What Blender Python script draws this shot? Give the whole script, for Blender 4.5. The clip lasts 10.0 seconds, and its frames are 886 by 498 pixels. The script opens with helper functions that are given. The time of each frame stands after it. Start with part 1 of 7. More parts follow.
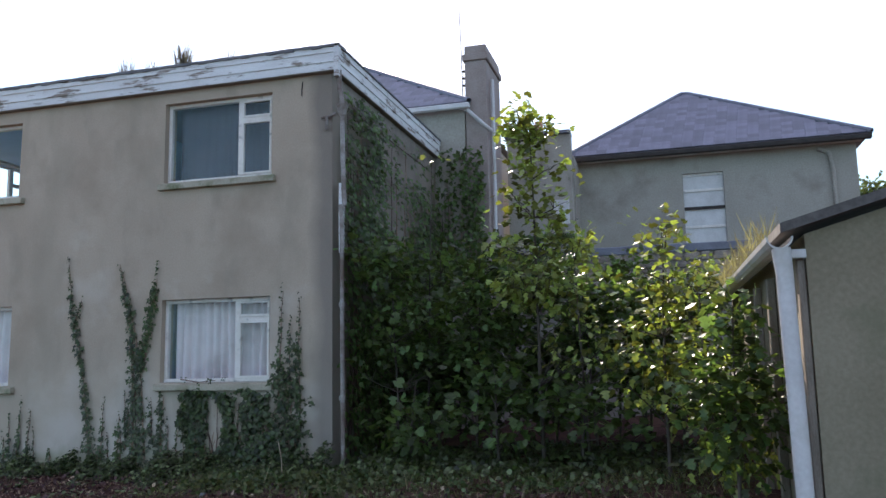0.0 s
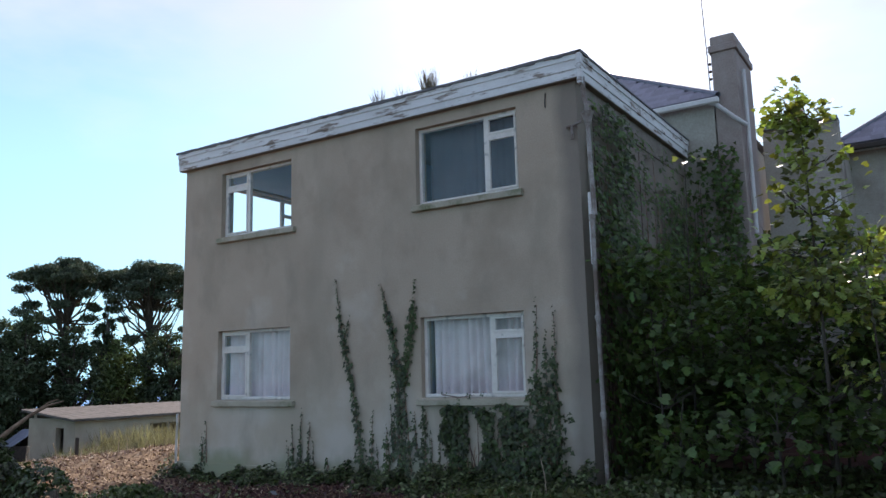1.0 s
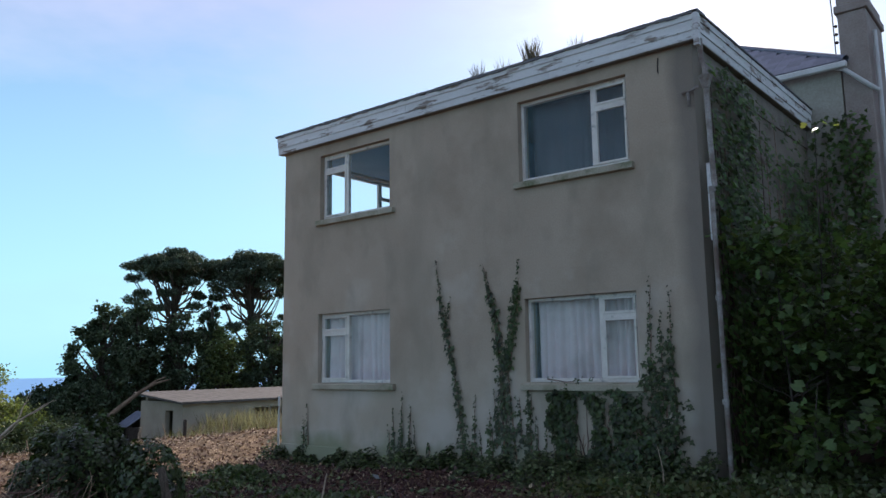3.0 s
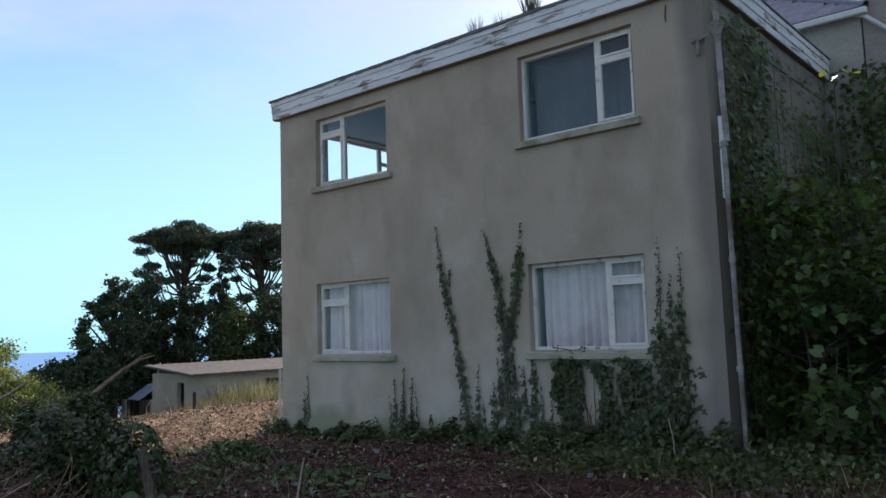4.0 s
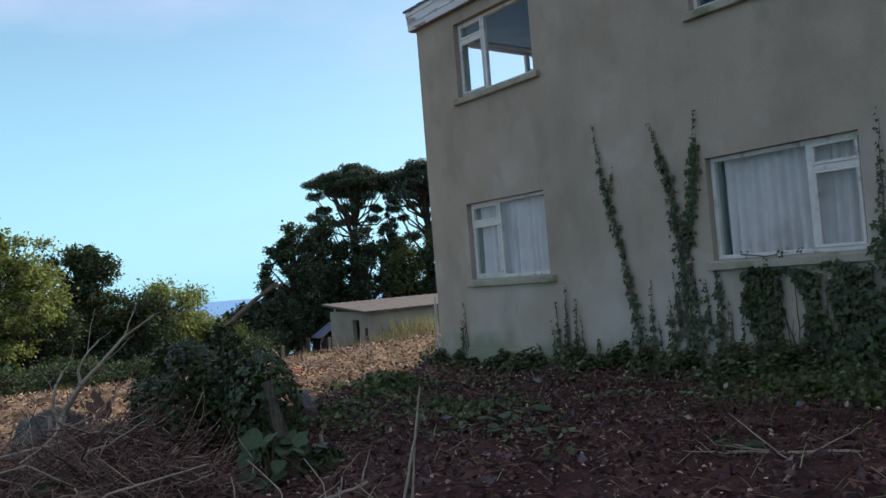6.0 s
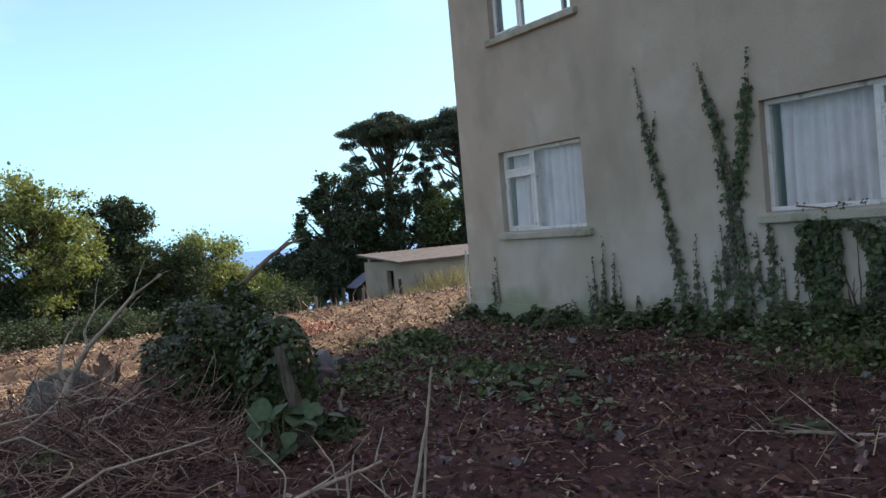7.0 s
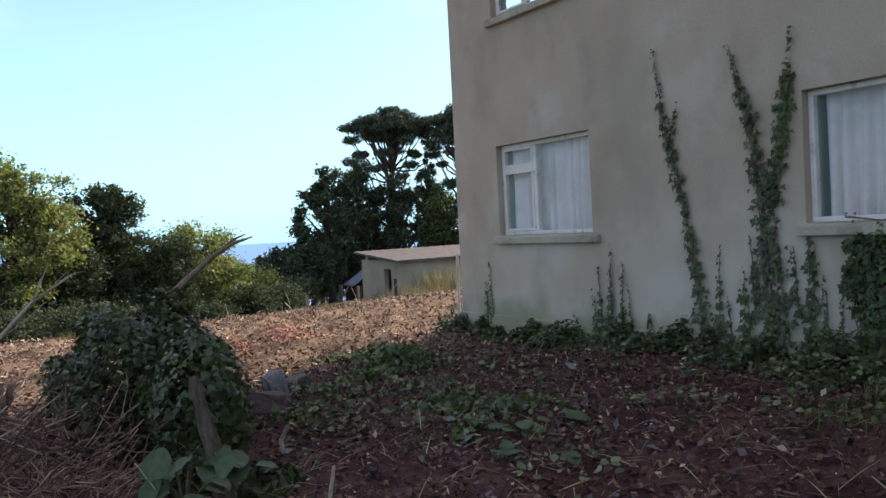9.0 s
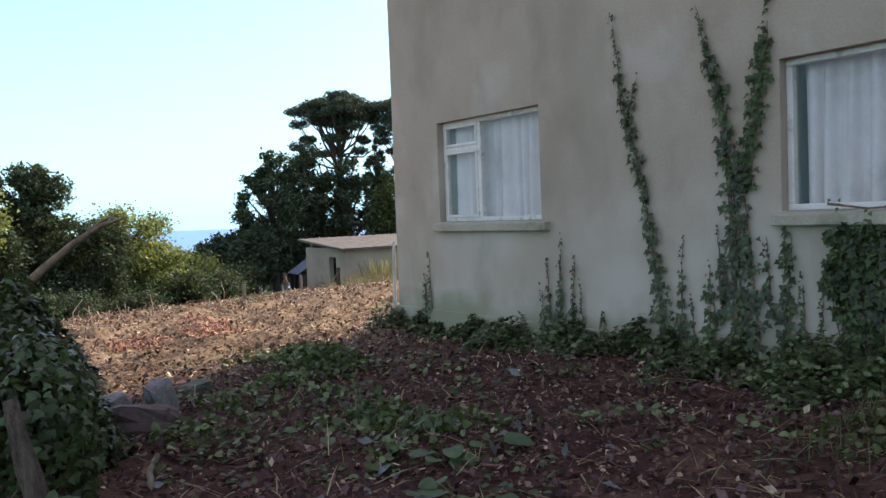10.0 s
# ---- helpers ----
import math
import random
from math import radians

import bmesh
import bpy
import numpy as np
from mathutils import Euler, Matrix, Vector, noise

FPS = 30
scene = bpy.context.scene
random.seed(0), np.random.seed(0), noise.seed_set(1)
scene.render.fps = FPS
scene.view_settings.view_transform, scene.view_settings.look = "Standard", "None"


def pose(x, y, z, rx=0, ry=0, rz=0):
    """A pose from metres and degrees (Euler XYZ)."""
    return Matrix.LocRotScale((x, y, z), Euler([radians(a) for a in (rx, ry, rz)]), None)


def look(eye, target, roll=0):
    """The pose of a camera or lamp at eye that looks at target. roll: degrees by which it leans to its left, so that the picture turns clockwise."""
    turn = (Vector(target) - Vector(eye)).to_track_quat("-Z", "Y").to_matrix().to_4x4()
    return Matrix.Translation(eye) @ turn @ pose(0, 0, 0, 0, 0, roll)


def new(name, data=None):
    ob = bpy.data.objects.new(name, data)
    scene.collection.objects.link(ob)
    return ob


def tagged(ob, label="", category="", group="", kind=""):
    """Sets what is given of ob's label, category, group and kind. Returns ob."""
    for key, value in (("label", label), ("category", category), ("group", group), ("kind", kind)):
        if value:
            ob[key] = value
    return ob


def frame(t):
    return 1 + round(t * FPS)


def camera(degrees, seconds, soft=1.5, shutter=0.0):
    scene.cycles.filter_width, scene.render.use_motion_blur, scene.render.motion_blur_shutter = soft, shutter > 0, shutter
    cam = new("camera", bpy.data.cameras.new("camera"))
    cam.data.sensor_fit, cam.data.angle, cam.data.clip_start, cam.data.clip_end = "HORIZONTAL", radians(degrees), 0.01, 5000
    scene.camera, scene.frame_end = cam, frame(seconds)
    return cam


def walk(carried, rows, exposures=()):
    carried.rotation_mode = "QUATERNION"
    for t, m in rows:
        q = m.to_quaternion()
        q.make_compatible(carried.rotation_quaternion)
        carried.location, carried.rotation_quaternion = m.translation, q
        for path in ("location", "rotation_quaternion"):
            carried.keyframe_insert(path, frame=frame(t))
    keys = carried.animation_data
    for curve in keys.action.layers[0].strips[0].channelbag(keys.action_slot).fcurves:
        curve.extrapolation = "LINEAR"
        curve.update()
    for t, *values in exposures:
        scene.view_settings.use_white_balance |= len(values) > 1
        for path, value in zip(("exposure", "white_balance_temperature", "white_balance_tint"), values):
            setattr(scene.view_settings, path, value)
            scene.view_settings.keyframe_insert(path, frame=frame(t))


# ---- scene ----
cam = camera(59.1, 10.0)
PATH = [
    (0, (4.214, -9.549, 1.607), (3.682, -7.64, 1.879), -1.1),
    (0.5, (4.056, -9.446, 1.631), (3.238, -7.646, 1.931), -1.3),
    (1, (3.915, -9.426, 1.66), (2.845, -7.765, 1.973), -1.4),
    (1.5, (3.744, -9.504, 1.616), (2.534, -7.946, 1.948), -1.0),
    (2, (3.673, -9.56, 1.565), (2.411, -8.045, 1.901), -0.6),
    (2.5, (3.604, -9.371, 1.563), (2.345, -7.85, 1.883), -0.5),
    (4, (3.342, -8.668, 1.601), (2.051, -7.156, 1.812), -1.8),
    (4.5, (3.214, -8.296, 1.559), (1.871, -6.824, 1.73), -2.3),
    (5, (2.953, -8.001, 1.455), (1.508, -6.627, 1.611), -3.2),
    (5.5, (2.794, -7.817, 1.431), (1.235, -6.57, 1.562), -4.3),
    (6, (2.607, -7.678, 1.389), (1.01, -6.476, 1.457), -4.6),
    (6.2, (2.574, -7.67, 1.371), (0.981, -6.461, 1.398), -4.9),
    (7.3, (2.08, -7.115, 1.458), (0.392, -6.045, 1.383), -4.3),
    (7.5, (2.01, -7.044, 1.461), (0.297, -6.013, 1.396), -3.8),
    (8, (1.779, -6.86, 1.433), (0.015, -5.918, 1.402), -3.8),
    (8.5, (1.561, -6.655, 1.5), (-0.169, -5.652, 1.453), -3.5),
    (9, (1.311, -6.398, 1.453), (-0.352, -5.289, 1.395), -3.0),
    (9.5, (1.015, -6.066, 1.414), (-0.651, -4.962, 1.358), -2.5),
    (10, (0.596, -5.671, 1.4), (-0.995, -4.462, 1.308), -2.2),
]
walk(cam, [(t, look(eye, target, roll)) for t, eye, target, roll in PATH],
     exposures=[(0.0, 1.16, 6900, 18), (1.0, 0.73, 6850, 16), (2.0, 0.37, 6650, 14), (2.5, 0.35, 6600, 14), (4.0, 0.50, 6900, 15), (5.0, 0.40, 6900, 15), (6.0, 0.34, 6850, 12), (7.5, 0.91, 7250, 17), (8.0, 0.76, 6950, 14), (8.5, 0.74, 7050, 15), (9.0, 0.83, 7250, 18), (9.5, 0.95, 7300, 17), (10.0, 1.07, 7350, 16)])

# ---- sky, sun, exposure ----
SUN_AZ = (-0.33, 0.94)
SUN_EL = 32.0
world = bpy.data.worlds.new("sky")
scene.world = world
world.use_nodes = True
wn, wl = world.node_tree.nodes, world.node_tree.links
wn.clear()
w_out = wn.new("ShaderNodeOutputWorld")
w_bg = wn.new("ShaderNodeBackground")
w_sky = wn.new("ShaderNodeTexSky")
w_sky.sky_type = "NISHITA"
w_sky.sun_disc = False
w_sky.sun_elevation = radians(SUN_EL)
w_sky.sun_rotation = math.atan2(SUN_AZ[0], SUN_AZ[1])
w_sky.altitude = 60
w_sky.air_density, w_sky.dust_density, w_sky.ozone_density = 0.9, 0.6, 3.0
# scattered cloud over the whole sky
w_co = wn.new("ShaderNodeTexCoord")
w_map = wn.new("ShaderNodeMapping")
w_map.inputs["Scale"].default_value = (1.0, 1.0, 2.6)
w_map.inputs["Location"].default_value = (0.37, 0.1, 0.22)
w_noise = wn.new("ShaderNodeTexNoise")
w_noise.inputs["Scale"].default_value = 1.35
w_noise.inputs["Detail"].default_value = 7
w_noise.inputs["Roughness"].default_value = 0.55
w_ramp = wn.new("ShaderNodeValToRGB")
w_ramp.color_ramp.elements[0].position = 0.42
w_ramp.color_ramp.elements[1].position = 0.62
w_mix = wn.new("ShaderNodeMixRGB")
w_mix.inputs["Color2"].default_value = (4.4, 4.55, 6.8, 1)
wl.new(w_co.outputs["Generated"], w_map.inputs["Vector"])
wl.new(w_map.outputs["Vector"], w_noise.inputs["Vector"])
wl.new(w_noise.outputs["Fac"], w_ramp.inputs["Fac"])
wl.new(w_ramp.outputs["Color"], w_mix.inputs["Fac"])
wl.new(w_sky.outputs["Color"], w_mix.inputs["Color1"])
# pale sea haze low down, all round
w_sep = wn.new("ShaderNodeSeparateXYZ")
wl.new(w_co.outputs["Generated"], w_sep.inputs[0])
w_hz = wn.new("ShaderNodeMapRange")
w_hz.inputs["From Min"].default_value = 0.50
w_hz.inputs["From Max"].default_value = 0.0
w_hz.inputs["To Max"].default_value = 0.88
wl.new(w_sep.outputs["Z"], w_hz.inputs["Value"])
w_haze = wn.new("ShaderNodeMixRGB")
w_haze.inputs["Color2"].default_value = (2.6, 6.0, 7.8, 1)
wl.new(w_hz.outputs[0], w_haze.inputs["Fac"])
wl.new(w_mix.outputs["Color"], w_haze.inputs["Color1"])
wl.new(w_haze.outputs["Color"], w_bg.inputs["Color"])
w_bg.inputs["Strength"].default_value = 0.12
wl.new(w_bg.outputs["Background"], w_out.inputs["Surface"])

sun_data = bpy.data.lights.new("sun", "SUN")
sun_data.energy = 4.0
sun_data.angle = radians(0.6)
sun_data.color = (1.0, 0.93, 0.82)
sun = new("sun", sun_data)
_h = math.cos(radians(SUN_EL))
_n = math.hypot(*SUN_AZ)
sun_dir = Vector((SUN_AZ[0] / _n * _h, SUN_AZ[1] / _n * _h, math.sin(radians(SUN_EL))))
sun.rotation_mode = "QUATERNION"
sun.rotation_quaternion = sun_dir.to_track_quat("Z", "Y")
sun.location = (0, 0, 30)

# ---- materials ----


def mat(name, a, b, rough=0.85, scale=6.0, fine=60.0, bump=0.3, dist=0.01, metal=0.0, island=0.0, objrand=0.0,
        translucent=0.0, stain=None, stain_scale=1.2, stain_lo=0.52, stain_hi=0.7, spec=0.3, stretch=(1, 1, 1)):
    """Two colours mixed by noise at two scales, an optional stain colour, bump, and a random shift by piece."""
    m = bpy.data.materials.new(name)
    m.use_nodes = True
    n, l = m.node_tree.nodes, m.node_tree.links
    p = n["Principled BSDF"]
    out = n["Material Output"]
    co = n.new("ShaderNodeTexCoord")
    mp = n.new("ShaderNodeMapping")
    mp.inputs["Scale"].default_value = stretch
    l.new(co.outputs["Object"], mp.inputs["Vector"])
    big = n.new("ShaderNodeTexNoise")
    big.inputs["Scale"].default_value = scale
    big.inputs["Detail"].default_value = 6
    small = n.new("ShaderNodeTexNoise")
    small.inputs["Scale"].default_value = fine
    small.inputs["Detail"].default_value = 4
    l.new(mp.outputs["Vector"], big.inputs["Vector"])
    l.new(mp.outputs["Vector"], small.inputs["Vector"])
    add = n.new("ShaderNodeMath")
    add.operation = "MULTIPLY_ADD"
    add.inputs[1].default_value = 0.45
    l.new(small.outputs["Fac"], add.inputs[0])
    half = n.new("ShaderNodeMath")
    half.operation = "MULTIPLY"
    half.inputs[1].default_value = 0.55
    l.new(big.outputs["Fac"], half.inputs[0])
    l.new(half.outputs[0], add.inputs[2])
    ramp = n.new("ShaderNodeValToRGB")
    ramp.color_ramp.elements[0].position = 0.36
    ramp.color_ramp.elements[1].position = 0.64
    ramp.color_ramp.elements[0].color = (*a, 1)
    ramp.color_ramp.elements[1].color = (*b, 1)
    l.new(add.outputs[0], ramp.inputs["Fac"])
    colour = ramp.outputs["Color"]
    if stain:
        sn = n.new("ShaderNodeTexNoise")
        sn.inputs["Scale"].default_value = stain_scale
        sn.inputs["Detail"].default_value = 8
        sn.inputs["Roughness"].default_value = 0.62
        l.new(mp.outputs["Vector"], sn.inputs["Vector"])
        sr = n.new("ShaderNodeMapRange")
        sr.inputs["From Min"].default_value = stain_lo
        sr.inputs["From Max"].default_value = stain_hi
        l.new(sn.outputs["Fac"], sr.inputs["Value"])
        mx = n.new("ShaderNodeMixRGB")
        l.new(sr.outputs[0], mx.inputs["Fac"])
        l.new(colour, mx.inputs["Color1"])
        mx.inputs["Color2"].default_value = (*stain, 1)
        colour = mx.outputs["Color"]
    if island or objrand:
        if island:
            rnd = n.new("ShaderNodeNewGeometry").outputs["Random Per Island"]
        else:
            rnd = n.new("ShaderNodeObjectInfo").outputs["Random"]
        hsv = n.new("ShaderNodeHueSaturation")
        vr = n.new("ShaderNodeMapRange")
        k = island or objrand
        vr.inputs["To Min"].default_value = 1 - k
        vr.inputs["To Max"].default_value = 1 + k
        l.new(rnd, vr.inputs["Value"])
        l.new(vr.outputs[0], hsv.inputs["Value"])
        hr = n.new("ShaderNodeMapRange")
        hr.inputs["To Min"].default_value = 0.5 - 0.05 * k
        hr.inputs["To Max"].default_value = 0.5 + 0.03 * k
        l.new(rnd, hr.inputs["Value"])
        l.new(hr.outputs[0], hsv.inputs["Hue"])
        l.new(colour, hsv.inputs["Color"])
        colour = hsv.outputs["Color"]
    l.new(colour, p.inputs["Base Color"])
    p.inputs["Roughness"].default_value = rough
    p.inputs["Metallic"].default_value = metal
    p.inputs["Specular IOR Level"].default_value = spec
    if bump:
        bp = n.new("ShaderNodeBump")
        bp.inputs["Strength"].default_value = bump
        bp.inputs["Distance"].default_value = dist
        l.new(add.outputs[0], bp.inputs["Height"])
        l.new(bp.outputs["Normal"], p.inputs["Normal"])
    if translucent:
        tr = n.new("ShaderNodeBsdfTranslucent")
        br = n.new("ShaderNodeMixRGB")
        br.blend_type = "MULTIPLY"
        br.inputs["Fac"].default_value = 1
        br.inputs["Color2"].default_value = (1.2, 1.28, 0.65, 1)
        l.new(colour, br.inputs["Color1"])
        l.new(br.outputs["Color"], tr.inputs["Color"])
        ms = n.new("ShaderNodeMixShader")
        ms.inputs["Fac"].default_value = translucent
        l.new(p.outputs[0], ms.inputs[1])
        l.new(tr.outputs[0], ms.inputs[2])
        l.new(ms.outputs[0], out.inputs["Surface"])
    return m


def glass_mat(name, tint=(0.98, 0.99, 0.99)):
    m = bpy.data.materials.new(name)
    m.use_nodes = True
    n, l = m.node_tree.nodes, m.node_tree.links
    n.remove(n["Principled BSDF"])
    tr = n.new("ShaderNodeBsdfTransparent")
    tr.inputs["Color"].default_value = (*tint, 1)
    gl = n.new("ShaderNodeBsdfGlossy")
    gl.inputs["Roughness"].default_value = 0.03
    lw = n.new("ShaderNodeLayerWeight")
    lw.inputs["Blend"].default_value = 0.5
    pw = n.new("ShaderNodeMath")
    pw.operation = "POWER"
    pw.inputs[1].default_value = 4.0
    l.new(lw.outputs["Facing"], pw.inputs[0])
    fr = n.new("ShaderNodeMath")
    fr.operation = "MULTIPLY_ADD"
    fr.inputs[1].default_value = 0.9
    fr.inputs[2].default_value = 0.025
    l.new(pw.outputs[0], fr.inputs[0])
    mx = n.new("ShaderNodeMixShader")
    l.new(fr.outputs[0], mx.inputs[0])
    l.new(tr.outputs[0], mx.inputs[1])
    l.new(gl.outputs[0], mx.inputs[2])
    l.new(mx.outputs[0], n["Material Output"].inputs["Surface"])
    return m


def facade_mat():
    """Old cement render: mottled, rain streaks below, a lighter patched band and green algae at the foot."""
    m = mat("cement_render", (0.385, 0.30, 0.22), (0.465, 0.372, 0.277), 0.92, 0.9, 45, 0.25, 0.006,
            stain=(0.30, 0.23, 0.164), stain_scale=0.55, stain_lo=0.5, stain_hi=0.72)
    n, l = m.node_tree.nodes, m.node_tree.links
    p = n["Principled BSDF"]
    old = p.inputs["Base Color"].links[0].from_socket
    co = n.new("ShaderNodeTexCoord")
    # vertical rain streaks
    mp = n.new("ShaderNodeMapping")
    mp.inputs["Scale"].default_value = (1.5, 1.5, 0.7)
    l.new(co.outputs["Object"], mp.inputs["Vector"])
    st = n.new("ShaderNodeTexNoise")
    st.inputs["Scale"].default_value = 1.6
    st.inputs["Detail"].default_value = 5
    l.new(mp.outputs["Vector"], st.inputs["Vector"])
    sr = n.new("ShaderNodeMapRange")
    sr.inputs["From Min"].default_value = 0.54
    sr.inputs["From Max"].default_value = 0.74
    sr.inputs["To Max"].default_value = 0.2
    l.new(st.outputs["Fac"], sr.inputs["Value"])
    mx = n.new("ShaderNodeMixRGB")
    mx.inputs["Color2"].default_value = (0.20, 0.175, 0.145, 1)
    l.new(sr.outputs[0], mx.inputs["Fac"])
    l.new(old, mx.inputs["Color1"])
    # paler, washed lower storey with a ragged upper border
    sep = n.new("ShaderNodeSeparateXYZ")
    l.new(co.outputs["Object"], sep.inputs[0])
    wob = n.new("ShaderNodeTexNoise")
    wob.inputs["Scale"].default_value = 0.7
    wob.inputs["Detail"].default_value = 6
    l.new(co.outputs["Object"], wob.inputs["Vector"])
    hz = n.new("ShaderNodeMath")
    hz.operation = "MULTIPLY_ADD"
    hz.inputs[1].default_value = 2.2
    l.new(wob.outputs["Fac"], hz.inputs[0])
    l.new(sep.outputs["Z"], hz.inputs[2])
    pr = n.new("ShaderNodeMapRange")
    pr.inputs["From Min"].default_value = 3.1
    pr.inputs["From Max"].default_value = 2.2
    pr.inputs["To Max"].default_value = 0.62
    l.new(hz.outputs[0], pr.inputs["Value"])
    m2 = n.new("ShaderNodeMixRGB")
    m2.inputs["Color2"].default_value = (0.48, 0.405, 0.305, 1)
    l.new(pr.outputs[0], m2.inputs["Fac"])
    l.new(mx.outputs["Color"], m2.inputs["Color1"])
    # whitish lime bloom in ragged patches over the lower storey
    bl = n.new("ShaderNodeTexNoise")
    bl.inputs["Scale"].default_value = 0.8
    bl.inputs["Detail"].default_value = 9
    bl.inputs["Roughness"].default_value = 0.6
    l.new(mp.outputs["Vector"], bl.inputs["Vector"])
    bt = n.new("ShaderNodeTexNoise")
    bt.inputs["Scale"].default_value = 0.9
    bt.inputs["Detail"].default_value = 8
    l.new(co.outputs["Object"], bt.inputs["Vector"])
    bh = n.new("ShaderNodeMath")
    bh.operation = "MULTIPLY_ADD"
    bh.inputs[1].default_value = -0.075
    l.new(sep.outputs["Z"], bh.inputs[0])
    l.new(bt.outputs["Fac"], bh.inputs[2])
    br2 = n.new("ShaderNodeMapRange")
    br2.inputs["From Min"].default_value = 0.36
    br2.inputs["From Max"].default_value = 0.52
    br2.inputs["To Max"].default_value = 0.6
    l.new(bh.outputs[0], br2.inputs["Value"])
    mb = n.new("ShaderNodeMixRGB")
    mb.inputs["Color2"].default_value = (0.55, 0.485, 0.41, 1)
    l.new(br2.outputs[0], mb.inputs["Fac"])
    l.new(m2.outputs["Color"], mb.inputs["Color1"])
    # grey damp blotches
    dp = n.new("ShaderNodeMapRange")
    dp.inputs["From Min"].default_value = 0.5
    dp.inputs["From Max"].default_value = 0.62
    dp.inputs["To Max"].default_value = 0.34
    l.new(bl.outputs["Fac"], dp.inputs["Value"])
    m2 = n.new("ShaderNodeMixRGB")
    m2.inputs["Color2"].default_value = (0.285, 0.24, 0.175, 1)
    l.new(dp.outputs[0], m2.inputs["Fac"])
    l.new(mb.outputs["Color"], m2.inputs["Color1"])
    # algae at the foot
    ag = n.new("ShaderNodeTexNoise")
    ag.inputs["Scale"].default_value = 1.4
    ag.inputs["Detail"].default_value = 7
    l.new(co.outputs["Object"], ag.inputs["Vector"])
    ah = n.new("ShaderNodeMath")
    ah.operation = "MULTIPLY_ADD"
    ah.inputs[1].default_value = -1.1
    l.new(ag.outputs["Fac"], ah.inputs[0])
    l.new(sep.outputs["Z"], ah.inputs[2])
    ar = n.new("ShaderNodeMapRange")
    ar.inputs["From Min"].default_value = -0.1
    ar.inputs["From Max"].default_value = -0.42
    ar.inputs["To Max"].default_value = 0.7
    l.new(ah.outputs[0], ar.inputs["Value"])
    m3 = n.new("ShaderNodeMixRGB")
    m3.inputs["Color2"].default_value = (0.19, 0.22, 0.11, 1)
    l.new(ar.outputs[0], m3.inputs["Fac"])
    l.new(m2.outputs["Color"], m3.inputs["Color1"])
    # dark damp streak down the corner beside the leaking downpipe
    dw = n.new("ShaderNodeMath")
    dw.operation = "MULTIPLY_ADD"
    dw.inputs[1].default_value = 0.5
    l.new(wob.outputs["Fac"], dw.inputs[0])
    l.new(sep.outputs["X"], dw.inputs[2])
    dr = n.new("ShaderNodeMapRange")
    dr.inputs["From Min"].default_value = -0.08
    dr.inputs["From Max"].default_value = 0.12
    dr.inputs["To Max"].default_value = 0.6
    l.new(dw.outputs[0], dr.inputs["Value"])
    m4 = n.new("ShaderNodeMixRGB")
    m4.inputs["Color2"].default_value = (0.135, 0.12, 0.105, 1)
    l.new(dr.outputs[0], m4.inputs["Fac"])
    l.new(m3.outputs["Color"], m4.inputs["Color1"])
    l.new(m4.outputs["Color"], p.inputs["Base Color"])
    return m


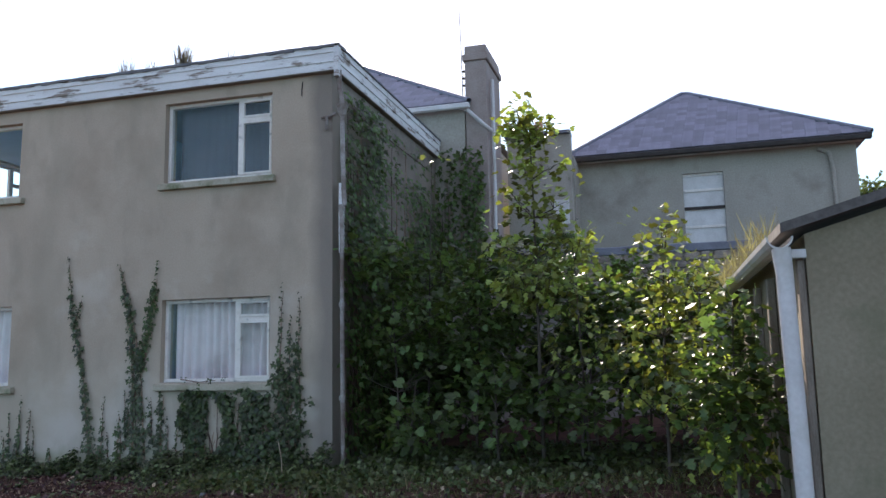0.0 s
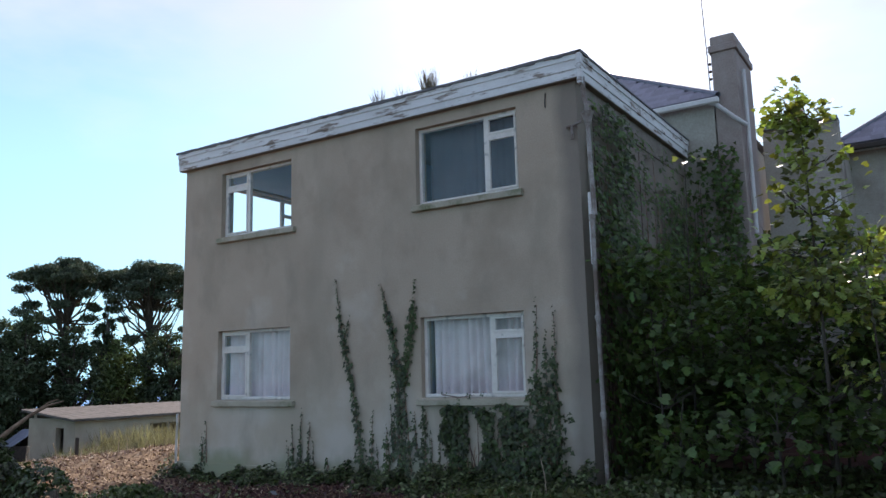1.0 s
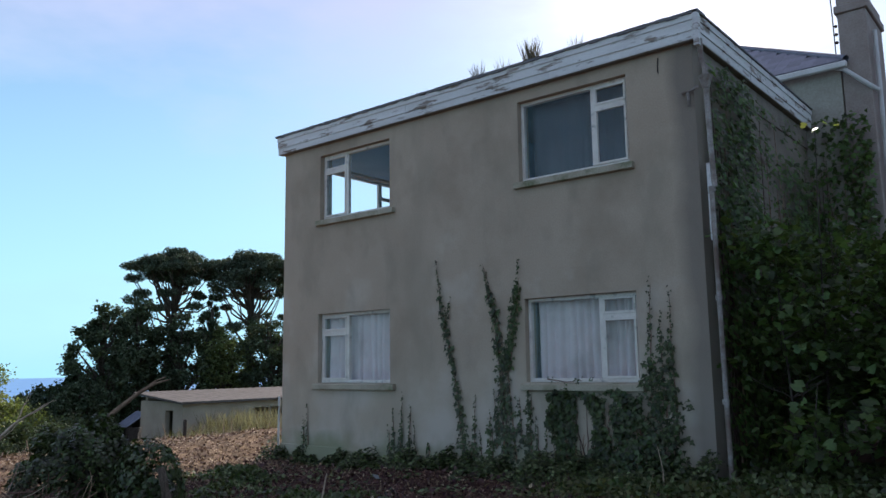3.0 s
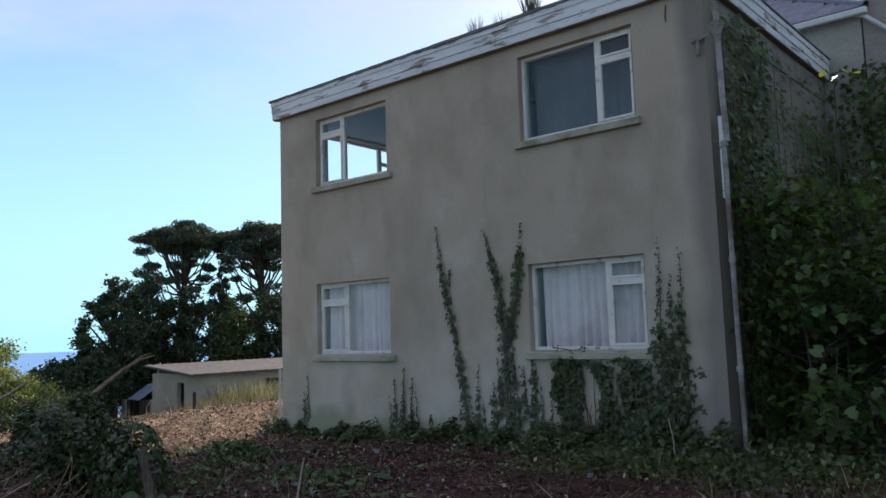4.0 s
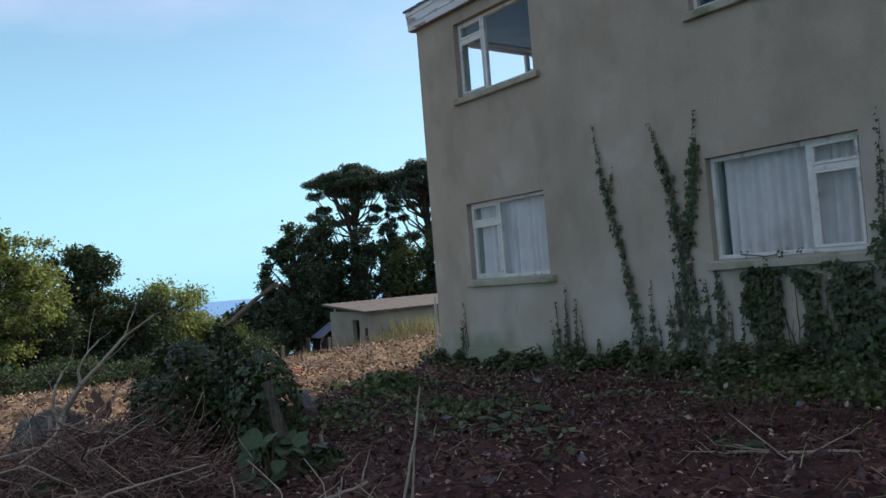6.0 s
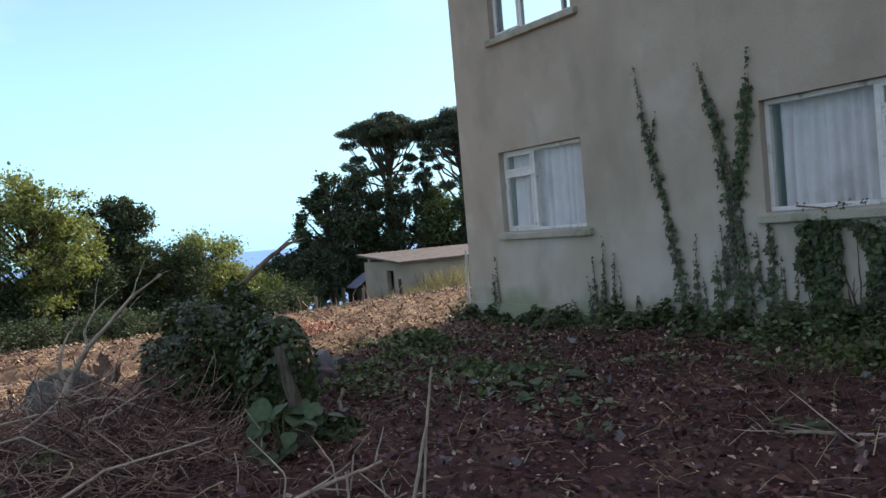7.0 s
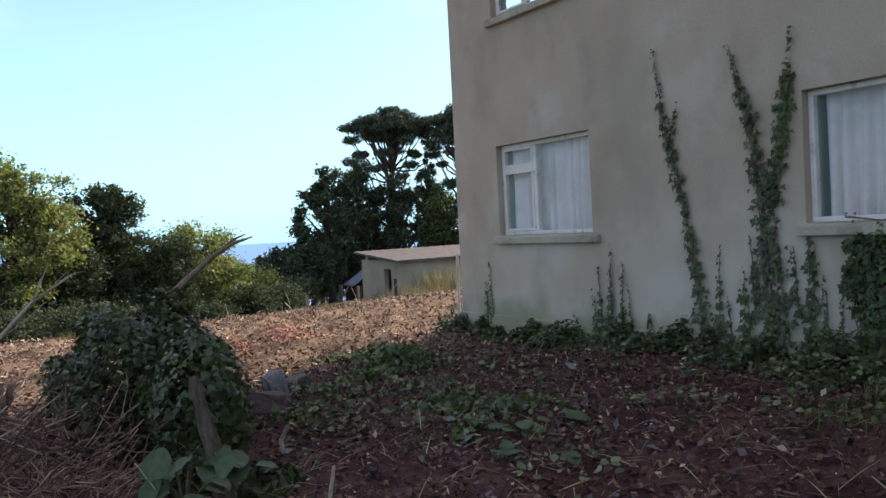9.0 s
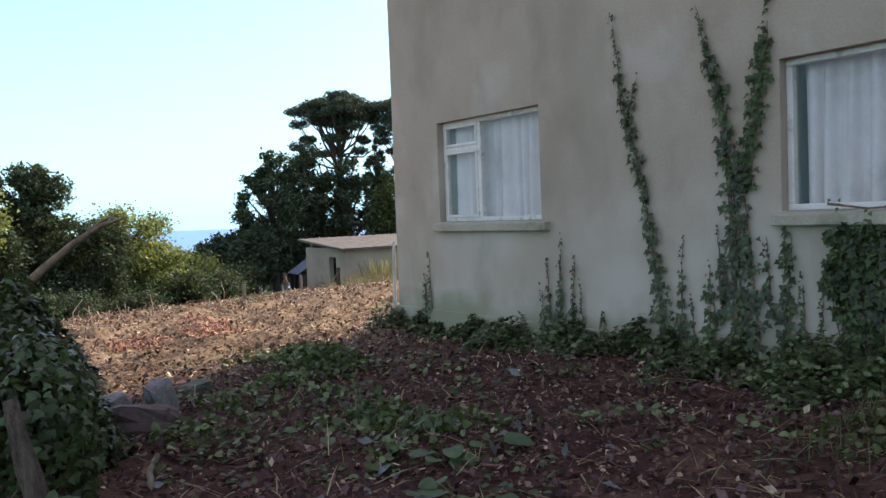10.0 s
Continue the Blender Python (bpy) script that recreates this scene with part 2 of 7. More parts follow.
def ground_mat():
    """Dark litter and humus before the house, darkened further for its shade, dry cleared earth with chips beyond,
    rough grass far off.
    """
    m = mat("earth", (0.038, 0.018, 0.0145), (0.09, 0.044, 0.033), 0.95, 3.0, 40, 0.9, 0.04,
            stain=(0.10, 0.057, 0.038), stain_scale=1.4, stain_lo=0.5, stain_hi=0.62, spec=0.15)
    n, l = m.node_tree.nodes, m.node_tree.links
    p = n["Principled BSDF"]
    old = p.inputs["Base Color"].links[0].from_socket
    co = n.new("ShaderNodeTexCoord")
    sep = n.new("ShaderNodeSeparateXYZ")
    l.new(co.outputs["Object"], sep.inputs[0])
    wob = n.new("ShaderNodeTexNoise")
    wob.inputs["Scale"].default_value = 0.8
    wob.inputs["Detail"].default_value = 7
    l.new(co.outputs["Object"], wob.inputs["Vector"])

    def band(x0, x1, wobble):
        s = n.new("ShaderNodeMath")
        s.operation = "MULTIPLY_ADD"
        s.inputs[1].default_value = wobble
        l.new(wob.outputs["Fac"], s.inputs[0])
        l.new(sep.outputs["X"], s.inputs[2])
        r = n.new("ShaderNodeMapRange")
        r.inputs["From Min"].default_value = x0
        r.inputs["From Max"].default_value = x1
        l.new(s.outputs[0], r.inputs["Value"])
        return r.outputs[0]

    dry = n.new("ShaderNodeTexNoise")
    dry.inputs["Scale"].default_value = 9
    dry.inputs["Detail"].default_value = 8
    dry.inputs["Roughness"].default_value = 0.7
    l.new(co.outputs["Object"], dry.inputs["Vector"])
    dr = n.new("ShaderNodeValToRGB")
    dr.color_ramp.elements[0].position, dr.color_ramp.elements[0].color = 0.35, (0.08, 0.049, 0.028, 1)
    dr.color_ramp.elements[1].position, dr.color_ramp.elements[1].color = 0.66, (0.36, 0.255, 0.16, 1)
    l.new(dry.outputs["Fac"], dr.inputs["Fac"])
    soil = n.new("ShaderNodeTexNoise")
    soil.inputs["Scale"].default_value = 1.1
    soil.inputs["Detail"].default_value = 9
    soil.inputs["Roughness"].default_value = 0.65
    l.new(co.outputs["Object"], soil.inputs["Vector"])
    turned = n.new("ShaderNodeMapRange")
    turned.inputs["From Min"].default_value = 0.47
    turned.inputs["From Max"].default_value = 0.60
    turned.inputs["To Max"].default_value = 0.75
    l.new(soil.outputs["Fac"], turned.inputs["Value"])
    m0 = n.new("ShaderNodeMixRGB")
    m0.inputs["Color2"].default_value = (0.085, 0.052, 0.034, 1)
    l.new(turned.outputs[0], m0.inputs["Fac"])
    l.new(dr.outputs["Color"], m0.inputs["Color1"])
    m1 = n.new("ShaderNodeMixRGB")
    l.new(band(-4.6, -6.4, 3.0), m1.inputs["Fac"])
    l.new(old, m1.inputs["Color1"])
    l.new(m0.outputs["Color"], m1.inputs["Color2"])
    gr = n.new("ShaderNodeValToRGB")
    gr.color_ramp.elements[0].position, gr.color_ramp.elements[0].color = 0.3, (0.045, 0.06, 0.02, 1)
    gr.color_ramp.elements[1].position, gr.color_ramp.elements[1].color = 0.7, (0.16, 0.15, 0.06, 1)
    l.new(dry.outputs["Fac"], gr.inputs["Fac"])
    m2 = n.new("ShaderNodeMixRGB")
    l.new(band(-21, -26, 4.0), m2.inputs["Fac"])
    l.new(m1.outputs["Color"], m2.inputs["Color1"])
    l.new(gr.outputs["Color"], m2.inputs["Color2"])
    l.new(m2.outputs["Color"], p.inputs["Base Color"])
    return m


M_RENDER = facade_mat()
M_GROUND = ground_mat()
M_GLASS = glass_mat("window_glass")
M_FRAME = mat("white_window_paint", (0.66, 0.60, 0.52), (0.79, 0.735, 0.655), 0.5, 5, 40, 0.15, 0.003, stain=(0.36, 0.33, 0.29), stain_scale=7, stain_lo=0.58, stain_hi=0.7)
M_SILL = mat("concrete_sill", (0.33, 0.285, 0.205), (0.45, 0.40, 0.30), 0.9, 4, 40, 0.3, 0.004, stain=(0.16, 0.17, 0.09), stain_scale=3.5)
M_FASCIA = mat("peeling_fascia_paint", (0.62, 0.60, 0.57), (0.74, 0.73, 0.70), 0.7, 3, 30, 0.3, 0.004, stain=(0.25, 0.20, 0.16), stain_scale=3.2, stain_lo=0.555, stain_hi=0.62, stretch=(0.6, 0.6, 3), objrand=0.06)
M_FELT = mat("roof_felt", (0.10, 0.10, 0.105), (0.20, 0.195, 0.19), 0.9, 3, 40, 0.4, 0.01)
M_SOFFIT = mat("old_soffit_board", (0.16, 0.13, 0.10), (0.26, 0.22, 0.18), 0.8, 4, 40, 0.2, 0.005)
M_PIPE = mat("painted_iron_pipe", (0.21, 0.185, 0.165), (0.40, 0.365, 0.33), 0.6, 5, 50, 0.3, 0.004, stain=(0.15, 0.105, 0.08), stain_scale=3.2, stain_lo=0.42, stain_hi=0.6)
M_PVC = mat("white_plastic_pipe", (0.52, 0.49, 0.46), (0.62, 0.59, 0.56), 0.4, 3, 30, 0.08, 0.002, stain=(0.42, 0.40, 0.33), stain_scale=2)
M_BLUE = mat("pale_blue_plaster", (0.24, 0.38, 0.62), (0.31, 0.46, 0.70), 0.9, 2, 20, 0.1, 0.003)
M_ROOM = mat("room_plaster", (0.30, 0.29, 0.28), (0.38, 0.37, 0.36), 0.9, 2, 20, 0.1, 0.003)
M_CURTAIN = mat("net_curtain", (0.63, 0.52, 0.495), (0.78, 0.66, 0.63), 0.95, 4, 60, 0.1, 0.002, stain=(0.50, 0.40, 0.37), stain_scale=2.0)
M_DRAPE = mat("dusty_grey_blind", (0.085, 0.082, 0.09), (0.13, 0.125, 0.135), 0.95, 2, 40, 0.1, 0.002)
M_OLDWALL = mat("old_lime_render", (0.30, 0.27, 0.22), (0.42, 0.385, 0.32), 0.93, 0.8, 30, 0.3, 0.008, stain=(0.22, 0.19, 0.155), stain_scale=0.8)
M_SLATE = mat("roof_slate", (0.10, 0.105, 0.125), (0.17, 0.175, 0.20), 0.5, 6, 50, 0.2, 0.004, objrand=0.25, spec=0.5)
M_SLATE_R = mat("roof_slate_far", (0.10, 0.105, 0.125), (0.17, 0.175, 0.20), 0.5, 6, 50, 0.2, 0.004, island=0.25, spec=0.5)
M_STONE = mat("rubble_stone", (0.17, 0.14, 0.115), (0.31, 0.26, 0.21), 0.9, 5, 40, 0.5, 0.01, objrand=0.35)
M_MORTAR = mat("lime_mortar", (0.26, 0.235, 0.20), (0.34, 0.31, 0.26), 0.95, 6, 50, 0.4, 0.01)
M_LEAD = mat("lead_coping", (0.13, 0.135, 0.16), (0.20, 0.205, 0.235), 0.55, 4, 40, 0.2, 0.004)
M_BRICK = mat("chimney_render", (0.26, 0.20, 0.17), (0.36, 0.30, 0.26), 0.9, 3, 40, 0.3, 0.006)
M_POT = mat("terracotta", (0.34, 0.15, 0.09), (0.44, 0.21, 0.13), 0.8, 6, 40, 0.2, 0.004)
M_BOARD = mat("white_boarding", (0.55, 0.53, 0.49), (0.68, 0.66, 0.62), 0.7, 4, 40, 0.2, 0.004)
M_SHEDWALL = mat("shed_render", (0.34, 0.285, 0.22), (0.45, 0.385, 0.30), 0.92, 1.2, 30, 0.3, 0.006)
M_SHEDROOF = mat("mossy_corrugated_roof", (0.075, 0.066, 0.058), (0.15, 0.135, 0.12), 0.85, 2.5, 30, 0.3, 0.008)
M_OUTWALL = mat("mossy_outhouse_render", (0.20, 0.165, 0.105), (0.28, 0.235, 0.16), 0.93, 1.5, 30, 0.3, 0.008, stain=(0.14, 0.135, 0.075), stain_scale=1.0)
M_DARK = mat("dark_timber", (0.03, 0.026, 0.022), (0.06, 0.05, 0.042), 0.8, 5, 40, 0.3, 0.005)
M_POST = mat("weathered_post", (0.16, 0.13, 0.10), (0.28, 0.235, 0.185), 0.85, 6, 60, 0.4, 0.006, stretch=(4, 4, 0.5))
M_STUMP = mat("stripped_trunk_wood", (0.07, 0.048, 0.034), (0.235, 0.18, 0.13), 0.9, 9, 60, 1.0, 0.03, stretch=(5, 5, 0.7))
M_SOILBIT = mat("dry_clods", (0.10, 0.06, 0.036), (0.28, 0.185, 0.115), 0.95, 5, 30, 0.3, 0.01, island=0.8)
M_TIN = mat("galvanised_sheet", (0.17, 0.20, 0.24), (0.26, 0.29, 0.33), 0.6, 3, 30, 0.1, 0.004, metal=0.1)
M_BARK = mat("bark", (0.045, 0.036, 0.028), (0.11, 0.09, 0.07), 0.92, 6, 30, 0.7, 0.02, stretch=(3, 3, 0.6))
M_DEAD = mat("bleached_dead_wood", (0.26, 0.195, 0.135), (0.47, 0.375, 0.27), 0.85, 7, 50, 0.5, 0.006, island=0.2)
M_TWIG = mat("dry_twigs", (0.075, 0.042, 0.031), (0.31, 0.195, 0.135), 0.9, 7, 40, 0.3, 0.004, island=0.75)
M_IVY = mat("ivy_leaf", (0.024, 0.039, 0.011), (0.062, 0.085, 0.024), 0.42, 5, 50, 0.1, 0.002, island=0.6, translucent=0.15, spec=0.4)
M_IVYL = mat("young_ivy_leaf", (0.032, 0.058, 0.016), (0.07, 0.10, 0.028), 0.5, 5, 50, 0.1, 0.002, island=0.5, translucent=0.25, spec=0.35)
M_MAPLE = mat("backlit_maple_leaf", (0.13, 0.17, 0.04), (0.28, 0.31, 0.09), 0.3, 5, 30, 0.1, 0.002, island=0.75, translucent=0.42, spec=0.4)
M_SHRUB = mat("shrub_leaf", (0.055, 0.095, 0.03), (0.125, 0.18, 0.06), 0.42, 5, 30, 0.1, 0.002, island=0.6, translucent=0.48, spec=0.4)
# pine and dark broadleaf greens are lifted and blued to paint in distance haze
M_PINE = mat("hazed_pine_needles", (0.045, 0.066, 0.046), (0.10, 0.125, 0.08), 0.7, 1, 6, 0.0, 0.01, island=0.45, translucent=0.1, spec=0.2)
M_OAK = mat("hazed_dark_broadleaf", (0.048, 0.07, 0.044), (0.105, 0.135, 0.078), 0.75, 1, 6, 0.0, 0.01, island=0.5, translucent=0.15, spec=0.08)
M_LIME = mat("bright_broadleaf", (0.13, 0.165, 0.065), (0.25, 0.28, 0.12), 0.6, 1, 6, 0.0, 0.01, island=0.5, translucent=0.4, spec=0.3)
M_MID = mat("green_broadleaf", (0.08, 0.112, 0.048), (0.155, 0.192, 0.082), 0.75, 1, 6, 0.0, 0.01, island=0.5, translucent=0.3, spec=0.1)
# litter brown also holds some of the house's shade over the garden
M_LITTER = mat("dead_leaf_litter", (0.044, 0.020, 0.016), (0.135, 0.066, 0.045), 0.9, 5, 30, 0.2, 0.004, island=0.75)
M_CHIP = mat("wood_chips", (0.17, 0.112, 0.072), (0.50, 0.38, 0.27), 0.9, 5, 30, 0.2, 0.004, island=0.75)
M_REDCHIP = mat("reddish_chips", (0.34, 0.165, 0.105), (0.54, 0.29, 0.20), 0.9, 5, 30, 0.2, 0.004, island=0.5)
M_STRAW = mat("dry_grass", (0.22, 0.19, 0.10), (0.36, 0.31, 0.17), 0.85, 5, 30, 0.1, 0.002, island=0.4, translucent=0.3)
M_GRASS = mat("green_grass", (0.085, 0.10, 0.04), (0.17, 0.175, 0.08), 0.8, 5, 30, 0.1, 0.002, island=0.45, translucent=0.35)
M_PALEGRASS = mat("pale_tall_grass", (0.17, 0.155, 0.105), (0.31, 0.275, 0.20), 0.8, 5, 30, 0.1, 0.002, island=0.5, translucent=0.3)
M_WEED = mat("weed_leaf", (0.085, 0.115, 0.05), (0.19, 0.225, 0.105), 0.6, 5, 30, 0.1, 0.002, island=0.5, translucent=0.25, spec=0.3)
M_DOCK = mat("large_soft_leaf", (0.045, 0.078, 0.034), (0.10, 0.145, 0.068), 0.6, 4, 30, 0.2, 0.004, island=0.25, translucent=0.25, spec=0.3)
M_DRYGRASS = mat("weathered_grass", (0.105, 0.09, 0.068), (0.21, 0.18, 0.13), 0.9, 5, 30, 0.1, 0.002, island=0.5, translucent=0.15)
M_GREYLEAF = mat("grey_dead_leaf", (0.075, 0.085, 0.08), (0.16, 0.17, 0.16), 0.7, 8, 40, 0.3, 0.006, island=0.4)
# darkened like the litter, for the shade before the house
M_PURPLE = mat("purplish_dead_leaf", (0.055, 0.028, 0.027), (0.135, 0.08, 0.072), 0.85, 8, 40, 0.3, 0.006, island=0.6)
M_SNAG = mat("snapped_brown_wood", (0.13, 0.08, 0.05), (0.30, 0.20, 0.13), 0.85, 8, 60, 0.8, 0.01, stretch=(2, 2, 2))
M_ROCK = mat("grey_boulder", (0.06, 0.066, 0.046), (0.14, 0.14, 0.112), 0.95, 5, 40, 0.9, 0.03)
M_PALEROCK = mat("pale_broken_concrete", (0.16, 0.155, 0.145), (0.30, 0.29, 0.27), 0.9, 6, 50, 0.6, 0.012, stain=(0.10, 0.10, 0.075), stain_scale=5)
M_RUST = mat("red_brown_board", (0.07, 0.048, 0.042), (0.14, 0.10, 0.088), 0.8, 4, 30, 0.2, 0.004)
M_SEA = mat("sea_water", (0.12, 0.28, 0.52), (0.15, 0.33, 0.58), 0.5, 0.01, 0.1, 0.0, 0.01)
M_FAR = mat("far_woods", (0.035, 0.055, 0.035), (0.06, 0.085, 0.055), 0.9, 0.02, 0.2, 0.0, 0.01, island=0.4)

# ---- helpers for shapes ----
rng = np.random.default_rng(7)


def link(name, me, material, parent=None, label=""):
    if material:
        me.materials.append(material)
    ob = new(name, me)
    if parent:
        ob.parent = parent
    if label:
        tagged(ob, label)
    return ob


def part(name, bm, material, parent=None, label="", smooth=False):
    me = bpy.data.meshes.new(name)
    bm.normal_update()
    bm.to_mesh(me)
    bm.free()
    if smooth:
        me.polygons.foreach_set("use_smooth", [True] * len(me.polygons))
    return link(name, me, material, parent, label)


def thing(name, label, category, group="", kind=""):
    return tagged(new(name), label, category, group, kind)


def box(bm, x0, x1, y0, y1, z0, z1, bevel=0.0):
    vs = [bm.verts.new((x, y, z)) for x in (x0, x1) for y in (y0, y1) for z in (z0, z1)]
    fs = [bm.faces.new([vs[i] for i in q]) for q in ((0, 1, 3, 2), (4, 6, 7, 5), (0, 4, 5, 1), (2, 3, 7, 6), (0, 2, 6, 4), (1, 5, 7, 3))]
    if bevel:
        es = list({e for f in fs for e in f.edges})
        bmesh.ops.bevel(bm, geom=es, offset=bevel, segments=1, affect="EDGES")


def boxpart(name, dims, material, parent, label="", bevel=0.0):
    bm = bmesh.new()
    box(bm, *dims, bevel)
    return part(name, bm, material, parent, label)


def wall_mesh(us, zs, holes, d0, d1, along):
    """A wall with through openings: us and zs are its cuts, holes are (u0, u1, z0, z1); d0, d1 its two faces."""
    us = sorted(set(us) | {h[i] for h in holes for i in (0, 1)})
    zs = sorted(set(zs) | {h[i] for h in holes for i in (2, 3)})
    bm = bmesh.new()

    def solid(i, j):
        if not (0 <= i < len(us) - 1 and 0 <= j < len(zs) - 1):
            return False
        u, z = (us[i] + us[i + 1]) / 2, (zs[j] + zs[j + 1]) / 2
        return not any(h[0] < u < h[1] and h[2] < z < h[3] for h in holes)

    cache = {}

    def v(i, j, d):
        k = (i, j, d)
        if k not in cache:
            cache[k] = bm.verts.new((us[i], d, zs[j]) if along == "x" else (d, us[i], zs[j]))
        return cache[k]

    for i in range(len(us) - 1):
        for j in range(len(zs) - 1):
            if not solid(i, j):
                continue
            bm.faces.new([v(i, j, d0), v(i + 1, j, d0), v(i + 1, j + 1, d0), v(i, j + 1, d0)])
            bm.faces.new([v(i, j, d1), v(i, j + 1, d1), v(i + 1, j + 1, d1), v(i + 1, j, d1)])
            for di, dj, a, b in ((-1, 0, (i, j), (i, j + 1)), (1, 0, (i + 1, j + 1), (i + 1, j)), (0, -1, (i + 1, j), (i, j)), (0, 1, (i, j + 1), (i + 1, j + 1))):
                if not solid(i + di, j + dj):
                    bm.faces.new([v(*a, d0), v(*b, d0), v(*b, d1), v(*a, d1)])
    bmesh.ops.recalc_face_normals(bm, faces=bm.faces)
    return bm


def np_mesh(name, verts, faces):
    """verts (n, 3), faces (m, k), all of k corners."""
    me = bpy.data.meshes.new(name)
    verts = np.asarray(verts, np.float32)
    faces = np.asarray(faces, np.int32)
    m, k = faces.shape
    me.vertices.add(len(verts))
    me.vertices.foreach_set("co", verts.ravel())
    me.loops.add(m * k)
    me.loops.foreach_set("vertex_index", faces.ravel())
    me.polygons.add(m)
    me.polygons.foreach_set("loop_start", np.arange(m, dtype=np.int32) * k)
    me.polygons.foreach_set("loop_total", np.full(m, k, np.int32))
    me.update(calc_edges=True)
    return me


# leaf outlines, unit length along +x, with a fold; (verts, quads)
def leaf_shape(pts):
    """Outline half (x, y, z) from stalk to tip, mirrored, as quads between the midrib and the rim."""
    mid = [(x, 0, 0.0) for x, y, z in pts]
    v = mid + [(x, y, z) for x, y, z in pts] + [(x, -y, z) for x, y, z in pts]
    n = len(pts)
    f = []
    for i in range(n - 1):
        f.append((i, i + 1, n + i + 1, n + i))
        f.append((i, 2 * n + i, 2 * n + i + 1, i + 1))
    return np.array(v, float), np.array(f)


SIMPLE = leaf_shape([(0, 0.02, 0), (0.45, 0.32, 0.07), (1, 0.02, -0.05)])
IVY = leaf_shape([(0, 0.20, 0), (0.22, 0.52, 0.04), (0.42, 0.25, 0.03), (1, 0.02, -0.08)])
MAPLE = leaf_shape([(0, 0.12, 0), (0.22, 0.55, 0.05), (0.45, 0.22, 0.03), (0.62, 0.42, 0.05), (1, 0.02, -0.1)])
ROUND = leaf_shape([(0, 0.30, 0.05), (0.15, 0.48, 0.07), (0.5, 0.50, 0.06), (0.8, 0.32, 0.0), (1, 0.03, -0.08)])
DOCK = leaf_shape([(0, 0.10, 0.03), (0.08, 0.34, 0.07), (0.25, 0.44, 0.05), (0.45, 0.40, 0.07), (0.62, 0.34, 0.02), (0.8, 0.22, 0.02), (1, 0.02, -0.16)])
CHIP = (np.array([(-0.5, -0.11, 0), (0.5, -0.08, 0.02), (0.46, 0.1, 0.0), (-0.45, 0.09, 0.03)], float), np.array([(0, 1, 2, 3)]))
BLADE = (np.array([(0, -0.014, 0), (0, 0.014, 0), (0.5, 0.012, 0.03), (0.5, -0.012, 0.03), (1, 0.002, -0.02), (1, -0.002, -0.02)], float), np.array([(0, 3, 2, 1), (3, 5, 4, 2)]))
TUFT = (np.array([(0, 0, 0), (0.5, -0.36, 0.12), (1, 0, -0.04), (0.45, 0.34, 0.1)], float), np.array([(0, 1, 2, 3)]))


def unit(a):
    return a / np.maximum(np.linalg.norm(a, axis=-1, keepdims=True), 1e-9)


def scatter(name, shape, pos, axis, normal, size, material, parent=None, label="", kind=""):
    """Copies of a leaf joined in one mesh: at pos, its tip towards axis, its face towards normal."""
    pos, axis, normal = np.asarray(pos, float), np.asarray(axis, float), np.asarray(normal, float)
    x = unit(axis)
    y = unit(np.cross(normal, x))
    z = np.cross(x, y)
    tv, tf = shape
    s = np.asarray(size, float).reshape(-1, 1, 1)
    v = pos[:, None, :] + s * (tv[None, :, 0, None] * x[:, None, :] + tv[None, :, 1, None] * y[:, None, :] + tv[None, :, 2, None] * z[:, None, :])
    f = (tf[None] + (np.arange(len(pos)) * len(tv))[:, None, None]).reshape(-1, tf.shape[1])
    ob = link(name, np_mesh(name, v.reshape(-1, 3), f), material, parent, label)
    if kind:
        tagged(ob, kind=kind)
    return ob


def rand_dirs(n):
    return unit(rng.normal(size=(n, 3)))


def tubes(name, paths, material, parent=None, label="", sides=6, rough=0.0):
    """Tapered round stems: paths of (points, radii), joined in one mesh."""
    vs, fs = [], []
    base = 0
    for pts, rad in paths:
        pts = np.asarray(pts, float)
        n = len(pts)
        tan = unit(np.gradient(pts, axis=0))
        ref = np.where(np.abs(tan[:, 2:3]) > 0.9, np.array([[1.0, 0, 0]]), np.array([[0, 0, 1.0]]))
        a = unit(np.cross(tan, ref))
        b = np.cross(tan, a)
        ang = np.linspace(0, 2 * np.pi, sides, endpoint=False)
        ring = pts[:, None] + np.asarray(rad, float)[:, None, None] * (np.cos(ang)[None, :, None] * a[:, None] + np.sin(ang)[None, :, None] * b[:, None])
        if rough:
            ring = pts[:, None] + (ring - pts[:, None]) * (1 + rough * rng.normal(size=(n, sides, 1)))
        vs.append(ring.reshape(-1, 3))
        i, j = np.meshgrid(np.arange(n - 1), np.arange(sides), indexing="ij")
        j2 = (j + 1) % sides
        fs.append(np.stack([base + i * sides + j, base + i * sides + j2, base + (i + 1) * sides + j2, base + (i + 1) * sides + j], -1).reshape(-1, 4))
        base += n * sides
    me = np_mesh(name, np.concatenate(vs), np.concatenate(fs))
    me.polygons.foreach_set("use_smooth", [True] * len(me.polygons))
    return link(name, me, material, parent, label)


def wavy(p0, p1, n, amp):
    """A crooked line from p0 to p1."""
    t = np.linspace(0, 1, n)[:, None]
    p = (1 - t) * np.asarray(p0, float) + t * np.asarray(p1, float)
    w = rng.normal(size=(n, 3)) * amp
    w[0] = 0
    return p + np.cumsum(w, 0) * 0.5


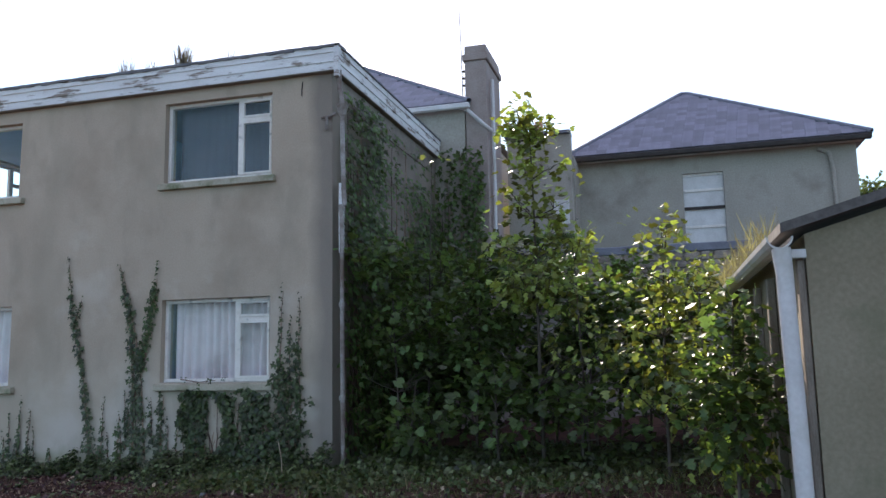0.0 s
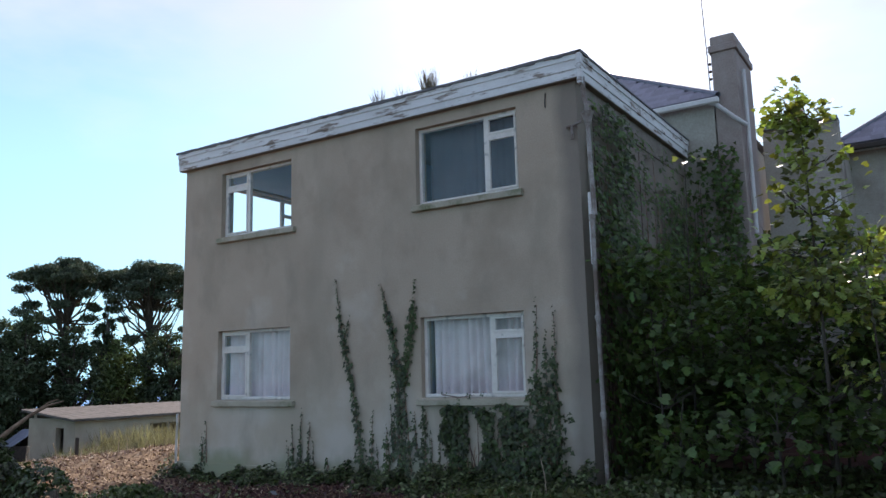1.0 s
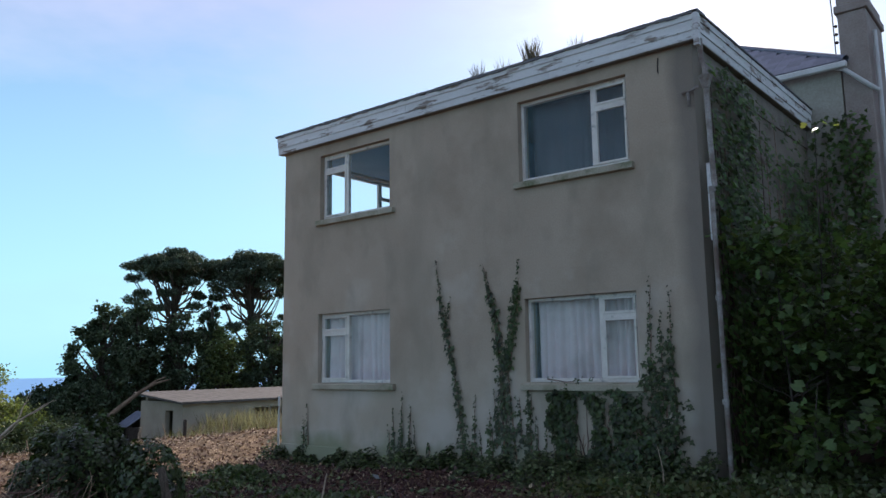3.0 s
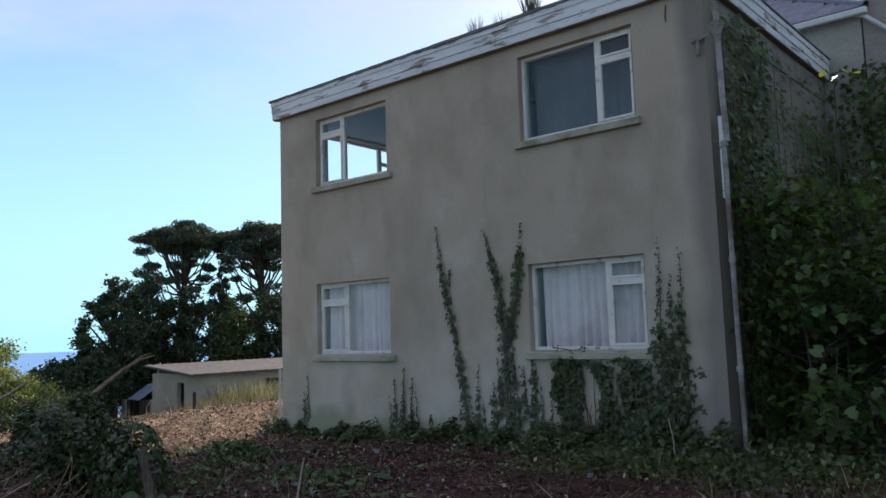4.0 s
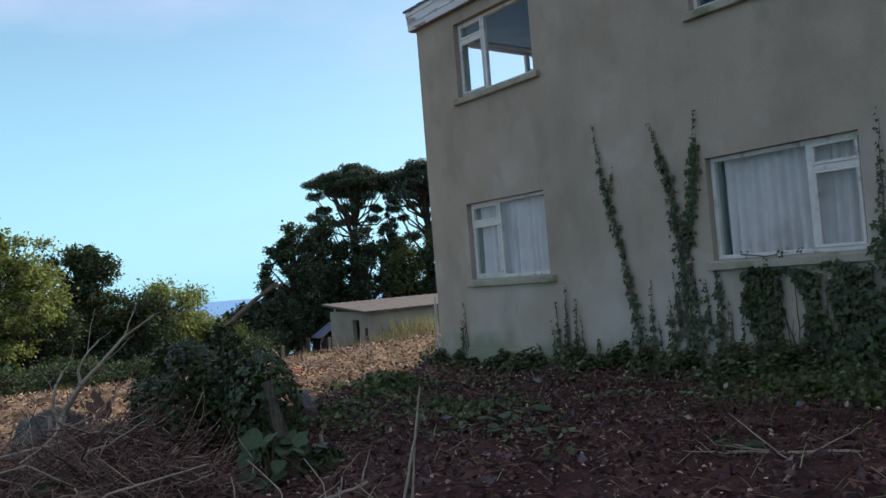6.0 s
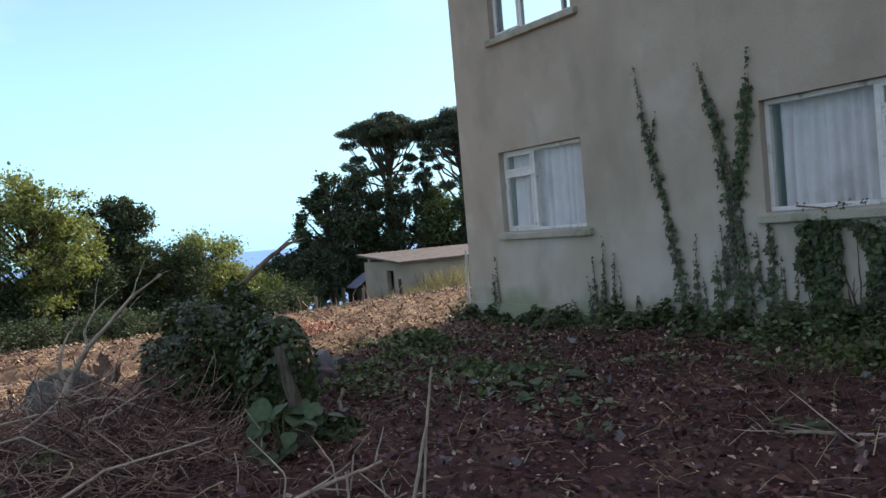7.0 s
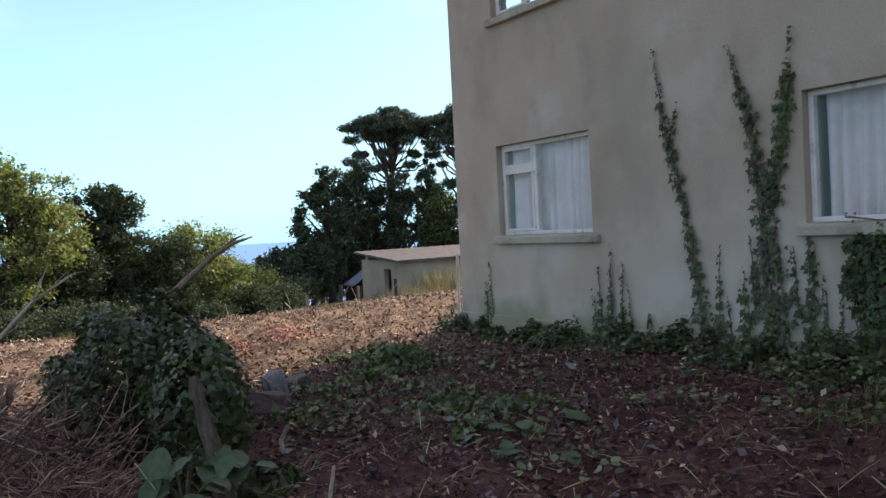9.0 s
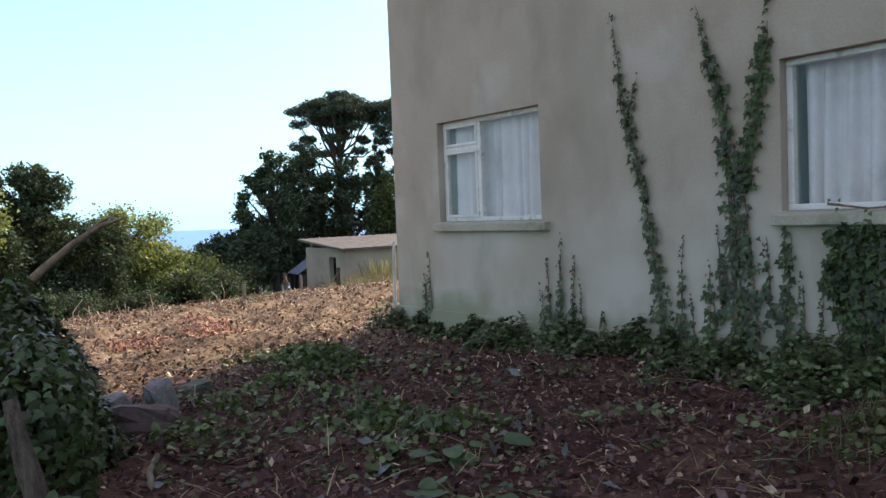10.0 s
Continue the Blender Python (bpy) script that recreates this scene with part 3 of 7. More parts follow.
def gz(x, y):
    """Height of the ground."""
    x, y = np.asarray(x, float), np.asarray(y, float)
    xc, yc = np.clip(x, -60, 12), np.clip(y, -14, 20)
    z = 0.17 + 0.03 * xc + 0.02 * yc - 0.06 * np.maximum(0, -xc - 14) - 0.012 * np.maximum(0, -xc - 9)
    z = z + 0.03 * np.clip(-2 - yc, 0, 8) * np.clip((-xc - 8) / 8, 0, 1)
    far = np.maximum(0, -x - 60)
    z = z - np.minimum(far * 0.12, 46)
    return z


def bumps(x, y):
    """Small heaps and hollows of the loosened earth."""
    x, y = np.asarray(x, float), np.asarray(y, float)
    field = np.clip((-x - 7) / 3, 0, 1) * 0.075 * (np.sin(2.6 * x + 1.4 * np.sin(1.7 * y)) * np.sin(2.2 * y + 0.9 * x) + 0.5 * np.sin(5.7 * x + 2 * y) * np.sin(6.1 * y - x))
    rough = np.clip((-x - 6.5) / 2, 0, 1) * 0.03 * (np.sin(7.9 * x + 2.1 * np.sin(4.3 * y)) * np.sin(8.7 * y + 1.3 * np.sin(5.1 * x)) + np.sin(12.1 * x - 3 * y) * np.sin(10.3 * y + 2 * x))
    return (field + rough + 0.035 * np.sin(1.7 * x + 0.6 * np.sin(1.3 * y)) * np.cos(1.9 * y + 0.4 * x) + 0.02 * np.sin(4.1 * x + 1.1) * np.sin(3.7 * y + 0.5 * x)
            + 0.012 * np.sin(9.3 * x + 2 * np.sin(3 * y)) * np.sin(8.1 * y))


def ground_at(x, y):
    return gz(x, y) + bumps(x, y)

# ---- ground and distance ----


def build_ground():
    xs = np.concatenate([[-900, -700, -500, -400, -300, -220, -160, -120, -95, -80, -70, -60, -52], np.arange(-46, -24, 1.2), np.arange(-24, -14, 0.18),
                         np.arange(-14, 6, 0.12), np.arange(6, 14, 0.8), [16, 20, 30, 50, 90, 200, 500]])
    ys = np.concatenate([[-900, -500, -250, -120, -70, -45, -30, -22, -17], np.arange(-14, -10, 0.5), np.arange(-10, 2, 0.12), np.arange(2, 8, 0.3), np.arange(8, 24, 1.2),
                         [27, 32, 40, 60, 100, 200, 400, 700, 1200]])
    X, Y = np.meshgrid(xs, ys, indexing="ij")
    near = np.clip(1 - (np.hypot(X + 6, Y + 3) - 14) / 20, 0, 1)
    fine = rng.normal(size=X.shape) * 0.011 * (near > 0.8)
    Z = gz(X, Y) + bumps(X, Y) * near + fine
    i, j = np.meshgrid(np.arange(len(xs) - 1), np.arange(len(ys) - 1), indexing="ij")
    n = len(ys)
    f = np.stack([i * n + j, (i + 1) * n + j, (i + 1) * n + j + 1, i * n + j + 1], -1).reshape(-1, 4)
    me = np_mesh("ground", np.stack([X, Y, Z], -1).reshape(-1, 3), f)
    me.polygons.foreach_set("use_smooth", [True] * len(me.polygons))
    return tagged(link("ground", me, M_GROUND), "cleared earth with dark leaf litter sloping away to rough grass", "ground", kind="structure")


build_ground()
bm = bmesh.new()
box(bm, -4950, 4000, -4800, 4900, -48.2, -47.5)
tagged(part("water", bm, M_SEA), "hazy blue sea at the horizon", "sea", kind="structure")


def far_woods():
    """Low wooded hills between the garden and the sea."""
    n = 5000
    a = rng.uniform(math.radians(95), math.radians(215), n)
    d = rng.uniform(110, 420, n)
    x, y = d * np.cos(a), d * np.sin(a)
    z = gz(x, y) + rng.uniform(0, 5.5, n) * (1 + 0.4 * np.sin(a * 23))
    scatter("far_woods", TUFT, np.stack([x, y, z], 1), rand_dirs(n), rand_dirs(n), rng.uniform(2.5, 5, n), M_FAR, kind="stuff")
    tagged(bpy.data.objects["far_woods"], "dark distant woodland on falling ground", "woods", kind="stuff")


far_woods()

# ---- the flat-roofed house ----
house = thing("house", "two-storey flat-roofed house in stained grey-brown cement render", "house")
X0, X1, YB = -7.85, 0.02, 5.0
ZTOP = 5.62
WIN = {"ll": (-6.90, -5.175, 1.29, 2.47), "lr": (-2.58, -0.89, 1.315, 2.465), "ul": (-6.875, -5.17, 4.14, 5.31), "ur": (-2.61, -0.89, 4.15, 5.33)}
part("wall", wall_mesh([X0, X1], [-0.5, ZTOP], list(WIN.values()), 0.0, 0.28, "x"), M_RENDER, house, "stained cement-rendered front wall")
SIDE_HOLE = (0.5, 3.35, 4.2, 5.36)
part("side_wall", wall_mesh([0.28, YB], [-0.8, ZTOP], [SIDE_HOLE], X0, X0 + 0.28, "y"), M_RENDER, house)
part("side_wall", wall_mesh([0.28, YB], [-0.5, ZTOP], [], X1 - 0.28, X1, "y"), M_RENDER, house)
part("back_wall", wall_mesh([X0 + 0.28, X1 - 0.28], [-0.5, ZTOP], [], YB - 0.28, YB, "x"), M_ROOM, house)
boxpart("upper_floor", (X0 + 0.28, X1 - 0.28, 0.28, YB - 0.28, 2.72, 2.95), M_ROOM, house)
boxpart("ground_floor", (X0 + 0.28, X1 - 0.28, 0.28, YB - 0.28, 0.1, 0.3), M_ROOM, house)
boxpart("partition", (-4.0, -3.85, 0.28, YB - 0.28, 2.95, 5.45), M_BLUE, house)
boxpart("partition", (-4.0, -3.85, 0.28, YB - 0.28, 0.3, 2.72), M_ROOM, house)
boxpart("partition", (X0 + 0.28, -4.0, YB - 0.5, YB - 0.3, 2.95, 5.45), M_BLUE, house, "pale blue plastered inner wall")
boxpart("inner_ceiling", (X0 + 0.28, -4.0, 0.28, YB - 0.5, 5.41, 5.46), M_BLUE, house, "pale blue ceiling")
boxpart("flat_roof", (X0 - 0.02, X1 + 0.02, -0.02, YB + 0.05, ZTOP, 5.80), M_FELT, house, "grey felted flat roof")
# plinth, slightly proud at the foot
bm = bmesh.new()
box(bm, X0 - 0.025, X1 + 0.02, -0.028, 0.0, -0.5, 0.23, 0.008)
part("plinth", bm, M_RENDER, house, "damp algae-stained plinth")
tubes("corner_pipe", [(np.array([(X0 - 0.05, -0.03, -0.2), (X0 - 0.045, -0.03, 0.5), (X0 - 0.035, -0.03, 1.05)]), [0.022, 0.022, 0.02])], M_PVC, house, "short pale pipe up the house corner", sides=8)
# a crack-thin old cable on the wall
tubes("cable", [(np.array([(-0.42, -0.012, 5.42), (-0.43, -0.016, 5.3), (-0.425, -0.03, 5.22), (-0.41, -0.045, 5.2)]), [0.008, 0.008, 0.009, 0.006])], M_DARK, house)

# fascia: three lapped boards and a felt edge on the front and the right-hand return
for k, (z0, z1, out) in enumerate(((5.51, 5.625, 0.10), (5.62, 5.755, 0.115), (5.75, 5.845, 0.13))):
    cuts = [X0 - 0.10, -5.4 + 0.7 * k, -2.0 - 0.6 * k, X1 + out]
    for a, b in zip(cuts, cuts[1:]):
        bm = bmesh.new()
        m = max(2, int((b - a) / 0.12))
        for s in range(m):
            u0, u1 = a + 0.002 + (b - a - 0.004) * s / m, a + 0.002 + (b - a - 0.004) * (s + 1) / m
            w = 0.0
            if k == 2 and -4.95 < u0 < -4.35:
                w = 0.035 * rng.uniform(0.1, 1)
            box(bm, u0, u1, -out, -out + 0.022, z0 + (0.004 * rng.random() if k == 0 else 0), z1 - w)
        bmesh.ops.remove_doubles(bm, verts=bm.verts, dist=0.0005)
        part("fascia_board", bm, M_FASCIA, house, "white fascia board with peeling paint")
    for a, b in ((-out, 1.9), (1.9, YB)):
        boxpart("fascia_board", (X1 + out - 0.022, X1 + out, a + 0.024, b - 0.002, z0, z1), M_FASCIA, house, "white fascia board with peeling paint", 0.003)
    boxpart("fascia_board", (X0 - out, X0 - out + 0.022, -out + 0.024, YB, z0, z1), M_FASCIA, house, "white fascia board with peeling paint", 0.003)
boxpart("backing_board", (X0 - 0.07, X1 + 0.07, -0.09, -0.022, 5.52, 5.83), M_SOFFIT, house, "bare brown timber behind the fascia")
boxpart("soffit", (X0 - 0.09, X1 + 0.09, -0.088, -0.002, 5.50, 5.515), M_SOFFIT, house)
boxpart("soffit", (X1 + 0.002, X1 + 0.09, 0.0, YB, 5.50, 5.515), M_SOFFIT, house)
bm = bmesh.new()
n_seg = 60
for s in range(n_seg):
    u0, u1 = X0 - 0.14 + (X1 - X0 + 0.30) * s / n_seg, X0 - 0.14 + (X1 - X0 + 0.30) * (s + 1) / n_seg
    d = rng.uniform(0.0, 0.022)
    box(bm, u0, u1, -0.15, 0.1, 5.832 - d, 5.86 + rng.uniform(-0.003, 0.004))
part("felt_edge", bm, M_FELT, house, "torn grey felt roof edge")
boxpart("felt_edge", (X1 + 0.0, X1 + 0.15, 0.1, YB, 5.835, 5.862), M_FELT, house, "torn grey felt roof edge", 0.004)
# corner cap of the fascia, sprung and stained
boxpart("corner_board", (X1 + 0.085, X1 + 0.15, -0.15, -0.06, 5.40, 5.85), M_FASCIA, house, "sprung corner board", 0.004)
# dark exposed lintel strip under the return fascia
boxpart("bare_strip", (X1, X1 + 0.018, 0.3, YB, 5.16, 5.49), M_SOFFIT, house, "bare weathered strip below the fascia")


def window(key, narrow_left, mull, vent_z, label):
    x0, x1, z0, z1 = WIN[key]
    yf = 0.09
    bm = bmesh.new()
    f = 0.05
    box(bm, x0, x1, yf, yf + 0.07, z0, z0 + f, 0.006)
    box(bm, x0, x1, yf, yf + 0.07, z1 - f, z1, 0.006)
    box(bm, x0, x0 + f, yf, yf + 0.07, z0 + f, z1 - f, 0.006)
    box(bm, x1 - f, x1, yf, yf + 0.07, z0 + f, z1 - f, 0.006)
    frame_ob = part("window", bm, M_FRAME, house, label)
    boxpart("mullion", (mull - 0.03, mull + 0.03, yf - 0.005, yf + 0.065, z0 + f, z1 - f), M_FRAME, frame_ob, bevel=0.006)
    a, b = (x0 + f, mull - 0.03) if narrow_left else (mull + 0.03, x1 - f)
    boxpart("transom", (a, b, yf - 0.006, yf + 0.06, vent_z - 0.028, vent_z + 0.028), M_FRAME, frame_ob, bevel=0.006)
    # sash frames of the vent and the casement
    for zz0, zz1, nm in ((vent_z + 0.028, z1 - f, "vent_sash"), (z0 + f, vent_z - 0.028, "casement_sash")):
        bm = bmesh.new()
        g = 0.032
        box(bm, a, b, yf - 0.014, yf + 0.03, zz0, zz0 + g, 0.004)
        box(bm, a, b, yf - 0.014, yf + 0.03, zz1 - g, zz1, 0.004)
        box(bm, a, a + g, yf - 0.014, yf + 0.03, zz0 + g, zz1 - g, 0.004)
        box(bm, b - g, b, yf - 0.014, yf + 0.03, zz0 + g, zz1 - g, 0.004)
        part(nm, bm, M_FRAME, frame_ob)
        pane = boxpart("pane", (a + g, b - g, yf + 0.008, yf + 0.013, zz0 + g, zz1 - g), M_GLASS, frame_ob, "clear window glass")
        pane.visible_shadow = False
    c, d = (mull + 0.03, x1 - f) if narrow_left else (x0 + f, mull - 0.03)
    pane = boxpart("pane", (c, d, yf + 0.02, yf + 0.026, z0 + f, z1 - f), M_GLASS, frame_ob, "clear window glass")
    pane.visible_shadow = False
    # projecting sill
    bm = bmesh.new()
    vs = [(-0.075, z0 - 0.11), (0.14, z0 - 0.11), (0.14, z0), (0.05, z0), (-0.075, z0 - 0.022)]
    ring = [[bm.verts.new((x, y, z)) for y, z in vs] for x in (x0 - 0.06, x1 + (0.12 if narrow_left else 0.07))]
    bm.faces.new(ring[0])
    bm.faces.new(ring[1][::-1])
    for i in range(5):
        k = (i + 1) % 5
        bm.faces.new([ring[0][k], ring[0][i], ring[1][i], ring[1][k]])
    bmesh.ops.recalc_face_normals(bm, faces=bm.faces)
    bmesh.ops.bevel(bm, geom=list(bm.edges), offset=0.008, segments=1, affect="EDGES")
    part("sill", bm, M_SILL, frame_ob, "worn concrete sill")
    return frame_ob


window("ll", True, -6.235, 2.145, "white-painted timber window with peeling paint")
window("lr", False, -1.435, 2.17, "white-painted timber window with peeling paint")
window("ul", True, -6.268, 5.02, "white-painted timber window with peeling paint")
window("ur", False, -1.435, 5.0, "white-painted timber window with peeling paint")
# window in the side wall of the upper room
bm = bmesh.new()
y0, y1, z0, z1 = SIDE_HOLE
for q in ((y0, y1, z0, z0 + 0.05), (y0, y1, z1 - 0.05, z1), (y0, y0 + 0.05, z0 + 0.05, z1 - 0.05), (y1 - 0.05, y1, z0 + 0.05, z1 - 0.05), (2.33, 2.42, z0 + 0.05, z1 - 0.05), (2.42, y1 - 0.05, 4.99, 5.06)):
    box(bm, X0 + 0.1, X0 + 0.16, *q, 0.005)
part("window", bm, M_FRAME, house, "white-painted side window")


def curtain(name, x0, x1, z0, z1, y, material, label, amp=0.045, pitch=0.19):
    nx, nz = int((x1 - x0) / 0.012), 14
    u = np.linspace(0, 1, nx)
    ph = np.cumsum(np.interp(u * 23, np.arange(24), rng.uniform(0.15, 2.3, 24))) * (x1 - x0) / nx / pitch * 2 * np.pi
    V = []
    for k in range(nz):
        h = k / (nz - 1)
        sway = 0.006 * np.sin(ph * 0.31 + 3 * h)
        V.append(np.stack([x0 + u * (x1 - x0) + 0.006 * np.cos(ph), y + (amp * (1.15 - 0.5 * h)) * np.sin(ph + 0.5 * np.sin(2.2 * h + ph * 0.13)) + sway, np.full(nx, z0 + h * (z1 - z0)) - 0.004 * np.abs(np.sin(ph))], 1))
    V = np.concatenate(V)
    i, j = np.meshgrid(np.arange(nz - 1), np.arange(nx - 1), indexing="ij")
    f = np.stack([i * nx + j, i * nx + j + 1, (i + 1) * nx + j + 1, (i + 1) * nx + j], -1).reshape(-1, 4)
    me = np_mesh(name, V, f)
    me.polygons.foreach_set("use_smooth", [True] * len(me.polygons))
    return tagged(link(name, me, material), label, "curtain", "window curtains")


curtain("curtain", -6.87, -5.19, 1.31, 2.46, 0.235, M_CURTAIN, "white net curtain hanging closed in a ground-floor window")
curtain("curtain", -2.525, -1.46, 1.31, 2.46, 0.25, M_CURTAIN, "white net curtain hanging closed in a ground-floor window")
curtain("curtain", -1.54, -0.90, 1.33, 2.46, 0.28, M_CURTAIN, "white net curtain hanging closed in a ground-floor window")
curtain("curtain", -2.57, -0.91, 4.16, 5.32, 0.34, M_DRAPE, "dusty grey curtain behind an upper window", 0.012, 0.2)

# rainwater goods at the corner
pipe = thing("downpipe", "rusting painted iron downpipe with a hopper on the house corner", "drainpipe")
PX, PY = 0.19, -0.06
tubes("pipe", [(np.array([(PX, PY, 4.86), (PX + 0.01, PY, 4.2), (PX + 0.03, PY, 3.62)]), [0.032] * 3)], M_PIPE, pipe, sides=10)
tubes("pipe", [(np.array([(PX - 0.01, PY, 3.6), (PX - 0.005, PY, 2.4), (PX, PY, 1.2), (PX + 0.005, PY, 0.24)]), [0.029] * 4)], M_PIPE, pipe, "flaking painted lower pipe", sides=10)
tubes("swan_neck", [(np.array([(PX - 0.04, PY, 5.5), (PX - 0.04, PY, 5.25), (PX, PY, 5.1), (PX, PY, 4.98)]), [0.032] * 4)], M_PIPE, pipe, sides=10)
bm = bmesh.new()
bmesh.ops.create_cone(bm, cap_ends=True, segments=12, radius1=0.04, radius2=0.09, depth=0.16, matrix=Matrix.Translation((PX, PY, 4.93)))
part("hopper", bm, M_PIPE, pipe, "iron rainwater hopper")
for zc in (3.6, 2.3, 1.1):
    bm = bmesh.new()
    bmesh.ops.create_cone(bm, cap_ends=True, segments=12, radius1=0.042, radius2=0.042, depth=0.06, matrix=Matrix.Translation((PX - 0.006, PY, zc)))
    part("collar", bm, M_PIPE, pipe)
tubes("waste_arm", [(np.array([(-0.12, -0.04, 4.86), (0.0, -0.05, 4.87), (0.1, -0.06, 4.9)]), [0.02] * 3), (np.array([(-0.04, -0.05, 4.86), (-0.04, -0.05, 4.68)]), [0.02, 0.02])], M_PIPE, pipe, sides=8)
# second pipe on the return wall with a pale broken casing
boxpart("casing", (X1 + 0.08, X1 + 0.125, 0.02, 0.12, 3.0, 3.95), M_FASCIA, house, "pale split timber casing", 0.006)

# ---- old houses behind ----


def hip_roof(parent, x0, x1, y0, y1, ze, zr, over, ridge=None, courses=True, row=0.17, piece=0.24):
    """Hipped slate roof; ridge along x. Its front slope is laid in slates one by one."""
    xa, xb, ya, yb = x0 - over, x1 + over, y0 - over, y1 + over
    half = (yb - ya) / 2
    r0, r1 = ridge if ridge else (xa + half, xb - half)
    ym = (ya + yb) / 2
    bm = bmesh.new()
    v = [bm.verts.new(p) for p in ((xa, ya, ze), (xb, ya, ze), (xb, yb, ze), (xa, yb, ze), (r0, ym, zr), (r1, ym, zr))]
    for q in ((0, 1, 5, 4), (1, 2, 5), (2, 3, 4, 5), (3, 0, 4), (3, 2, 1, 0)):
        bm.faces.new([v[i] for i in q])
    roof = part("roof", bm, M_SLATE_R, parent, "hipped blue-grey slate roof")
    # slates on the slope that faces the garden
    slope = math.hypot(ym - ya, zr - ze)
    rows = int(slope / row)
    me = None
    bmq = bmesh.new()
    box(bmq, -piece / 2 + 0.0015, piece / 2 - 0.0015, 0, row * 1.25, 0, 0.018)
    me = bpy.data.meshes.new("slate")
    bmq.to_mesh(me)
    bmq.free()
    me.materials.append(M_SLATE)
    up = Vector((0, (ym - ya) / slope, (zr - ze) / slope))
    nrm = Vector((0, -(zr - ze) / slope, (ym - ya) / slope))
    basis = Matrix((Vector((1, 0, 0)), up, nrm)).transposed().to_4x4()
    count = 0
    for k in range(rows):
        h = (k + 0.15) / rows
        left = xa + (r0 - xa) * h
        right = xb + (r1 - xb) * h
        off = (k % 2) * piece / 2
        c = left + piece / 2 + off
        while c < right - piece / 2:
            ob = new("slate", me)
            ob.parent = roof
            p = Vector((c, ya, ze)) + up * (slope * k / rows) + nrm * 0.012
            ob.matrix_basis = Matrix.Translation(p) @ basis @ Matrix.Rotation(radians(3.2 + rng.uniform(-0.7, 0.7)), 4, "X") @ Matrix.Rotation(radians(rng.uniform(-0.8, 0.8)), 4, "Z")
            count += 1
            c += piece
    # hip and ridge caps
    caps = [((xa, ya, ze), (r0, ym, zr)), ((xb, ya, ze), (r1, ym, zr)), ((r0, ym, zr), (r1, ym, zr))]
    for a, b in caps:
        a, b = np.array(a) + (0, 0, 0.03), np.array(b) + (0, 0, 0.03)
        tubes("hip_cap", [(np.linspace(a, b, 6), [0.06] * 6)], M_LEAD, roof, "grey ridge tiles", sides=8)
    return roof


# right-hand old house with the shuttered sash window
old = thing("house", "old rendered two-storey house with hipped slate roof", "house")
OX0, OX1, OY = 2.45, 8.5, 9.0
WX0, WX1, WZ0, WZ1 = 4.83, 5.72, 4.0, 5.68
part("wall", wall_mesh([OX0, OX1], [-0.5, 6.15], [(WX0, WX1, WZ0, WZ1)], OY, OY + 0.4, "x"), M_OLDWALL, old, "weathered grey lime-rendered wall")
part("side_wall", wall_mesh([OY + 0.4, 13.6], [-0.5, 6.15], [], OX0, OX0 + 0.4, "y"), M_OLDWALL, old)
part("side_wall", wall_mesh([OY + 0.4, 13.6], [-0.5, 6.15], [], OX1 - 0.4, OX1, "y"), M_OLDWALL, old)
part("back_wall", wall_mesh([OX0, OX1], [-0.5, 6.15], [], 13.6, 14.0, "x"), M_OLDWALL, old)
hip_roof(old, OX0, OX1, OY, 14.0, 6.22, 8.36, 0.28, (5.0, 5.15))
boxpart("gutter", (OX0 - 0.25, OX1 + 0.25, OY - 0.40, OY - 0.29, 6.07, 6.19), M_DARK, old, "dark iron gutter", 0.02)
boxpart("eaves_board", (OX0 - 0.1, OX1 + 0.1, OY - 0.28, OY - 0.003, 6.10, 6.2), M_BOARD, old)
sash = boxpart("window", (WX0, WX1, OY + 0.09, OY + 0.13, WZ0, WZ1), M_BOARD, old, "boarded white sash window")
for zc in (WZ0 + 0.03, WZ0 + 0.43, WZ0 + 0.86, WZ0 + 1.28, WZ1 - 0.03):
    boxpart("sash_bar", (WX0, WX1, OY + 0.062, OY + 0.088, zc - 0.03, zc + 0.03), M_FRAME, sash, bevel=0.005)
boxpart("sash_bar", (WX0, WX1, OY + 0.045, OY + 0.06, WZ0 + 0.83, WZ0 + 0.9), M_DARK, sash)
boxpart("sill", (WX0 - 0.08, WX1 + 0.08, OY - 0.07, OY + 0.1, WZ0 - 0.12, WZ0), M_SILL, sash, bevel=0.01)
tubes("drainpipe", [(np.array([(OX0 - 0.12, OY - 0.1, z) for z in (6.1, 5, 4, 3, 2)]), [0.06] * 5)], M_DARK, old, "dark drainpipe", sides=8)
tubes("drainpipe", [(np.array([(7.72, OY - 0.06, 6.0), (7.94, OY - 0.06, 5.9), (8.0, OY - 0.06, 5.5), (8.0, OY - 0.06, 3.0)]), [0.045] * 4)], M_OLDWALL, old, sides=8)

# left-hand old house, joined to the flat-roofed one, with its tall chimney
old2 = thing("house", "old grey rendered house with slate roof behind the flat-roofed one", "house")
BX0, BX1, BY = -7.6, 0.645, 5.05
part("wall", wall_mesh([BX0, BX1], [-0.5, 6.5], [], BY, BY + 0.4, "x"), M_OLDWALL, old2, "grey lime-rendered wall")
part("side_wall", wall_mesh([BY + 0.4, 11], [-0.5, 6.5], [], BX1 - 0.4, BX1, "y"), M_OLDWALL, old2)
part("side_wall", wall_mesh([BY + 0.4, 11], [-0.5, 6.5], [], BX0, BX0 + 0.4, "y"), M_OLDWALL, old2)
part("back_wall", wall_mesh([BX0, BX1], [-0.5, 6.5], [], 11, 11.4, "x"), M_OLDWALL, old2)
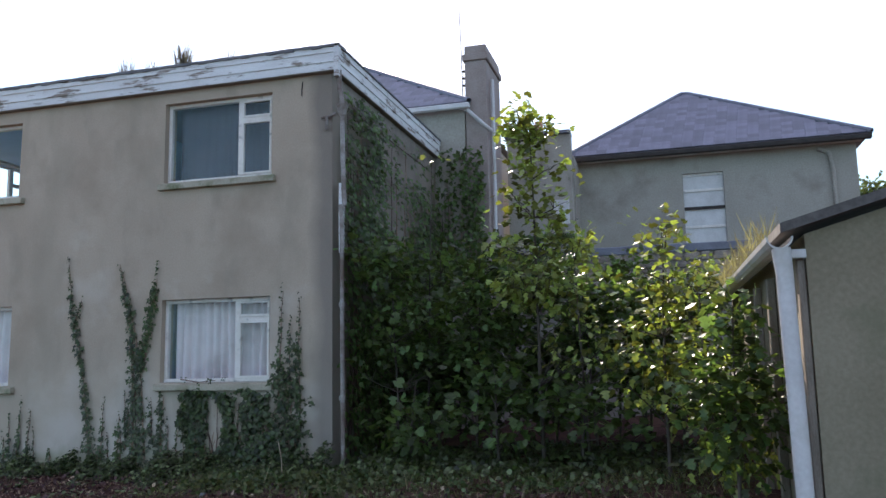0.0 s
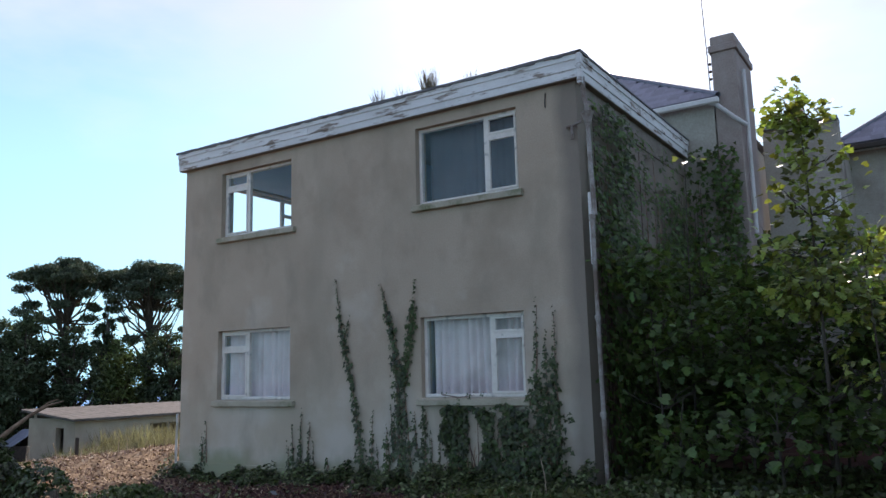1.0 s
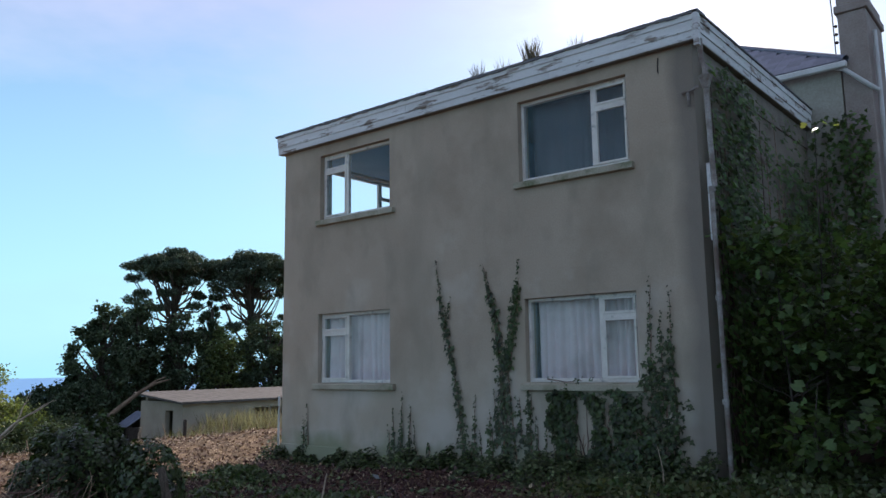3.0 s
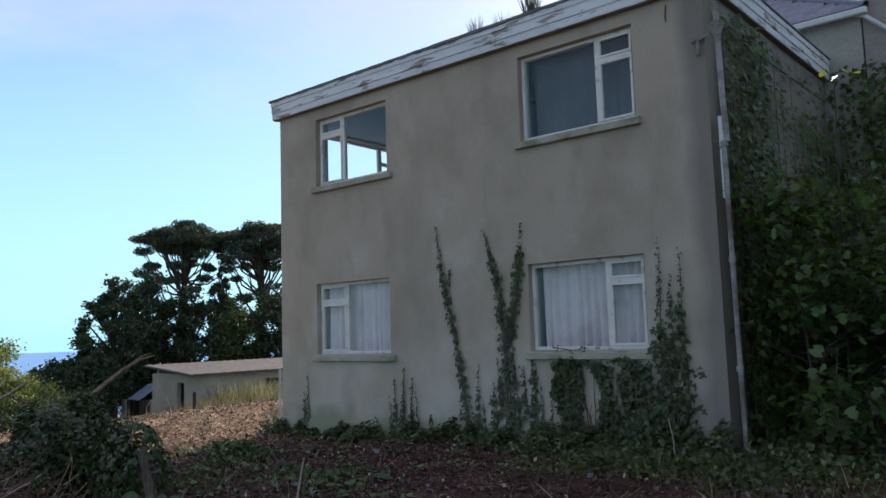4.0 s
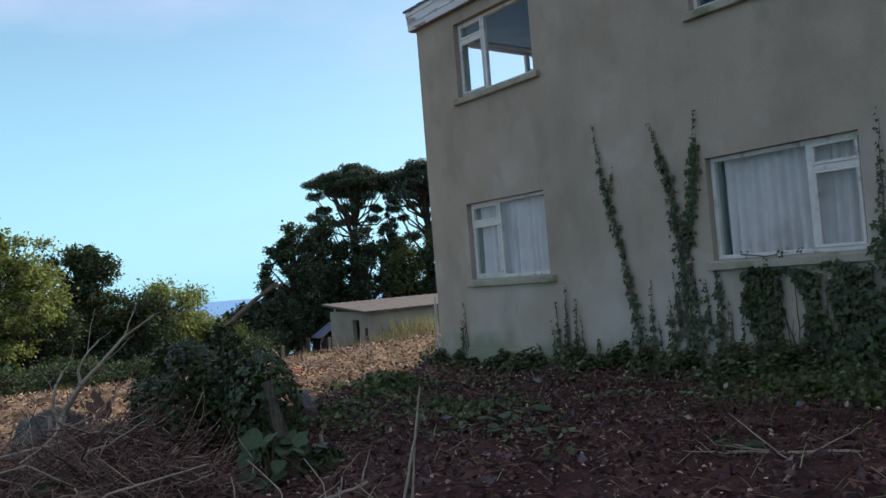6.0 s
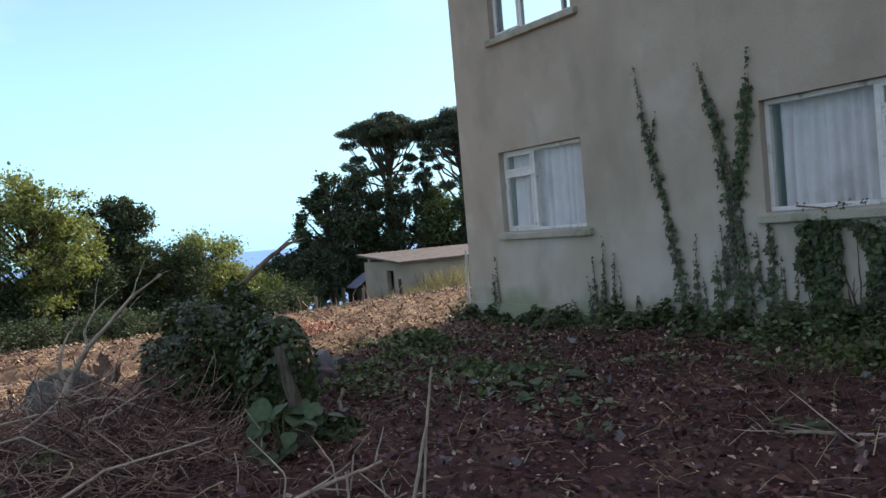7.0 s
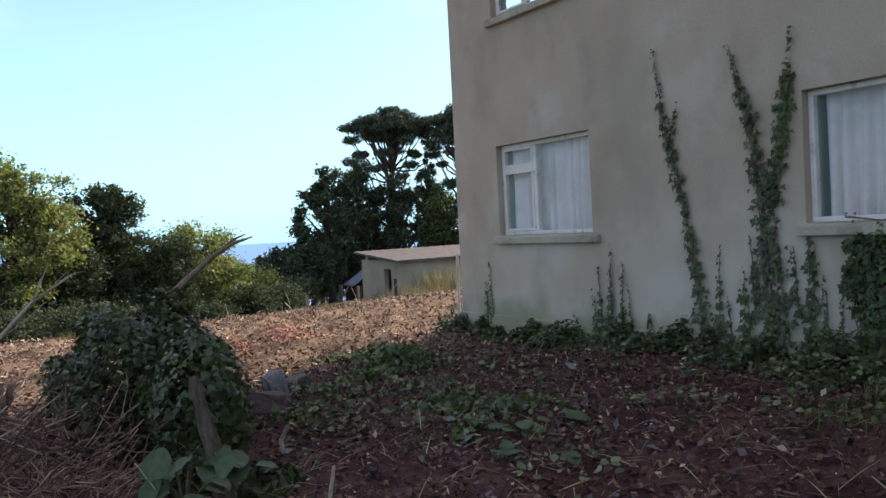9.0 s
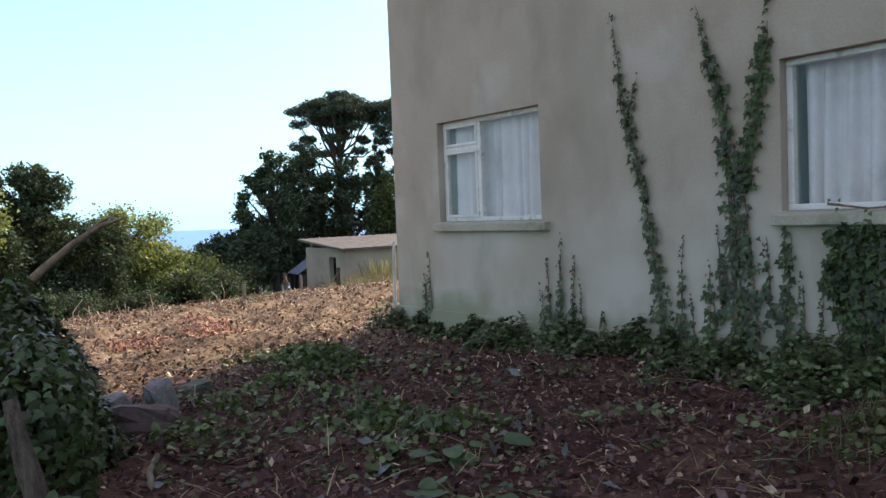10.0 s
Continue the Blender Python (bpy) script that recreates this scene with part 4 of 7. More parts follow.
hip_roof(old2, BX0, BX1, BY, 11.4, 6.56, 8.95, 0.12, (-4.6, -3.0))
boxpart("gutter", (BX0 - 0.1, BX1 + 0.14, BY - 0.22, BY - 0.125, 6.43, 6.54), M_BOARD, old2, "pale gutter", 0.02)
# chimney stack: shaft, cap
chim = thing("chimney", "tall rendered chimney stack with a projecting cap", "chimney")
bm = bmesh.new()
box(bm, 0.66, 1.10, BY + 0.02, BY + 1.36, -0.3, 7.46, 0.015)
part("shaft", bm, M_BRICK, chim)
bm = bmesh.new()
box(bm, 0.62, 1.14, BY - 0.02, BY + 1.40, 7.46, 7.60, 0.015)
box(bm, 0.66, 1.10, BY + 0.02, BY + 1.36, 7.60, 7.78, 0.015)
part("cap", bm, M_BRICK, chim, "weathered chimney cap")
tubes("vent_pipe", [(np.array([(1.17, BY + 0.25, 7.1), (1.17, BY + 0.25, 6.2), (1.17, BY + 0.2, 4.0)]), [0.038] * 3)], M_PVC, chim, "white pipe", sides=8)
tubes("sloping_pipe", [(np.array([(0.5, BY - 0.14, 6.5), (0.72, BY - 0.1, 6.42), (1.02, BY - 0.08, 6.12), (1.17, BY + 0.1, 6.0)]), [0.04] * 4)], M_PVC, chim, "pale sloping waste pipe", sides=8)
aerial = thing("aerial", "thin rusty aerial mast with insulators", "aerial")
tubes("mast", [(np.array([(0.52, BY + 0.4, 6.5), (0.51, BY + 0.4, 7.6), (0.48, BY + 0.4, 8.8)]), [0.012, 0.011, 0.008])], M_DARK, aerial, sides=6)
for zc in (7.1, 7.25, 7.4):
    bm = bmesh.new()
    bmesh.ops.create_uvsphere(bm, u_segments=8, v_segments=6, radius=0.03, matrix=Matrix.Translation((0.55, BY + 0.4, zc)))
    part("insulator", bm, M_DARK, aerial)
# link between the two old houses and a flat roof over rubble stone walling
link_ob = thing("link_building", "low grey rendered link between the two old houses", "building")
boxpart("wall", (1.0, 2.44, 7.6, 7.9, -0.3, 6.5), M_OLDWALL, link_ob, "grey rendered link wall", 0.01)
boxpart("side_wall", (2.0, 2.47, 7.91, 9.15, -0.3, 6.05), M_OLDWALL, link_ob)
boxpart("parapet", (0.95, 2.44, 7.52, 7.98, 6.5, 6.58), M_LEAD, link_ob, bevel=0.01)
boxpart("window", (2.0, 2.36, 7.57, 7.598, 4.45, 5.0), M_BOARD, link_ob, "small pale window")
bm = bmesh.new()
bmesh.ops.create_cone(bm, cap_ends=True, segments=12, radius1=0.12, radius2=0.09, depth=0.3, matrix=Matrix.Translation((1.72, 7.75, 6.72)))
tagged(part("chimney_pot", bm, M_POT), "small terracotta chimney pot", "chimney pot")
SW_Y = 6.0
yard = thing("wall_yard", "rubble stone yard wall under a dark lead coping", "stone wall", kind="structure")
boxpart("core", (0.03, 9.0, SW_Y, SW_Y + 0.5, -0.3, 3.5), M_MORTAR, yard, "pale lime mortar")
boxpart("coping", (0.03, 9.0, SW_Y - 0.06, SW_Y + 0.56, 3.5, 3.66), M_LEAD, yard, "dark lead-covered coping", 0.015)

# ---- outhouse on the right ----
outh = thing("outhouse", "single-storey outhouse in dark mossy render with a mono-pitch roof", "outhouse")
part("wall", wall_mesh([5.14, 9.0], [-0.5, 2.36], [], -4.0, -3.75, "x"), M_OUTWALL, outh, "dark greenish rendered gable")
part("side_wall", wall_mesh([-3.75, 1.6], [-0.5, 2.36], [(-2.4, -1.5, 0.1, 2.0)], 5.14, 5.38, "y"), M_OUTWALL, outh)
part("back_wall", wall_mesh([5.14, 9.0], [-0.5, 2.36], [], 1.6, 1.85, "x"), M_OUTWALL, outh)
part("side_wall", wall_mesh([-3.75, 1.6], [-0.5, 2.36], [], 8.75, 9.0, "y"), M_OUTWALL, outh)
bm = bmesh.new()
v = [bm.verts.new(p) for p in ((5.14, -4.0, 2.36), (9.0, -4.0, 2.36), (9.0, -4.0, 3.5), (5.14, -3.75, 2.36), (9.0, -3.75, 2.36), (9.0, -3.75, 3.5))]
for q in ((0, 1, 2), (3, 5, 4), (0, 3, 4, 1), (1, 4, 5, 2), (2, 5, 3, 0)):
    bm.faces.new([v[i] for i in q])
part("gable", bm, M_OUTWALL, outh)
bm = bmesh.new()
v = []
for y in (-4.12, 2.0):
    for x, z in ((4.98, 2.36), (9.1, 3.575), (9.1, 3.64), (4.98, 2.425)):
        v.append(bm.verts.new((x, y, z)))
for q in ((0, 1, 2, 3), (7, 6, 5, 4), (0, 4, 5, 1), (1, 5, 6, 2), (2, 6, 7, 3), (3, 7, 4, 0)):
    bm.faces.new([v[i] for i in q])
bmesh.ops.recalc_face_normals(bm, faces=bm.faces)
part("roof", bm, M_SHEDROOF, outh, "weathered sheet roof with moss at the eave")
boxpart("timber_jamb", (5.085, 5.135, -3.98, -3.9, 0.0, 2.2), M_POST, outh, "split weathered corner board", 0.006)
for yy in (-3.2, -2.45, -1.45, -0.5):
    boxpart("side_post", (5.07, 5.135, yy - 0.05, yy + 0.05, 0.0, 2.2), M_POST, outh, bevel=0.006)
gut = thing("gutter", "half-round gutter with a fat white plastic downpipe", "gutter")
bm = bmesh.new()
ang = np.linspace(math.pi, 2 * math.pi, 9)
rows_ = []
for y in (-4.06, 1.9):
    outer = [bm.verts.new((4.98 + 0.085 * math.cos(a), y, 2.345 + 0.085 * math.sin(a))) for a in ang]
    inner = [bm.verts.new((4.98 + 0.074 * math.cos(a), y, 2.345 + 0.074 * math.sin(a))) for a in ang]
    rows_.append((outer, inner))
for s in range(2):
    for i in range(8):
        q = [rows_[0][s][i], rows_[0][s][i + 1], rows_[1][s][i + 1], rows_[1][s][i]]
        bm.faces.new(q if s else q[::-1])
for r in rows_:
    for i in range(8):
        bm.faces.new([r[0][i], r[0][i + 1], r[1][i + 1], r[1][i]])
for i in (0, 8):
    bm.faces.new([rows_[0][0][i], rows_[1][0][i], rows_[1][1][i], rows_[0][1][i]])
bmesh.ops.recalc_face_normals(bm, faces=bm.faces)
part("trough", bm, M_PVC, gut)
tubes("pipe", [(np.array([(4.99, -4.02, 2.27), (5.0, -4.02, 2.1), (5.01, -4.04, 1.2), (5.02, -4.06, 0.2)]), [0.062, 0.055, 0.055, 0.055])], M_PVC, gut, "white plastic downpipe", sides=12)
boxpart("bracket", (5.04, 5.14, -4.03, -3.99, 2.2, 2.26), M_PVC, gut, bevel=0.006)

# ---- shed on the far side of the clearing ----
shed = thing("shed", "long low rendered shed with a shallow faded sheet roof", "shed")
SX0, SX1, SY0, SY1 = -36.0, -32.0, 13.2, 27.0
SZ = -2.15
part("wall", wall_mesh([SY0, SY1], [SZ - 0.6, -0.24], [(17.5, 20.7, SZ - 0.2, -0.6)], SX1 - 0.25, SX1, "y"), M_SHEDWALL, shed, "pale rendered shed wall with an open doorway")
part("side_wall", wall_mesh([SX0, SX1 - 0.25], [SZ - 0.6, -0.12], [(-33.6, -32.9, SZ + 0.3, -0.57)], SY0, SY0 + 0.25, "x"), M_SHEDWALL, shed)
part("side_wall", wall_mesh([SX0, SX1 - 0.25], [SZ - 0.6, -0.12], [], SY1 - 0.25, SY1, "x"), M_SHEDWALL, shed)
part("back_wall", wall_mesh([SY0 + 0.25, SY1 - 0.25], [SZ - 0.6, 0.08], [], SX0, SX0 + 0.25, "y"), M_SHEDWALL, shed)
boxpart("floor", (SX0 + 0.25, SX1 - 0.25, SY0 + 0.25, SY1 - 0.25, SZ - 0.6, SZ), M_DARK, shed)
bm = bmesh.new()
ny = 56
prof = []
for i in range(ny + 1):
    y = SY0 - 0.35 + (SY1 - SY0 + 0.7) * i / ny
    w = 0.022 * (i % 2)
    prof.append([bm.verts.new(p) for p in ((SX1 + 0.4, y, -0.11 + w), (SX0 - 0.2, y, 0.33 + w), (SX0 - 0.2, y, 0.23 + w), (SX1 + 0.4, y, -0.22 + w))])
for a, b in zip(prof, prof[1:]):
    for k in range(4):
        m = (k + 1) % 4
        bm.faces.new([a[k], b[k], b[m], a[m]])
bm.faces.new(prof[0])
bm.faces.new(prof[-1][::-1])
bmesh.ops.recalc_face_normals(bm, faces=bm.faces)
part("roof", bm, M_SHEDROOF, shed, "faded shallow sheet roof")
for yy in (17.5, 18.6, 20.7):
    boxpart("door_post", (SX1 - 0.1, SX1 + 0.04, yy - 0.06, yy + 0.06, SZ - 0.2, -0.6), M_POST, shed)
boxpart("door_brace", (SX1 - 0.06, SX1 + 0.02, 17.56, 18.54, -1.12, -1.02), M_POST, shed)
lean = thing("lean_to", "small lean-to with a pale blue sheet roof and dark opening", "lean-to")
LEAN = Matrix.Translation((-43.46, 16.75, -0.26)) @ Matrix.Rotation(math.radians(-5), 4, "Z")


def lean_part(name, bm, material, label=""):
    bmesh.ops.transform(bm, matrix=LEAN, verts=bm.verts)
    bmesh.ops.recalc_face_normals(bm, faces=bm.faces)
    return part(name, bm, material, lean, label)


for k in range(8):
    bm = bmesh.new()
    u0, u1 = -0.85 + 0.22 * k, -0.85 + 0.22 * (k + 1)
    lift = 0.02 * (k % 2)
    v = [bm.verts.new(p) for p in ((u0, -0.65, -1.72 + lift), (u1, -0.65, -1.72 + lift), (u1, 0.7, -0.85 + lift), (u0, 0.7, -0.85 + lift),
                                   (u0, -0.65, -1.76 + lift), (u1, -0.65, -1.76 + lift), (u1, 0.7, -0.89 + lift), (u0, 0.7, -0.89 + lift))]
    for q in ((0, 1, 2, 3), (7, 6, 5, 4), (0, 4, 5, 1), (1, 5, 6, 2), (2, 6, 7, 3), (3, 7, 4, 0)):
        bm.faces.new([v[i] for i in q])
    lean_part("roof_sheet", bm, M_TIN, "pale blue metal sheet")
# dark boards stand in for the shade inside the opening
for a, b, c, d, z in ((-0.78, 0.84, 0.55, 0.62, -1.02), (-0.80, -0.74, -0.5, 0.55, -1.74), (0.80, 0.86, -0.5, 0.55, -1.74)):
    bm = bmesh.new()
    box(bm, a, b, c, d, -3.3, z)
    lean_part("boarding", bm, M_DARK, "dark boarding standing in for the shaded opening")
for a in (-0.7, -0.1, 0.72):
    bm = bmesh.new()
    box(bm, a, a + 0.1, -0.6, -0.5, -3.3, -1.76, 0.01)
    lean_part("post", bm, M_DARK)
bm = bmesh.new()
box(bm, -1.35, -0.72, -0.82, -0.76, -3.3, -1.72, 0.01)
lean_part("screen", bm, M_SHEDWALL, "pale upright board")

# ---- climbing ivy on the front wall ----


def ivy_on_wall(pts, widths, per_m, material, label, y=-0.012, size=(0.04, 0.072)):
    """A strand that climbs the wall: pts (x, z) from foot to tip, leaves within the widths, stems behind."""
    ob = thing("ivy_vine", label, "ivy", "ivy on the front wall")
    pts, widths = np.array(pts, float), np.array(widths, float) * 0.85
    seg = np.linalg.norm(np.diff(pts, axis=0), axis=1)
    cum = np.concatenate([[0], np.cumsum(seg)])
    n = int(cum[-1] * per_m * 0.56)
    s = rng.uniform(0, cum[-1], n)
    w = np.interp(s, cum, widths)
    keep = rng.random(n) < np.clip(0.25 + w / max(widths.max(), 1e-3), 0, 1) * np.where(np.sin(46 * s + 9 * pts[0, 0]) > -0.25, 1.0, 0.35)
    s, w = s[keep], w[keep]
    n = len(s)
    off = np.clip(rng.normal(size=n) * 0.42, -1.15, 1.15)
    x = np.interp(s, cum, pts[:, 0]) + off * w + rng.normal(size=n) * 0.008
    z = np.interp(s, cum, pts[:, 1]) + rng.normal(size=n) * 0.02
    yy = y - rng.uniform(0.005, 0.035, n) - 0.22 * np.clip(w - 0.06, 0, 0.4) * rng.random(n)
    ax = np.stack([off * 0.7 + rng.normal(size=n) * 0.5, -rng.uniform(0.05, 0.5, n), -np.ones(n) * rng.uniform(0.5, 1.1, n)], 1)
    nr = np.stack([rng.normal(size=n) * 0.35, -np.ones(n), rng.uniform(0.0, 0.9, n)], 1)
    taper = np.clip(0.42 + w / 0.1, 0.42, 1.0)
    scatter("foliage", IVY, np.stack([x, yy, z], 1), ax, nr, rng.uniform(*size, n) * taper, material, ob)
    stems = []
    for k in range(max(1, int(widths.max() / 0.05))):
        o = rng.uniform(-0.5, 0.5)
        t = np.linspace(0, cum[-1] * rng.uniform(0.8, 1.0), 14)
        sx = np.interp(t, cum, pts[:, 0]) + o * np.interp(t, cum, widths) + rng.normal(size=14) * 0.006
        sz = np.interp(t, cum, pts[:, 1])
        stems.append((np.stack([sx, np.full(14, y - 0.006), sz], 1), np.linspace(0.011, 0.003, 14)))
    tubes("stem", stems, M_TWIG, ob, "thin brown clinging stems", sides=5)
    return ob


SLIM = "slender strand of dark ivy climbing the rendered wall"
THICK = "thick leafy column of ivy climbing the rendered wall"
SHORT = "short young ivy shoots rising from the wall's foot"
ivy_on_wall([(-3.64, 0.1), (-3.70, 0.6), (-3.82, 1.37), (-3.93, 1.9), (-4.07, 2.4), (-4.13, 2.85), (-4.18, 3.21)], [0.15, 0.12, 0.06, 0.085, 0.08, 0.02, 0.006], 330, M_IVY, SLIM)
ivy_on_wall([(-4.02, 2.2), (-3.95, 2.4), (-3.88, 2.58)], [0.06, 0.04, 0.01], 150, M_IVY, SHORT)
ivy_on_wall([(-2.86, 0.1), (-2.90, 0.8), (-2.95, 1.5), (-3.05, 2.1), (-3.15, 2.5), (-3.22, 2.75), (-3.30, 3.07)], [0.27, 0.22, 0.16, 0.10, 0.10, 0.03, 0.006], 540, M_IVY, THICK)
ivy_on_wall([(-2.88, 1.5), (-2.80, 1.9), (-2.72, 2.4), (-2.68, 2.75), (-2.64, 3.05)], [0.10, 0.085, 0.09, 0.03, 0.006], 420, M_IVYL, SLIM)
ivy_on_wall([(-7.12, 0.0), (-7.13, 0.5), (-7.14, 0.95)], [0.055, 0.02, 0.004], 200, M_IVY, SHORT)
ivy_on_wall([(-7.26, 0.0), (-7.24, 0.4), (-7.25, 0.58)], [0.05, 0.03, 0.008], 150, M_IVY, SHORT)
ivy_on_wall([(-4.95, 0.0), (-4.93, 0.4), (-4.91, 0.7), (-4.89, 1.14)], [0.10, 0.075, 0.026, 0.004], 330, M_IVY, SHORT)
ivy_on_wall([(-5.08, 0.0), (-5.08, 0.42), (-5.09, 0.6), (-5.1, 0.94)], [0.09, 0.055, 0.022, 0.004], 270, M_IVY, SHORT)
ivy_on_wall([(-4.78, 0.0), (-4.75, 0.42), (-4.74, 0.6), (-4.71, 1.02)], [0.09, 0.06, 0.022, 0.004], 270, M_IVY, SHORT)
ivy_on_wall([(-4.40, 0.0), (-4.37, 0.2), (-4.36, 0.42)], [0.13, 0.08, 0.02], 240, M_IVYL, SHORT)
ivy_on_wall([(-3.50, 0.1), (-3.49, 0.5), (-3.48, 0.75), (-3.46, 1.14)], [0.09, 0.075, 0.03, 0.004], 270, M_IVY, SHORT)
ivy_on_wall([(-3.24, 0.1), (-3.20, 0.45), (-3.21, 0.65), (-3.21, 0.92)], [0.13, 0.09, 0.05, 0.006], 260, M_IVYL, SHORT)
ivy_on_wall([(-2.56, 0.1), (-2.54, 0.7), (-2.52, 1.2)], [0.09, 0.07, 0.06], 240, M_IVY, SHORT)
ivy_on_wall([(-2.30, 0.12), (-2.28, 0.4), (-2.27, 0.74)], [0.07, 0.03, 0.004], 200, M_IVYL, SHORT)


for fx, fz, tip in ((-3.05, 0.75, 1.0), (-3.09, 0.5, 1.3), (-2.68, 0.6, 1.15), (-2.40, 0.2, 0.85), (-4.62, 0.1, 0.72), (-5.16, 0.1, 0.66), (-3.36, 0.2, 0.7), (-7.19, 0.0, 0.72)):
    ivy_on_wall([(fx, fz - 0.1), (fx - 0.02, (fz + tip) / 2), (fx - 0.03, tip)], [0.05, 0.025, 0.004], 210, M_IVY, SHORT)


def ivy_sheet():
    """The dense curtain of ivy below and beside the right-hand ground-floor window, with bare gaps."""
    ob = thing("ivy_mass", "dense dark ivy below a window sill with bare gaps", "ivy")
    n = 9500
    x = rng.uniform(-2.25, -0.12, n)
    z = rng.uniform(0.1, 1.85, n)
    top = 1.22 + 0.05 * np.sin(9 * x) + np.where(x > -0.86, 0.38 + 0.22 * np.sin(23 * x), 0) - np.where(x > -0.42, 2.2 * (x + 0.42), 0)
    gap = (((x + 1.71 + 0.05 * np.sin(6 * z)) / 0.12) ** 2 + ((z - 0.74) / 0.46) ** 2 < 1) | (((x + 1.28 - 0.06 * np.sin(5 * z)) / 0.06) ** 2 + ((z - 0.78) / 0.34) ** 2 < 1) | ((rng.random(n) < 0.75) & (((x + 1.95) / 0.05) ** 2 + ((z - 0.55) / 0.25) ** 2 < 1))
    ragged = 0.07 * np.sin(17 * z + 3) + 0.05 * np.sin(31 * z)
    airy = ((np.sin(7.3 * x + 2 * np.sin(5 * z)) * np.sin(8.9 * z + 1.7 * x) > 0.5) & (rng.random(n) < 0.75)) | ((x > -0.86) & (rng.random(n) < 0.30 + 0.35 * (z > 0.9) + 0.3 * (np.sin(31 * x) > 0.3)))
    keep = (z < top) & ~gap & ~airy & (x < -0.26 + ragged) & (x > -2.22 + ragged * 0.6 + 0.1 * (z < 0.6))
    x, z = x[keep], z[keep]
    n = len(x)
    depth = 0.05 + 0.30 * np.exp(-((x + 0.55) / 0.5) ** 2) * np.exp(-((z - 0.5) / 0.6) ** 2)
    y = -0.02 - depth * rng.random(n) ** 0.8
    ax = np.stack([rng.normal(size=n) * 0.6, -rng.uniform(0, 0.6, n), -rng.uniform(0.2, 1, n)], 1)
    nr = np.stack([rng.normal(size=n) * 0.5, -np.ones(n), rng.uniform(-0.4, 0.7, n)], 1)
    half = rng.random(n) < 0.85
    p = np.stack([x, y, z], 1)
    sz = rng.uniform(0.04, 0.08, n)
    scatter("foliage", IVY, p[half], ax[half], nr[half], sz[half], M_IVY, ob)
    scatter("young_foliage", IVY, p[~half], ax[~half], nr[~half], sz[~half], M_IVYL, ob)
    paths = []
    for k in range(60):
        x0 = rng.uniform(-2.1, -0.55)
        paths.append((wavy((x0, -0.03, 0.1), (x0 + rng.normal() * 0.10, -0.02, rng.uniform(0.6, 1.1)), 9, 0.01), np.linspace(0.010, 0.003, 9)))
    tubes("stem", paths, M_TWIG, ob, sides=5)


ivy_sheet()
for a, b, h in ((-0.74, -0.69, 2.64), (-0.60, -0.58, 2.2), (-0.46, -0.45, 2.48)):
    ivy_on_wall([(a + 0.02, 0.9), (a, 1.5), ((a + b) / 2, 1.9), (b, h)], [0.10, 0.06, 0.035, 0.008], 230, M_IVY, SLIM)
# sprig caught on the sill
ivy_on_wall([(-2.2, 1.36), (-1.9, 1.32), (-1.5, 1.36)], [0.02, 0.03, 0.02], 70, M_IVY, SHORT, y=-0.07)


def ground_ivy():
    """Low ivy along the foot of the front wall."""
    ob = thing("ground_ivy", "low bank of green ivy along the foot of the wall", "ivy")
    n = 17000
    x = rng.uniform(-7.95, 0.1, n)
    wid = 0.34 + 0.16 * np.sin(2.1 * x) + 0.13 * np.sin(5.3 * x) + 0.07 * np.sin(13 * x) + 0.05 * (x + 8)
    hgt = 0.15 + 0.06 * np.sin(3.1 * x + 1) + 0.06 * np.sin(7.7 * x) + 0.04 * np.sin(17 * x) + 0.014 * (x + 8)
    lumps = np.interp(x, np.linspace(-8, 0.2, 110), rng.uniform(0.35, 1.5, 110))
    hgt = hgt * lumps
    wid = wid * np.interp(x, np.linspace(-8, 0.2, 70), rng.uniform(0.6, 1.35, 70))
    r = rng.random(n)
    y = -0.03 - r * wid
    z = ground_at(x, y) + hgt * (1 - r ** 2) * rng.random(n) ** 0.6 + 0.015
    ax = np.stack([rng.normal(size=n), -0.4 + rng.normal(size=n), rng.normal(size=n) * 0.4], 1)
    nr = np.stack([rng.normal(size=n) * 0.4, -0.5 + rng.normal(size=n) * 0.3, np.ones(n)], 1)
    thin = rng.random(n) < 0.95 - 0.55 * r * (np.sin(6.1 * x + 3 * y) * np.sin(9.7 * y + 1.3 * x) > -0.1)
    x, y, z, ax, nr = x[thin], y[thin], z[thin], ax[thin], nr[thin]
    n = len(x)
    half = rng.random(n) < 0.72
    p = np.stack([x, y, z], 1)
    s = rng.uniform(0.03, 0.07, n)
    scatter("foliage", IVY, p[half], ax[half], nr[half], s[half], M_IVY, ob)
    scatter("young_foliage", ROUND, p[~half], ax[~half], nr[~half], s[~half] * 0.8, M_WEED, ob)


ground_ivy()

# ---- creeper on the return wall, shrubs and saplings in the yard corner ----


